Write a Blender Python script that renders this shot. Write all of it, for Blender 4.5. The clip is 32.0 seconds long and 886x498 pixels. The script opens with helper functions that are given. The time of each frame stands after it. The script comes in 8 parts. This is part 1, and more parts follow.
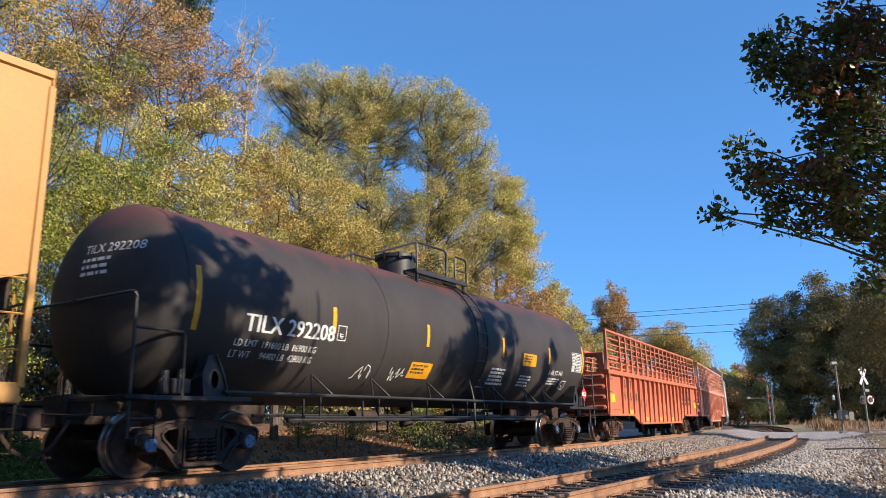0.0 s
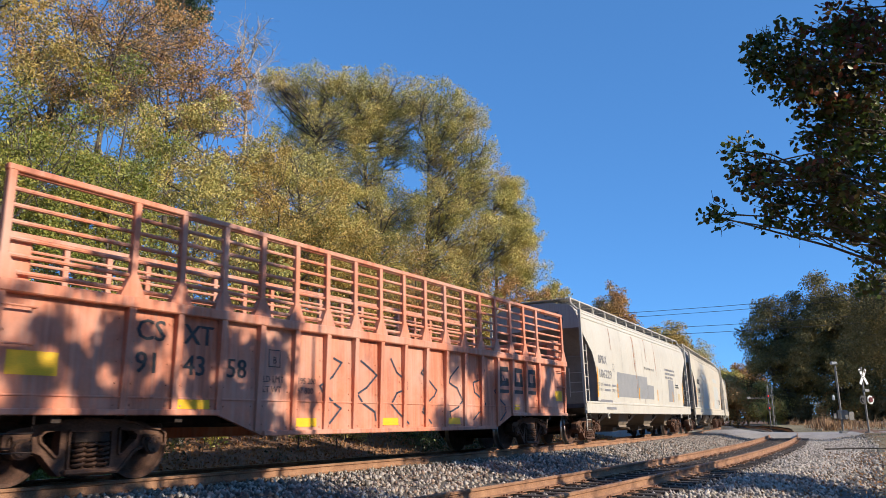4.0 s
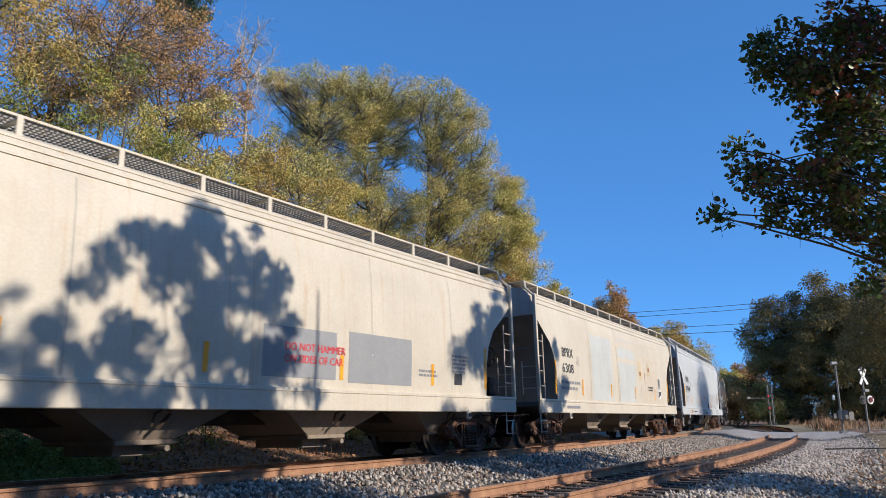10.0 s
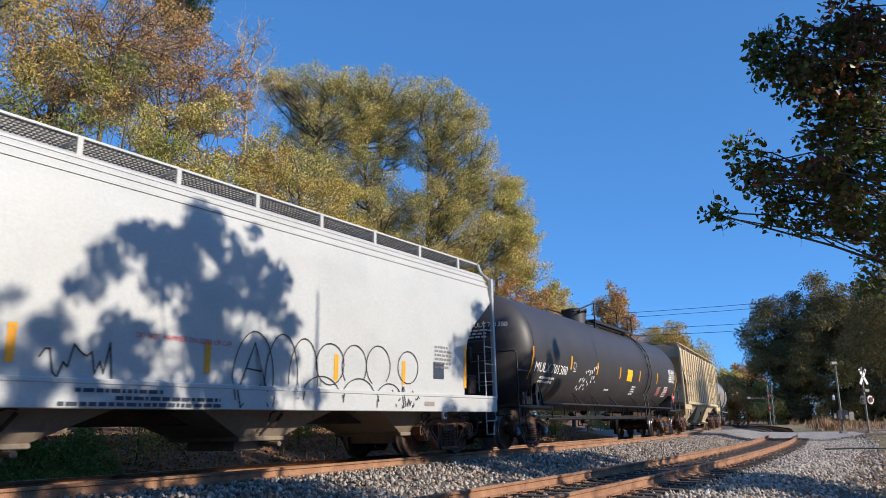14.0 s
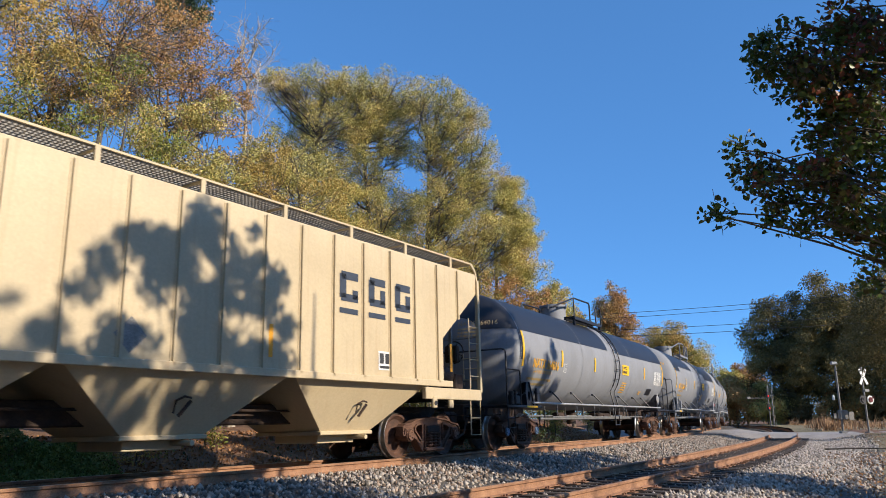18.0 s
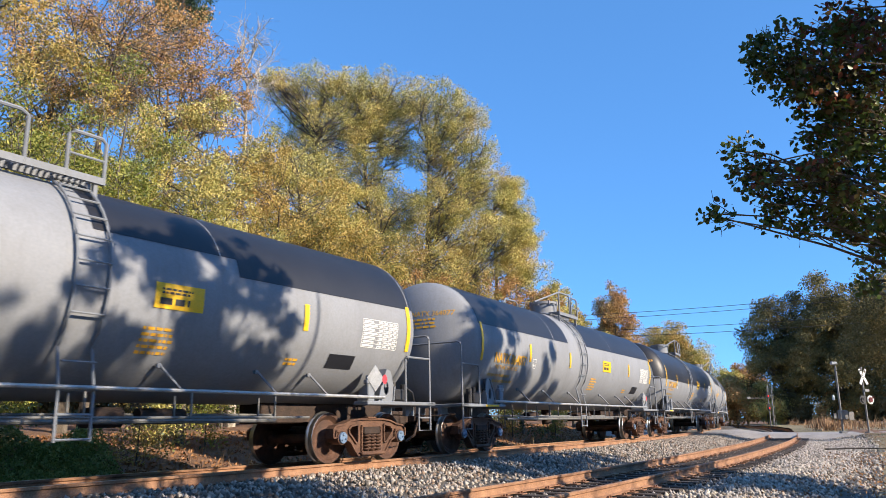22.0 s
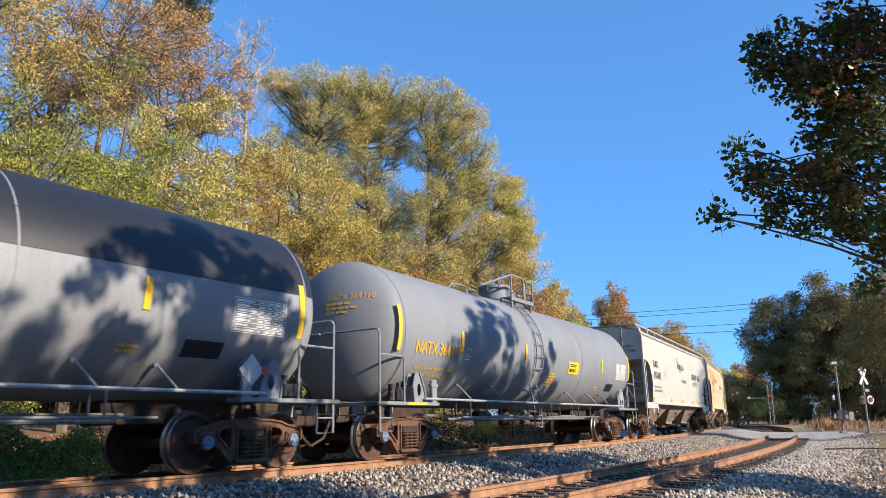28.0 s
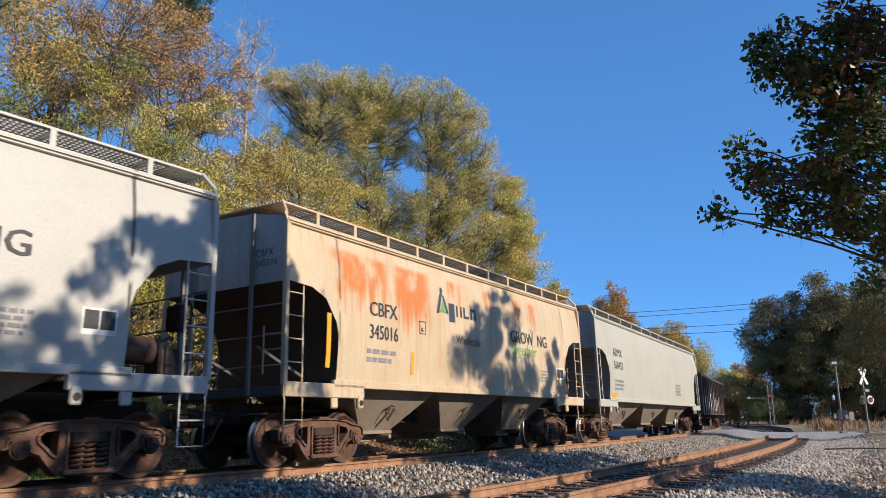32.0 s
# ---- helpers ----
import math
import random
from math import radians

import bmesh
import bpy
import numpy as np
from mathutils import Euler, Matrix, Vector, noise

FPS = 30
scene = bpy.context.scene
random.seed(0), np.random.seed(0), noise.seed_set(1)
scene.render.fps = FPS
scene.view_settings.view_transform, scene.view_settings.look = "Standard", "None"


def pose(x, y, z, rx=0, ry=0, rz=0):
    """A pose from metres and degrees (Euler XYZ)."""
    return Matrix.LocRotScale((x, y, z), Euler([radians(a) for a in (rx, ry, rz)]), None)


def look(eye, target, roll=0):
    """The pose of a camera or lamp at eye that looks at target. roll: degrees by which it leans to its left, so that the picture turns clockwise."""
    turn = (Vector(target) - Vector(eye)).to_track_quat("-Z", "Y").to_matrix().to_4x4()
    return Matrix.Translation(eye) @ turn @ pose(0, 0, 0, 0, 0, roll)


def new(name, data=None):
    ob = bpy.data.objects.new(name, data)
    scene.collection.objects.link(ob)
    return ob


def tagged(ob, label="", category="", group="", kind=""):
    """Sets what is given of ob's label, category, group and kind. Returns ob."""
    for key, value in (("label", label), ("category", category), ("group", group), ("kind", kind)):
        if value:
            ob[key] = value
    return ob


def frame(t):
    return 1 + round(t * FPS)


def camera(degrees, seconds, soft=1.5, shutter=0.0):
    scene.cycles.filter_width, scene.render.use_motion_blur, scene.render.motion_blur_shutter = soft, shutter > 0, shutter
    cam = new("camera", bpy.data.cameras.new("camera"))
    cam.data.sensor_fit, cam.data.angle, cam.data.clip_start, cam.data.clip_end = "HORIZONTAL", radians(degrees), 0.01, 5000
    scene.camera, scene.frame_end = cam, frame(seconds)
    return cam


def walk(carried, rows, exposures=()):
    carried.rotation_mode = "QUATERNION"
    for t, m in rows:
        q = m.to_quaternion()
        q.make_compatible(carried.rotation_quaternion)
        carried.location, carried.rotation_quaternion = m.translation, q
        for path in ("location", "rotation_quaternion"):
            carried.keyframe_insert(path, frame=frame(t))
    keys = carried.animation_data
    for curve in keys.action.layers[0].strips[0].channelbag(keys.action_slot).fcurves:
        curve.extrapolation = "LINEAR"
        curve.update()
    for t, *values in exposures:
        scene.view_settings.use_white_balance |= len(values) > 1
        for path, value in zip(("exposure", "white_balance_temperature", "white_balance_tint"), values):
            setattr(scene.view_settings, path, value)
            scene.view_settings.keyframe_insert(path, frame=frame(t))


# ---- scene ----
from mathutils import geometry

cam = camera(61.93, 32.0, soft=0.55, shutter=0.1)
EYE = (0.0, 0.0, 0.777)
VIEW = look(EYE, (0.0, math.cos(0.2278), 0.777 + math.sin(0.2278)), -0.46)
walk(cam, [(0.0, VIEW), (32.0, VIEW)],
     exposures=[(t, stops, kelvin, 10) for t, stops, kelvin in (
         (0.0, 0.6, 6500), (1.0, 0.78, 6500), (2.0, 0.78, 6500), (3.0, 0.56, 6450), (5.0, 0.3, 6250), (7.0, 0.25, 6150), (9.0, 0.22, 5980), (12.0, 0.24, 5950), (14.0, 0.28, 6100), (16.5, 0.7, 6500), (17.2, 0.68, 6500), (18.0, 0.36, 6400),
         (19.0, 0.55, 6500), (20.0, 0.77, 6500), (23.0, 0.8, 6500), (28.5, 0.76, 6500), (30.0, 0.6, 6400), (31.0, 0.35, 6300), (32.0, 0.34, 6300))])

# ---- light ----
SUN_AZ, SUN_EL = radians(118), radians(25)
world = bpy.data.worlds.new("sky")
scene.world = world
world.use_nodes = True
wn = world.node_tree.nodes
sky = wn.new("ShaderNodeTexSky")
sky.sky_type, sky.sun_disc = "NISHITA", False
sky.sun_elevation, sky.sun_rotation = SUN_EL, SUN_AZ
sky.altitude = 2600
sky.air_density, sky.dust_density, sky.ozone_density = 0.8, 0.1, 3.0
flat = wn.new("ShaderNodeGamma")
flat.inputs["Gamma"].default_value = 0.5
world.node_tree.links.new(sky.outputs[0], flat.inputs["Color"])
hue = wn.new("ShaderNodeMix")
hue.data_type, hue.blend_type = "RGBA", "MULTIPLY"
hue.inputs[0].default_value, hue.inputs[7].default_value = 1.0, (0.46, 1.0, 1.67, 1)
world.node_tree.links.new(flat.outputs[0], hue.inputs[6])
world.node_tree.links.new(hue.outputs[2], wn["Background"].inputs[0])
wn["Background"].inputs[1].default_value = 0.2
sun_to = Vector((math.sin(SUN_AZ) * math.cos(SUN_EL), math.cos(SUN_AZ) * math.cos(SUN_EL), math.sin(SUN_EL)))
lamp = bpy.data.lights.new("sun", "SUN")
lamp.energy, lamp.angle, lamp.color = 4.9, radians(0.6), (1.0, 0.86, 0.68)
sun = new("sun", lamp)
sun.matrix_world = look(sun_to * 100, (0, 0, 0))

# ---- plan: two concentric-like curved tracks ----
R1, R2 = 272.5, 284.0
N1 = Vector((-0.8196, 0.5729))
N2 = Vector((-0.8180, 0.5752))
C1 = N1 * (10.396 + R1)
C2 = N2 * (5.375 + R2)
H1, H2 = math.atan2(-N1.x, N1.y), math.atan2(-N2.x, N2.y)
CANT, Z2 = 0.020, -0.216
SPEED = 9.391


def spot(s, a=0.0, siding=False):
    """Plan point s metres along a track and a metres to the outside of its curve, and the heading there."""
    c, r, h = (C2, R2, H2) if siding else (C1, R1, H1)
    h = h + s / r
    out = Vector((math.sin(h), -math.cos(h)))
    return c + out * (r + a), h


def track_coords(x, y):
    dx, dy = x - C1.x, y - C1.y
    a = np.hypot(dx, dy) - R1
    h = np.arctan2(dx, -dy)
    return (h - H1) * R1, a


# ---- materials ----
def mat(name, cols, rough=0.7, metal=0.0, scale=3.0, detail=40.0, bump=0.15, spread=0.5, stretch=(1, 1, 1), fine=0.25):
    """Painted, rusted or mineral surface: two or three colours mixed by coarse noise, darker and lighter fine grain, bump."""
    m = bpy.data.materials.new(name)
    m.use_nodes = True
    n, l = m.node_tree.nodes, m.node_tree.links
    b = n["Principled BSDF"]
    tc = n.new("ShaderNodeTexCoord")
    mp = n.new("ShaderNodeMapping")
    mp.inputs["Scale"].default_value = stretch
    l.new(tc.outputs["Object"], mp.inputs[0])
    n1 = n.new("ShaderNodeTexNoise")
    n1.inputs["Scale"].default_value, n1.inputs["Detail"].default_value, n1.inputs["Roughness"].default_value = scale, 6, 0.62
    l.new(mp.outputs[0], n1.inputs[0])
    ramp = n.new("ShaderNodeValToRGB")
    e = ramp.color_ramp.elements
    for k in range(len(cols) - 2):
        e.new(0.5)
    for k, c in enumerate(cols):
        e[k].color = (*c, 1)
        e[k].position = 0.5 + spread * 0.5 * (2 * k / max(1, len(cols) - 1) - 1)
    l.new(n1.outputs[0], ramp.inputs[0])
    n2 = n.new("ShaderNodeTexNoise")
    n2.inputs["Scale"].default_value, n2.inputs["Detail"].default_value = detail, 3
    l.new(tc.outputs["Object"], n2.inputs[0])
    mr = n.new("ShaderNodeMapRange")
    mr.inputs[1].default_value, mr.inputs[2].default_value = 0.3, 0.7
    mr.inputs[3].default_value, mr.inputs[4].default_value = 1 - fine, 1 + fine
    l.new(n2.outputs[0], mr.inputs[0])
    mx = n.new("ShaderNodeMix")
    mx.data_type, mx.blend_type = "RGBA", "MULTIPLY"
    mx.inputs[0].default_value = 1.0
    l.new(ramp.outputs[0], mx.inputs[6])
    l.new(mr.outputs[0], mx.inputs[7])
    l.new(mx.outputs[2], b.inputs["Base Color"])
    b.inputs["Roughness"].default_value, b.inputs["Metallic"].default_value = rough, metal
    if bump:
        bp = n.new("ShaderNodeBump")
        bp.inputs["Strength"].default_value, bp.inputs["Distance"].default_value = bump, 0.02
        l.new(n2.outputs[0], bp.inputs["Height"])
        l.new(bp.outputs[0], b.inputs["Normal"])
    return m


def weathered(name, base, rust, amount=0.5, rough=0.55, dirt=(0.2, 0.17, 0.14), low=1.0, dirty=0.35, vertical=9.0):
    """Car paint with vertical rust or water streaks and road dirt thickening in patches."""
    m = mat(name, [tuple(c * 0.86 for c in base), base, tuple(min(1, c * 1.06) for c in base)], rough, 0, 0.7, 25, 0.05, 0.5, (1, 1, 1), 0.06)
    n, l = m.node_tree.nodes, m.node_tree.links
    b = n["Principled BSDF"]
    src = b.inputs["Base Color"].links[0].from_socket
    tc = n.new("ShaderNodeTexCoord")

    def streak(sx, sz, lo, hi, seed):
        mp = n.new("ShaderNodeMapping")
        mp.inputs["Scale"].default_value = (sx, sx, sz)
        mp.inputs["Location"].default_value = (seed, seed * 1.7, seed * 0.3)
        l.new(tc.outputs["Object"], mp.inputs[0])
        t = n.new("ShaderNodeTexNoise")
        t.inputs["Scale"].default_value, t.inputs["Detail"].default_value, t.inputs["Roughness"].default_value = 1.0, 5, 0.6
        l.new(mp.outputs[0], t.inputs[0])
        r = n.new("ShaderNodeMapRange")
        r.inputs[1].default_value, r.inputs[2].default_value = lo, hi
        l.new(t.outputs[0], r.inputs[0])
        return r.outputs[0]

    def blend(src, col, fac, strength):
        k = n.new("ShaderNodeMath")
        k.operation = "MULTIPLY"
        k.inputs[1].default_value = strength
        l.new(fac, k.inputs[0])
        x = n.new("ShaderNodeMix")
        x.data_type = "RGBA"
        l.new(k.outputs[0], x.inputs[0])
        l.new(src, x.inputs[6])
        x.inputs[7].default_value = (*col, 1)
        return x.outputs[2]

    src = blend(src, rust, streak(vertical, 0.35, 0.60 - 0.14 * amount, 0.84 - 0.14 * amount, 3.1), min(1, amount))
    src = blend(src, rust, streak(2.6, 1.6, 0.66 - 0.1 * amount, 0.80, 7.7), min(1, amount * 1.2))
    src = blend(src, dirt, streak(1.2, 0.8, 0.42, 0.75, 11.3), dirty)
    src = blend(src, dirt, streak(14.0, 0.25, 0.5, 0.8, 17.3), dirty * 0.8)
    l.new(src, b.inputs["Base Color"])
    return m


def leafy(name, cols, rough=0.55, trans=0.35, clumps=0.6, mixed=0.5):
    """Leaves, each one of its own colour out of the palette, a little light shining through."""
    m = bpy.data.materials.new(name)
    m.use_nodes = True
    n, l = m.node_tree.nodes, m.node_tree.links
    b = n["Principled BSDF"]
    g = n.new("ShaderNodeNewGeometry")
    ramp = n.new("ShaderNodeValToRGB")
    e = ramp.color_ramp.elements
    for k in range(len(cols) - 2):
        e.new(0.5)
    for k, c in enumerate(cols):
        e[k].position, e[k].color = k / (len(cols) - 1), (*c, 1)
    tc = n.new("ShaderNodeTexCoord")
    clump = n.new("ShaderNodeTexNoise")
    clump.inputs["Scale"].default_value, clump.inputs["Detail"].default_value = clumps, 2
    l.new(tc.outputs["Object"], clump.inputs[0])
    wide = n.new("ShaderNodeMapRange")
    wide.inputs[1].default_value, wide.inputs[2].default_value, wide.inputs[4].default_value = 0.34, 0.66, mixed
    l.new(clump.outputs[0], wide.inputs[0])
    own = n.new("ShaderNodeMath")
    own.operation = "MULTIPLY_ADD"
    own.inputs[1].default_value = 1 - mixed
    l.new(g.outputs["Random Per Island"], own.inputs[0])
    l.new(wide.outputs[0], own.inputs[2])
    l.new(own.outputs[0], ramp.inputs[0])
    l.new(ramp.outputs[0], b.inputs["Base Color"])
    b.inputs["Roughness"].default_value = rough
    t = n.new("ShaderNodeBsdfTranslucent")
    l.new(ramp.outputs[0], t.inputs[0])
    x = n.new("ShaderNodeMixShader")
    x.inputs[0].default_value = trans
    l.new(b.outputs[0], x.inputs[1])
    l.new(t.outputs[0], x.inputs[2])
    l.new(x.outputs[0], n["Material Output"].inputs[0])
    return m


RUST = (0.24, 0.085, 0.03)
M = {
    # bed under the loose stones, darkened so their gaps look shaded
    "ballast": mat("ballast", [(0.035, 0.031, 0.027), (0.10, 0.089, 0.076), (0.19, 0.17, 0.143)], 0.9, 0, 22, 60, 0.8, 0.5, fine=0.5),
    "earth": mat("earth", [(0.07, 0.042, 0.026), (0.18, 0.098, 0.055), (0.30, 0.165, 0.09)], 0.95, 0, 1.2, 30, 0.8, 0.6, fine=0.45),
    "verge": mat("verge", [(0.10, 0.10, 0.04), (0.22, 0.18, 0.10), (0.34, 0.28, 0.18)], 0.95, 0, 0.5, 22, 0.8, 0.6, fine=0.45),
    "asphalt": mat("asphalt", [(0.26, 0.24, 0.22), (0.35, 0.322, 0.295), (0.43, 0.40, 0.37)], 0.85, 0, 0.8, 60, 0.3, 0.6, fine=0.2),
    "rail": mat("rail_rust", [(0.15, 0.076, 0.042), (0.29, 0.152, 0.083), (0.41, 0.235, 0.13)], 0.8, 0.1, 2.5, 50, 0.3, 0.5, fine=0.3),
    "rail_top": mat("rail_worn_steel", [(0.30, 0.26, 0.22), (0.50, 0.46, 0.42)], 0.35, 0.9, 6, 50, 0.05, 0.5, (0.3, 0.3, 1), fine=0.1),
    "tie": mat("creosoted_wood", [(0.025, 0.018, 0.013), (0.06, 0.045, 0.035), (0.11, 0.09, 0.075)], 0.9, 0, 5, 60, 0.6, 0.5, (1, 1, 4), fine=0.4),
    "iron": mat("dark_rusty_steel", [(0.018, 0.013, 0.011), (0.045, 0.028, 0.021), (0.085, 0.05, 0.034)], 0.75, 0.2, 4, 40, 0.3, 0.55, fine=0.3),
    "iron_brown": mat("brown_cast_steel", [(0.045, 0.024, 0.016), (0.115, 0.058, 0.036), (0.21, 0.11, 0.066)], 0.8, 0.1, 3, 40, 0.35, 0.55, fine=0.3),
    "black": mat("black_steel_paint", [(0.010, 0.010, 0.011), (0.022, 0.021, 0.022), (0.04, 0.036, 0.034)], 0.5, 0.0, 3, 40, 0.1, 0.5, fine=0.2),
    "wheel": mat("wheel_plate_rust", [(0.035, 0.02, 0.014), (0.085, 0.042, 0.027), (0.16, 0.078, 0.05)], 0.75, 0.2, 5, 50, 0.2, 0.5, fine=0.25),
    "tread": mat("polished_wheel_steel", [(0.35, 0.33, 0.31), (0.55, 0.53, 0.5)], 0.3, 0.95, 6, 60, 0.05, 0.5, fine=0.1),
    "cap": mat("blue_bearing_cap", [(0.06, 0.10, 0.17), (0.12, 0.19, 0.30), (0.2, 0.26, 0.34)], 0.6, 0.1, 9, 60, 0.15, 0.5, fine=0.2),
    "galv": mat("galvanised_steel", [(0.30, 0.30, 0.29), (0.45, 0.45, 0.44), (0.55, 0.55, 0.54)], 0.5, 0.6, 6, 50, 0.1, 0.5, fine=0.15),
    # darker copy of galv, with the crossing masts' shade in the colour
    "shaded_galv": mat("shaded_galvanised_steel", [(0.13, 0.13, 0.125), (0.20, 0.20, 0.195), (0.27, 0.27, 0.26)], 0.6, 0.4, 6, 50, 0.1, 0.5, fine=0.15),
    "grating": mat("walkway_steel", [(0.20, 0.19, 0.18), (0.32, 0.31, 0.29)], 0.7, 0.3, 6, 50, 0.1, 0.5, fine=0.2),
    "yellow": mat("reflective_amber", [(0.62, 0.27, 0.01), (0.80, 0.38, 0.015)], 0.45, 0, 4, 60, 0.03, 0.5, fine=0.1),
    "lemon": mat("yellow_panel", [(0.78, 0.44, 0.012), (0.88, 0.54, 0.02)], 0.5, 0, 4, 60, 0.03, 0.5, fine=0.1),
    "ink": mat("black_lettering", [(0.02, 0.02, 0.022), (0.05, 0.05, 0.052)], 0.6, 0, 9, 60, 0.0, 0.5, fine=0.2),
    "grey_ink": mat("grey_lettering", [(0.16, 0.16, 0.17), (0.26, 0.26, 0.27)], 0.6, 0, 9, 60, 0.0, 0.5, fine=0.2),
    "white_ink": mat("white_lettering", [(0.62, 0.62, 0.6), (0.8, 0.8, 0.78)], 0.6, 0, 9, 60, 0.0, 0.5, fine=0.1),
    "gold_ink": mat("amber_lettering", [(0.60, 0.30, 0.02), (0.75, 0.40, 0.03)], 0.6, 0, 9, 60, 0.0, 0.5, fine=0.15),
    "green_ink": mat("green_lettering", [(0.10, 0.25, 0.07), (0.16, 0.36, 0.10)], 0.6, 0, 9, 60, 0.0, 0.5, fine=0.1),
    "navy_ink": mat("navy_lettering", [(0.02, 0.03, 0.05), (0.04, 0.055, 0.085)], 0.6, 0, 9, 60, 0.0, 0.5, fine=0.1),
    "red_ink": mat("red_sticker", [(0.45, 0.03, 0.04), (0.62, 0.06, 0.08)], 0.5, 0, 9, 60, 0.0, 0.5, fine=0.1),
    "white": mat("white_sign_paint", [(0.70, 0.70, 0.68), (0.82, 0.82, 0.80)], 0.5, 0, 5, 50, 0.03, 0.5, fine=0.06),
    "bark": mat("bark", [(0.05, 0.04, 0.03), (0.11, 0.09, 0.07), (0.18, 0.15, 0.12)], 0.9, 0, 6, 40, 0.7, 0.5, (1, 1, 0.3), fine=0.35),
    "pale_bark": mat("pale_bark", [(0.26, 0.22, 0.17), (0.42, 0.37, 0.30), (0.52, 0.47, 0.40)], 0.9, 0, 4, 40, 0.4, 0.5, (1, 1, 0.4), fine=0.25),
    "lamp_red": mat("red_signal_glass", [(0.4, 0.01, 0.01), (0.5, 0.02, 0.02)], 0.2, 0, 5, 50, 0, 0.5),
}
M["lamp_red"].node_tree.nodes["Principled BSDF"].inputs["Emission Color"].default_value = (1, 0.03, 0.03, 1)
M["lamp_red"].node_tree.nodes["Principled BSDF"].inputs["Emission Strength"].default_value = 1.2
L = {
    "olive": leafy("olive_autumn_leaves", [(0.15, 0.165, 0.046), (0.32, 0.32, 0.09), (0.50, 0.445, 0.13), (0.62, 0.53, 0.165), (0.70, 0.52, 0.175), (0.44, 0.28, 0.12)], trans=0.24),
    "gold": leafy("golden_autumn_leaves", [(0.08, 0.09, 0.026), (0.27, 0.26, 0.066), (0.48, 0.35, 0.09), (0.58, 0.39, 0.11), (0.50, 0.27, 0.09)], trans=0.24),
    "rust": leafy("russet_autumn_leaves", [(0.20, 0.155, 0.055), (0.46, 0.245, 0.09), (0.58, 0.33, 0.115), (0.34, 0.28, 0.09), (0.46, 0.18, 0.075)], trans=0.24),
    "green": leafy("green_leaves", [(0.10, 0.14, 0.028), (0.22, 0.255, 0.048), (0.38, 0.355, 0.067), (0.52, 0.425, 0.088)], trans=0.24),
    "ivy": leafy("creeper_leaves", [(0.05, 0.085, 0.022), (0.12, 0.18, 0.04), (0.22, 0.28, 0.065), (0.34, 0.34, 0.09)], trans=0.25, clumps=1.2),
    "shrub": leafy("dark_shrub_leaves", [(0.02, 0.035, 0.012), (0.04, 0.065, 0.02), (0.08, 0.11, 0.03), (0.16, 0.17, 0.045)], trans=0.15, clumps=1.2),
    "pine": leafy("pine_needles", [(0.03, 0.06, 0.02), (0.05, 0.09, 0.03), (0.08, 0.11, 0.035)], trans=0.1),
    "dark": leafy("dark_oak_leaves", [(0.05, 0.055, 0.02), (0.11, 0.10, 0.034), (0.23, 0.18, 0.06), (0.42, 0.29, 0.10)], rough=0.85, trans=0.12, clumps=0.35, mixed=0.6),
    "pear": leafy("pear_leaves", [(0.035, 0.066, 0.017), (0.06, 0.105, 0.024), (0.10, 0.15, 0.03), (0.11, 0.075, 0.026), (0.24, 0.035, 0.03)], rough=0.4, trans=0.42),
    "far": leafy("far_tree_leaves", [(0.07, 0.066, 0.028), (0.14, 0.115, 0.048), (0.22, 0.165, 0.075), (0.12, 0.105, 0.042)], trans=0.1, clumps=0.15),
    "litter": leafy("fallen_leaves", [(0.16, 0.07, 0.03), (0.28, 0.13, 0.05), (0.36, 0.19, 0.08), (0.22, 0.11, 0.06)], rough=0.8, trans=0.05),
    # darkened stone: the shade under the train is put into its colour
    "shaded_stone": leafy("shaded_crushed_stone", [(0.04, 0.036, 0.033), (0.09, 0.08, 0.07), (0.15, 0.13, 0.11)], rough=0.85, trans=0.0),
    "reed": leafy("dry_grass", [(0.11, 0.065, 0.035), (0.26, 0.14, 0.07), (0.40, 0.27, 0.15), (0.30, 0.13, 0.06)], rough=0.8, trans=0.15),
    # paler copy of the stone, brightness of the sunlit strip in its colour
    "sunlit_stone": leafy("sunlit_crushed_stone", [(0.10, 0.085, 0.07), (0.24, 0.21, 0.175), (0.42, 0.37, 0.315), (0.58, 0.52, 0.45), (0.36, 0.26, 0.19)], rough=0.9, trans=0.0, clumps=1.5, mixed=0.2),
    "stone": leafy("crushed_stone", [(0.05, 0.042, 0.035), (0.14, 0.124, 0.104), (0.30, 0.265, 0.227), (0.50, 0.445, 0.38), (0.29, 0.20, 0.14), (0.12, 0.10, 0.083)], rough=0.9, trans=0.0, clumps=1.5, mixed=0.2),
}


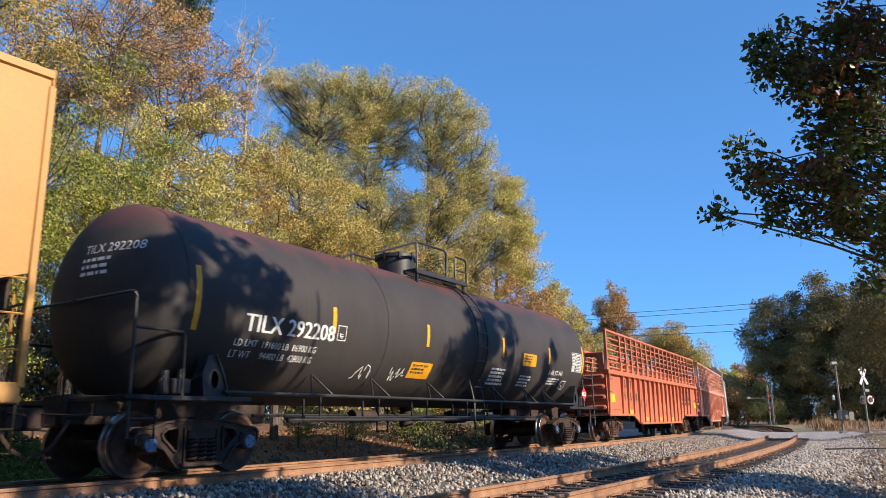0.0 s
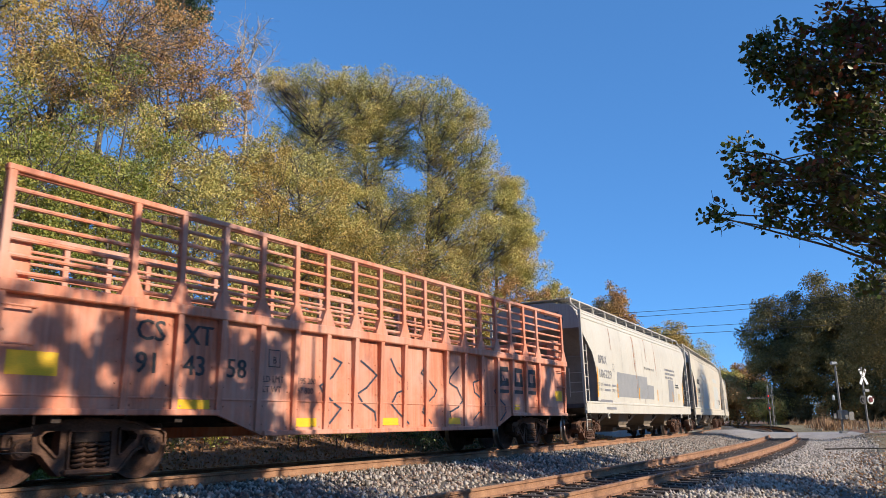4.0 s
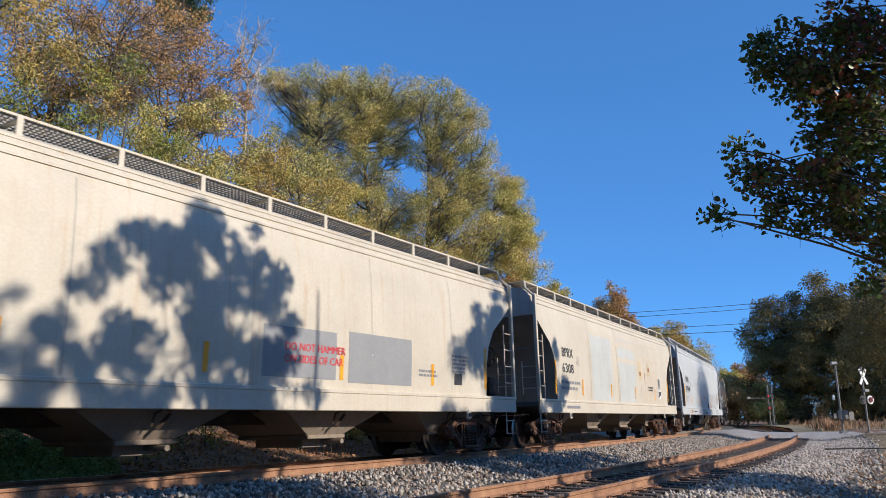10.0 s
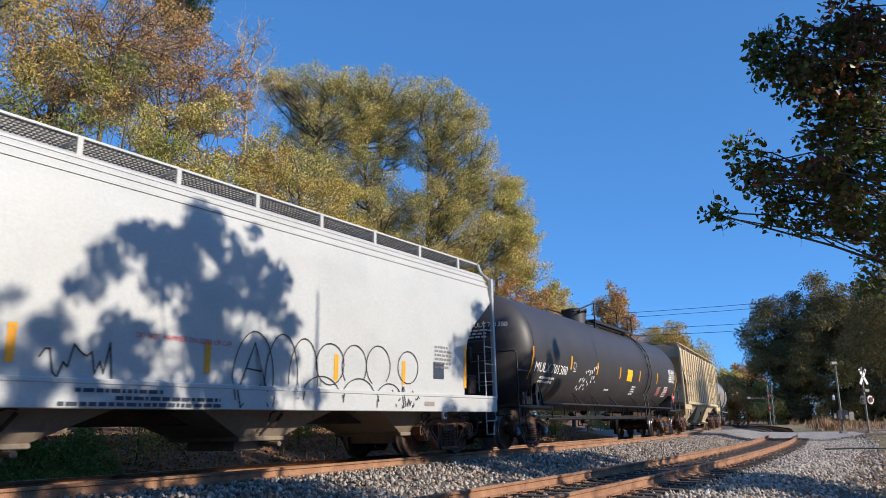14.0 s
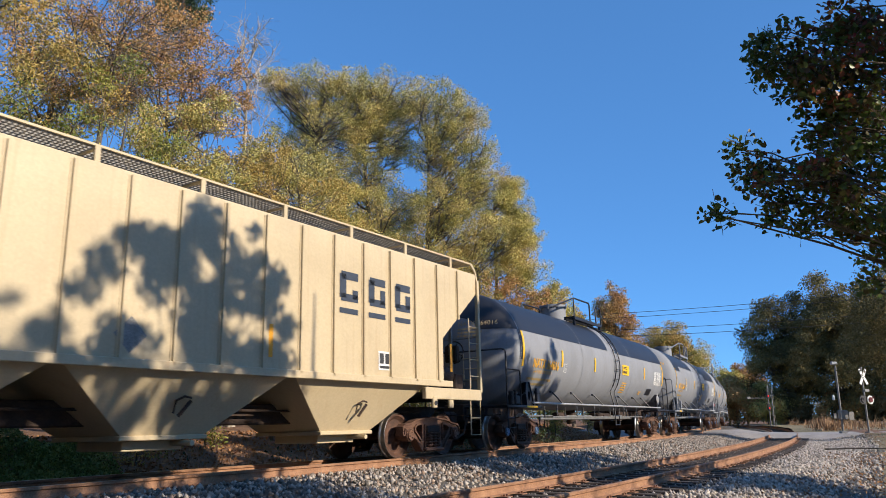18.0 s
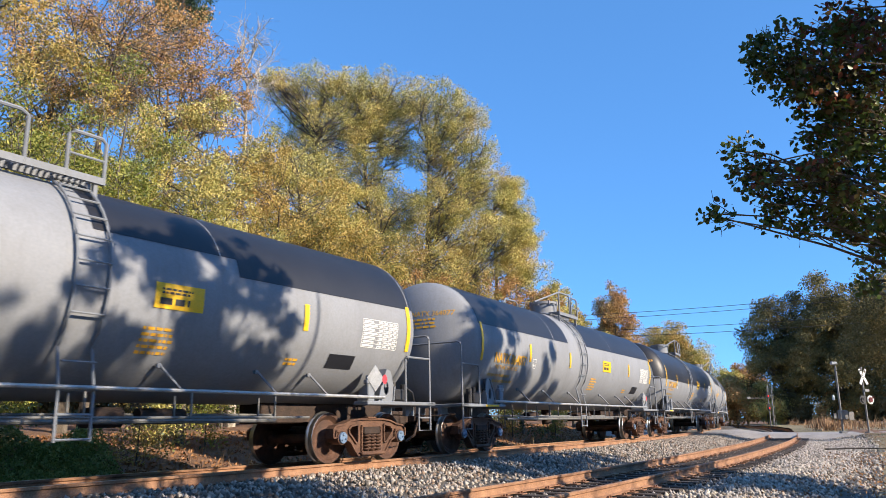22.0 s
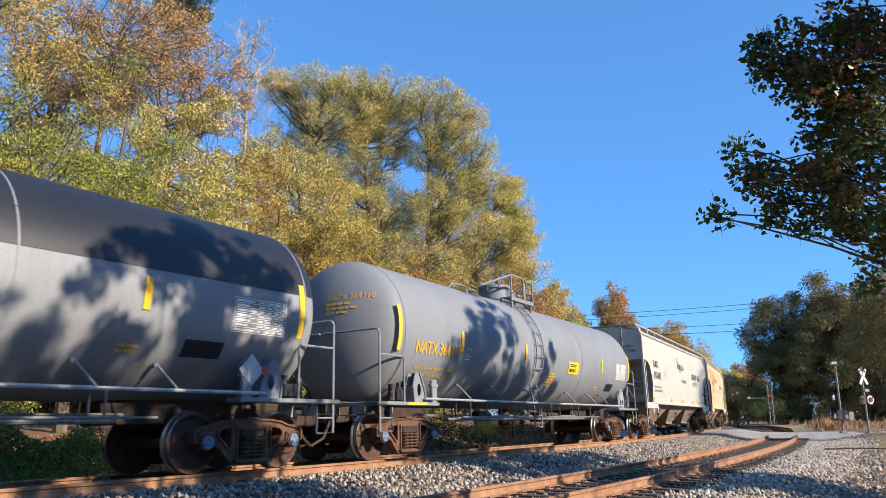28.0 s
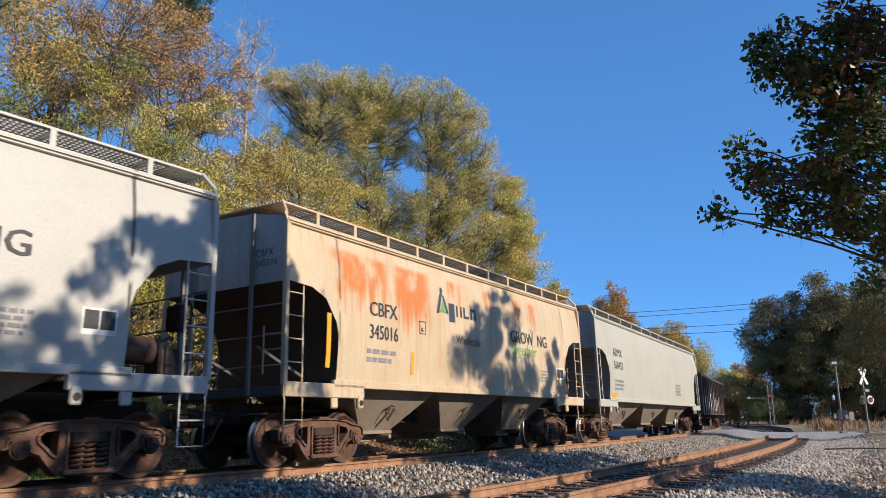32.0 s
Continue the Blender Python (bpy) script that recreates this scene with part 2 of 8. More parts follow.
# ---- mesh tools ----
class Shape:
    """Collects vertices and faces of one part."""

    def __init__(self):
        self.v, self.f, self.k = [], [], []

    def add(self, v, f, k=0):
        o = len(self.v)
        self.v += [tuple(p) for p in v]
        self.f += [tuple(i + o for i in q) for q in f]
        self.k += [k] * len(f)
        return self

    def box(self, x0, x1, y0, y1, z0, z1, k=0):
        v = [(x, y, z) for z in (z0, z1) for y in (y0, y1) for x in (x0, x1)]
        return self.add(v, [(0, 2, 3, 1), (4, 5, 7, 6), (0, 1, 5, 4), (2, 6, 7, 3), (0, 4, 6, 2), (1, 3, 7, 5)], k)

    def slab(self, x0, x1, y0, y1, z0, z1, c=0.012, k=0):
        """Box with chamfered edges along its length in x and round its ends."""
        def ring(x, d):
            return [(x, y0 + d, z0 + d + c), (x, y0 + d + c, z0 + d), (x, y1 - d - c, z0 + d), (x, y1 - d, z0 + d + c),
                    (x, y1 - d, z1 - d - c), (x, y1 - d - c, z1 - d), (x, y0 + d + c, z1 - d), (x, y0 + d, z1 - d - c)]
        return self.rings([ring(x0, c), ring(x0 + c, 0), ring(x1 - c, 0), ring(x1, c)], True, k=k)

    def rings(self, rows, caps=False, closed=True, k=0):
        n = len(rows[0])
        v = [p for r in rows for p in r]
        f = []
        m = n if closed else n - 1
        for i in range(len(rows) - 1):
            for j in range(m):
                a, b = i * n + j, i * n + (j + 1) % n
                f.append((a, b, b + n, a + n))
        if caps:
            f.append(tuple(range(n))[::-1])
            f.append(tuple(range((len(rows) - 1) * n, len(rows) * n)))
        return self.add(v, f, k)

    def tube(self, pts, r, n=6, k=0, r1=None):
        pts = [Vector(p) for p in pts]
        rows, up = [], None
        for i, p in enumerate(pts):
            d = (pts[min(i + 1, len(pts) - 1)] - pts[max(i - 1, 0)]).normalized()
            u = Vector((0, 0, 1)) if abs(d.z) < 0.95 else Vector((1, 0, 0))
            a = d.cross(u).normalized()
            b = d.cross(a)
            rr = r if r1 is None else r + (r1 - r) * i / (len(pts) - 1)
            rows.append([p + (a * math.cos(t) + b * math.sin(t)) * rr for t in [2 * math.pi * j / n for j in range(n)]])
        return self.rings(rows, True, k=k)

    def cyl(self, p, q, r, n=16, k=0):
        return self.tube([p, q], r, n, k)

    def beam(self, p, q, w, y0, y1, k=0):
        """Bar between two points of the x-z plane, w wide there, from y0 to y1."""
        d = Vector((q[0] - p[0], q[1] - p[1])).normalized() * (w / 2)
        e = [(p[0] - d.y, p[1] + d.x), (p[0] + d.y, p[1] - d.x), (q[0] + d.y, q[1] - d.x), (q[0] - d.y, q[1] + d.x)]
        return self.rings([[(x, y, z) for x, z in e] for y in (y0, y1)], True, k=k)

    def frustum(self, a, za, b, zb, k=0):
        """Between a rectangle a = (x0, x1, y0, y1) at za and another, b, at zb."""
        def r(q, z):
            return [(q[0], q[2], z), (q[1], q[2], z), (q[1], q[3], z), (q[0], q[3], z)]
        return self.rings([r(a, za), r(b, zb)], True, k=k)

    def plate(self, loops, y0, y1, k=0):
        """Plate in the x-z plane, its outline first and then its holes, from y0 to y1."""
        tris = geometry.tessellate_polygon([[Vector((x, z, 0)) for x, z in loop] for loop in loops])
        pts = [p for loop in loops for p in loop]
        n = len(pts)
        f = []
        for a, b, c in tris:
            (ax, az), (bx, bz), (cx, cz) = pts[a], pts[b], pts[c]
            if (bx - ax) * (cz - az) - (bz - az) * (cx - ax) < 0:
                b, c = c, b
            f += [(a, b, c), (c + n, b + n, a + n)]
        o = 0
        for loop in loops:
            m = len(loop)
            f += [(o + i, o + (i + 1) % m, o + (i + 1) % m + n, o + i + n) for i in range(m)]
            o += m
        return self.add([(x, y, z) for y in (y0, y1) for x, z in pts], f, k)

    def lathe_y(self, prof, n=36, c=(0, 0, 0), k=0):
        rows = [[(c[0] + r * math.cos(t), c[1] + y, c[2] + r * math.sin(t)) for t in [2 * math.pi * j / n for j in range(n)]] for r, y in prof]
        return self.rings(rows, False, k=k)

    def mesh(self, name, mats, smooth=35):
        me = bpy.data.meshes.new(name)
        me.from_pydata(self.v, [], self.f)
        for m in (mats if isinstance(mats, (list, tuple)) else [mats]):
            me.materials.append(m)
        if any(self.k):
            me.polygons.foreach_set("material_index", self.k)
        if smooth:
            me.polygons.foreach_set("use_smooth", [True] * len(self.f))
            me.set_sharp_from_angle(angle=radians(smooth))
        me.validate()
        return me


def part(name, shape, mats, parent, label="", smooth=35, at=None):
    """One mesh object under a thing or a part. shape: a Shape or a ready mesh."""
    me = shape.mesh(name, mats, smooth) if isinstance(shape, Shape) else shape
    ob = new(name, me)
    ob.parent = parent
    if at is not None:
        ob.matrix_basis = at
    if label:
        tagged(ob, label)
    return ob


def thing(name, label, category, group="", kind="", at=None):
    ob = new(name)
    ob.empty_display_size = 0.3
    if at is not None:
        ob.matrix_basis = at
    return tagged(ob, label, category, group, kind)


FONT = {}


def glyphs(words, height):
    """Outline of words as flat triangles, in metres from its lower left corner."""
    if words not in FONT:
        cu = bpy.data.curves.new("t", "FONT")
        cu.body, cu.size, cu.resolution_u = words, 1.0, 2
        ob = bpy.data.objects.new("t", cu)
        me = ob.to_mesh()
        v = np.array([p.co[:2] for p in me.vertices]) if len(me.vertices) else np.zeros((0, 2))
        f = [tuple(p.vertices) for p in me.polygons]
        ob.to_mesh_clear()
        bpy.data.objects.remove(ob)
        bpy.data.curves.remove(cu)
        FONT[words] = (v, f)
    v, f = FONT[words]
    return v * (height / 0.69), f


def side_shape(half):
    """Puts flat drawings on the near side of a car whose half width at height z is half(z)."""
    def put(sh, pts, faces, eps=0.006):
        sh.add([(x, -half(z) - eps, z) for x, z in pts], faces)
    return put


def words_on(car, words, x, z, height, ink, half, name="lettering", squeeze=1.0, eps=0.008, bold=0.0):
    v, f = glyphs(words, height)
    sh = Shape()
    put = side_shape(half)
    put(sh, [(x + p[0] * squeeze, z + p[1]) for p in v], f, eps)
    if bold:
        put(sh, [(x + bold + p[0] * squeeze, z + p[1]) for p in v], f, eps + 0.001)
    return part(name, sh, M[ink], car, smooth=0)


def patch(sh, x0, x1, z0, z1, half, eps=0.006, steps=4):
    pts = [(x, z0 + (z1 - z0) * i / steps) for i in range(steps + 1) for x in (x0, x1)]
    side_shape(half)(sh, pts, [(2 * i, 2 * i + 1, 2 * i + 3, 2 * i + 2) for i in range(steps)], eps)


def strip(car, x, z0, z1, w, half, ink="yellow", name="reflector_strip", eps=0.007):
    sh = Shape()
    patch(sh, x, x + w, z0, z1, half, eps)
    return part(name, sh, M[ink], car, smooth=0)


def lines_on(car, x, z, n, width, h, ink, half, seed, name="small_print", gap=1.7):
    """Rows of unreadable small print as broken bars."""
    rnd = random.Random(seed)
    for i in range(n):
        sh = Shape()
        u = 0.0
        top = width * rnd.uniform(0.7, 1.0)
        while u < top:
            w = rnd.uniform(0.8, 3.2) * h
            patch(sh, x + u, x + min(u + w, top), z - i * h * gap, z - i * h * gap + h, half, 0.007, 1)
            u += w + h * 0.55
        part(name, sh, M[ink], car, smooth=0)


def outline_box(car, x, z, w, h, t, ink, half, name="stencil_frame", inner=True):
    sh = Shape()
    for a in ((x, x + w, z, z + t), (x, x + w, z + h - t, z + h), (x, x + t, z, z + h), (x + w - t, x + w, z, z + h)):
        patch(sh, *a, half, 0.007, 2)
    if inner:
        patch(sh, x + w * 0.3, x + w * 0.7, z + h * 0.25, z + h * 0.32, half, 0.007, 1)
        patch(sh, x + w * 0.3, x + w * 0.38, z + h * 0.25, z + h * 0.5, half, 0.007, 1)
    return part(name, sh, M[ink], car, smooth=0)


def table_on(car, x, z, w, h, half, rows=5, ink="white_ink", seed=1, name="data_panel"):
    sh = Shape()
    for i in range(rows + 1):
        patch(sh, x, x + w, z + h * i / rows - 0.006, z + h * i / rows + 0.006, half, 0.007, 1)
    for u in (0, 0.45, 0.6, 0.75, 0.88, 1.0):
        patch(sh, x + w * u - 0.006, x + w * u + 0.006, z, z + h, half, 0.007, 3)
    rnd = random.Random(seed)
    for i in range(rows):
        for u0, u1 in ((0.03, 0.42), (0.47, 0.58), (0.62, 0.73), (0.77, 0.86), (0.9, 0.98)):
            e = u0 + (u1 - u0) * rnd.uniform(0.6, 1)
            patch(sh, x + w * u0, x + w * e, z + h * (i + 0.25) / rows, z + h * (i + 0.7) / rows, half, 0.007, 1)
    return part(name, sh, M[ink], car, smooth=0)


def scribble(car, pts, r, ink, half, name="spray_tag"):
    """A sprayed line as a narrow ribbon on the side of a car."""
    sh = Shape()
    put = side_shape(half)
    for (x0, z0), (x1, z1) in zip(pts, pts[1:]):
        d = Vector((x1 - x0, z1 - z0))
        if d.length < 1e-4:
            continue
        d = d.normalized() * r
        put(sh, [(x0 - d.y - d.x, z0 + d.x - d.y), (x0 + d.y - d.x, z0 - d.x - d.y), (x1 + d.y + d.x, z1 - d.x + d.y), (x1 - d.y + d.x, z1 + d.x + d.y)], [(0, 1, 2, 3)], 0.009)
    return part(name, sh, M[ink], car, smooth=0)


# ---- bogie, built once ----
WR = 0.457


def bogie_meshes():
    bol = Shape()
    bol.slab(-0.25, 0.25, -1.13, 1.13, 0.50, 0.645, 0.02)
    bol.slab(-0.19, 0.19, -0.85, 0.85, 0.36, 0.70, 0.03)
    bol.cyl((0, 0, 0.6), (0, 0, 0.82), 0.2, 20)
    for sx in (-1, 1):
        bol.slab(sx * 0.36 - 0.05, sx * 0.36 + 0.05, -0.85, 0.85, 0.30, 0.42, 0.015)
        bol.tube([(sx * 0.4, -0.2, 0.36), (sx * 0.1, 0.1, 0.5)], 0.03)
    fr = Shape()
    rim = [(0.0, 0.79), (0.36, 0.785), (0.62, 0.755), (0.80, 0.695), (1.03, 0.665), (1.10, 0.61), (1.10, 0.46), (1.03, 0.46), (1.02, 0.565), (0.76, 0.565), (0.75, 0.43), (0.63, 0.385), (0.47, 0.20), (0.40, 0.13), (0.0, 0.115)]
    rim += [(-x, z) for x, z in rim[-2:0:-1]]
    window = [(0.40, 0.685), (0.60, 0.66), (0.67, 0.60), (0.655, 0.53), (0.56, 0.45), (0.45, 0.345), (0.40, 0.36)]
    pocket = [(-0.29, 0.66), (0.29, 0.66), (0.29, 0.20), (0.24, 0.18), (-0.24, 0.18), (-0.29, 0.20)]
    fr.plate([rim, window, [(-x, z) for x, z in window], pocket], -0.055, 0.055)
    for loop in (rim, window, [(-x, z) for x, z in window], pocket):
        for p, q in zip(loop, loop[1:] + loop[:1]):
            fr.beam(p, q, 0.030, -0.092, 0.092)
    for sx in (-1, 1):
        fr.slab(sx * 0.889 - 0.13, sx * 0.889 + 0.13, -0.10, 0.10, 0.545, 0.60, 0.012)
    fr.slab(-0.36, 0.36, -0.15, 0.15, 0.125, 0.185, 0.015)
    fr.slab(-0.13, 0.13, -0.11, 0.11, 0.79, 0.83, 0.01)
    sp = Shape()
    sp.tube([(0.066 * math.cos(t), 0.066 * math.sin(t), 0.20 + 0.30 * t / 31.4) for t in [31.4 * j / 50 for j in range(51)]], 0.020, 5)
    wh = Shape()
    for s in (-1, 1):
        prof = [(0.085, 0.52), (0.15, 0.60), (0.15, 0.66), (0.20, 0.69), (0.33, 0.655), (0.395, 0.66), (0.40, 0.662)]
        rim = [(0.482, 0.660), (0.486, 0.672), (0.478, 0.690), (WR + 0.004, 0.705), (WR - 0.004, 0.795), (0.447, 0.80)]
        prof += [(0.405, 0.655), (0.482, 0.660)]
        face = [(0.447, 0.80), (0.40, 0.795), (0.385, 0.775), (0.33, 0.735), (0.21, 0.755), (0.15, 0.79), (0.14, 0.80), (0.085, 0.80)]
        for p, k in ((prof, 0), (rim, 1), (face, 0)):
            wh.lathe_y([(r, s * y) for r, y in p], 40, k=k)
        # bearing and end cap with bolts
        wh.cyl((0, s * 0.80, 0), (0, s * 0.93, 0), 0.085, 16, 0)
        wh.cyl((0, s * 0.93, 0), (0, s * 1.13, 0), 0.125, 20, 0)
        wh.cyl((0, s * 1.13, 0), (0, s * 1.165, 0), 0.10, 20, 2)
        for j in range(3):
            t = 2 * math.pi * j / 3
            wh.cyl((0.06 * math.cos(t), s * 1.165, 0.06 * math.sin(t)), (0.06 * math.cos(t), s * 1.185, 0.06 * math.sin(t)), 0.02, 6, 2)
    wh.cyl((0, -0.6, 0), (0, 0.6, 0), 0.085, 14, 0)
    br = Shape()
    for s in (-1, 1):
        br.box(-0.03, 0.05, s * 0.72 - 0.05, s * 0.72 + 0.05, 0.30, 0.58)
    br.slab(-0.04, 0.04, -0.72, 0.72, 0.36, 0.44)
    return bol, fr, sp, wh, br


BOL, FRAME_S, SPRING, WHEELS, BRAKE = bogie_meshes()
BOGIE_CACHE = {}
SPINNING = []


def bogie(car, x, yaw, tone="iron", cap="cap"):
    key = (tone, cap)
    if key not in BOGIE_CACHE:
        BOGIE_CACHE[key] = (BOL.mesh("bogie", M["iron"]), FRAME_S.mesh("side_frame", M[tone]), SPRING.mesh("spring", M[tone]),
                            WHEELS.mesh("wheelset", [M["wheel"], M["tread"], M[cap]], 30), BRAKE.mesh("brake_beam", M["iron"]))
    bo, fr, sp, wh, br = BOGIE_CACHE[key]
    b = part("bogie", bo, None, car, at=pose(x, 0, 0, 0, 0, yaw))
    for s in (-1, 1):
        part("side_frame", fr, None, b, at=pose(0, s * 1.02, 0))
        for dx in (-0.16, 0.0, 0.16):
            for dy in (-0.09, 0.09):
                if s < 0 or dy > 0:
                    part("spring", sp, None, b, at=pose(dx, s * 1.02 + dy, 0))
        part("brake_beam", br, None, b, at=pose(s * 0.36, 0, 0))
        w = part("wheelset", wh, None, b, at=pose(s * 0.889, 0, WR))
        SPINNING.append((w, s * 0.889))
    return b


def couplers(car, L, tone="iron"):
    for s in (-1, 1):
        sh = Shape()
        e = s * (L / 2)
        a, b = sorted((e - s * 0.95, e - s * 0.22))
        sh.slab(a, b, -0.09, 0.09, 0.72, 0.95, 0.02)
        a, b = sorted((e - s * 0.26, e - s * 0.0))
        sh.slab(a, b, -0.16, 0.14, 0.68, 0.98, 0.03)
        sh.tube([(e - s * 0.5, -0.35, 0.8), (e - s * 0.25, -0.38, 0.45), (e, -0.30, 0.32)], 0.028)
        sh.tube([(e - s * 0.7, -1.2, 0.88), (e - s * 0.3, -0.8, 0.86), (e - s * 0.2, -0.1, 0.9)], 0.014)
        part("coupler", sh, M[tone], car)


def ladder(car, name, p0, p1, u, w, n, r, mt, hook=0.0):
    """Rungs between two stiles; p0 lower, p1 upper end of the first stile; u: unit vector to the second; hook: offset of the stirrup."""
    sh = Shape()
    p0, p1, u = Vector(p0), Vector(p1), Vector(u)
    for q in (Vector((0, 0, 0)), u * w):
        sh.tube([p0 + q, p1 + q], r)
    for i in range(n):
        c = p0 + (p1 - p0) * ((i + 0.5) / n)
        sh.tube([c, c + u * w], r * 0.75, 5)
    return part(name, sh, mt, car)


def stirrup(car, x, y, z0, z1, w, mt):
    sh = Shape()
    sh.tube([(x, y, z1), (x, y, z0), (x + w, y, z0), (x + w, y, z1)], 0.016, 6)
    sh.tube([(x, y, (z0 + z1) / 2), (x + w, y, (z0 + z1) / 2)], 0.012, 5)
    return part("sill_step", sh, mt, car)


def at_height(table):
    zs, ws = zip(*table)
    return lambda z: float(np.interp(z, zs, ws))


# ---- covered hopper ----
CAR_R = R1


def hopper(label, L, prof, cut, zs, zb, bays, skin, under, board_z, board_y, group, ribs=0, board_posts=11, bay_style="flow", trim=None,
           sill=None, bogie_tone="iron_brown", cap="iron_brown", seams=(), mesh_board=True, roof_edge=None, slope="shaded_slope", ends="shaded_end", tall_post=False):
    """zs: bottom of the side sheets; zb: bottom of the sill; cut: (distance from end, height) of the sloping ends."""
    car = thing("covered_hopper", label, "rail wagon", group)
    hb = L / 2 - 0.72
    trim = trim or skin
    half = at_height(prof)
    ztop = prof[-1][0]
    # shell
    st = []
    for d, z in cut:
        st.append((-hb + d, z))
    inner = [(-hb + cut[-1][0] + 0.02, zs)]
    span = 2 * (hb - cut[-1][0])
    k = 14
    inner += [(-hb + cut[-1][0] + span * i / k, zs) for i in range(1, k)]
    inner.append((hb - cut[-1][0] - 0.02, zs))
    full = st + inner + [(-x, z) for x, z in reversed(st)]
    n = 16
    rows = []
    tops = [z for z, w in prof if z > 3.3]
    for x, z0 in full:
        zz = [z0 + (3.5 - z0) * i / 7 if z0 < 3.5 else z0 for i in range(8)] + [max(z, z0) for z in tops if z > 3.5]
        left = [(x, -half(z), z) for z in zz]
        rows.append(left + [(p[0], -p[1], p[2]) for p in reversed(left)])
    sh = Shape()
    sh.rings(rows, True)
    m = len(rows[0])
    # slope and end faces: the default paints carry shade in their colour
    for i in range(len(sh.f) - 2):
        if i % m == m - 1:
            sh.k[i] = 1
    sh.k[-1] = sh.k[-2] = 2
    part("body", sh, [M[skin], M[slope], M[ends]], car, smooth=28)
    sk = M[skin] if isinstance(skin, str) else skin
    tr = M[trim] if isinstance(trim, str) else trim
    un = M[under] if isinstance(under, str) else under
    # side sills and ends
    for s in (-1, 1):
        sh = Shape()
        y = half(zs)
        if sill == "full":
            sh.slab(-hb, hb, s * (y + 0.012) - 0.05, s * (y + 0.012) + 0.05, zb, zs + 0.02, 0.012)
            sh.slab(-hb, hb, s * (y + 0.03) - 0.045, s * (y + 0.03) + 0.045, zs - 0.03, zs + 0.04, 0.012)
        else:
            for e in (-1, 1):
                a, b = sorted((e * hb, e * (hb - cut[-1][0] - 0.75)))
                sh.slab(a, b, s * y - 0.05, s * y + 0.05, zb + 0.12, zb + 0.36, 0.012)
                lx = e * (hb - 1.25)
                sh.slab(lx - 0.09, lx + 0.09, s * y - 0.03, s * y + 0.03, zb - 0.06, zb + 0.14, 0.02)
            sh.slab(-hb + 1.2, hb - 1.2, s * (y + 0.01) - 0.04, s * (y + 0.01) + 0.04, zs - 0.10, zs + 0.03, 0.01)
        part("side_sill", sh, tr, car)
    for e in (-1, 1):
        sh = Shape()
        a, b = sorted((e * hb, e * (hb - 0.14)))
        sh.slab(a, b, -1.47, 1.47, zb + (0.16 if sill == "full" else 0.14), zb + 0.30, 0.015)
        a, b = sorted((e * (hb - 0.02), e * (hb - 1.6)))
        sh.box(a, b, -1.42, 1.42, zb + 0.26, zb + 0.30)
        part("end_platform", sh, M["shaded_grime"], car)
        for y in ((0.75,) if sill == "full" else (-0.75, 0.75)):
            sh = Shape()
            if tall_post:
                sh.beam((e * (hb + 0.05), zb + 0.16), (e * (hb + 0.05), 4.3), 0.05, y - 0.03, y + 0.03)
            else:
                sh.beam((e * (hb - 0.08), zb + 0.3), (e * (hb - 0.10), 3.45), 0.075, y - 0.035, y + 0.035)
            part("end_post", sh, M["shaded_grime_light"], car)
            sh = Shape()
            sh.beam((e * (hb - 0.12), 2.0), (e * (hb - 1.3), zs + 0.1), 0.05, y - 0.02, y + 0.02)
            part("end_brace", sh, M["shaded_grime"], car)
        for z in (1.65, 2.15, 2.65):
            sh = Shape()
            sh.tube([(e * (hb + 0.02), -1.45, z), (e * (hb + 0.02), 0.75 if z != 2.15 else 1.45, z)], 0.014)
            part("end_rung", sh, M["shaded_grime_light"], car)
    # corner posts, ladders
    for e in (-1, 1):
        for s in (-1, 1):
            y = s * (half(zs) + 0.01)
            zt = roof_edge or 4.25
            sh = Shape()
            sh.slab(e * hb - 0.045, e * hb + 0.045, y - 0.045, y + 0.045, zb + 0.3, zt - 0.15, 0.01)
            sh.tube([(e * hb, y, zt - 0.2), (e * hb, s * (abs(half(zt - 0.05)) - 0.02), zt + 0.05), (e * (hb - 0.1), s * board_y, board_z)], 0.035)
            part("corner_post", sh, tr, car)
            ladder(car, "side_ladder", (e * (hb - 0.42), y - s * 0.0, zb + 0.1), (e * (hb - 0.42), y, 3.05), (e, 0, 0), 0.42, 5, 0.017, tr)
            if s < 0:
                ladder(car, "end_ladder", (e * (hb + 0.03), y + 0.03, zb + 0.5), (e * (hb + 0.03), y + 0.03, 2.3), (0, -s, 0), 0.42, 3, 0.015, tr)
                stirrup(car, e * (hb - 0.23) - 0.21, y, 0.42, zb + 0.1, 0.42, tr)
    # walkway on the roof
    sh = Shape()
    w = board_y
    for s in (-1, 1):
        sh.box(-hb + 0.05, hb - 0.05, s * w - 0.015, s * w + 0.015, board_z - 0.025, board_z + 0.008)
        sh.box(-hb + 0.05, hb - 0.05, s * (w - 0.62) - 0.015, s * (w - 0.62) + 0.015, board_z - 0.04, board_z)
    for e in (-1, 1):
        sh.box(e * (hb - 0.35) - 0.31, e * (hb - 0.35) + 0.31, -w, w, board_z - 0.03, board_z - 0.005)
    part("walkway_edge", sh, tr, car, smooth=0)
    sh = Shape()
    for s in (-1, 1):
        if mesh_board:
            u = -hb + 0.06
            while u < hb:
                sh.box(u, u + 0.014, s * w - 0.02 if s > 0 else -w + 0.02, s * (w - 0.6), board_z - 0.035, board_z - 0.002)
                u += 0.075
            for j in range(7):
                y = s * (w - 0.05 - 0.085 * j)
                sh.box(-hb, hb, y - 0.008, y + 0.008, board_z - 0.035, board_z)
    part("walkway_grating", sh, M["grating"], car, "dark steel grating", smooth=0)
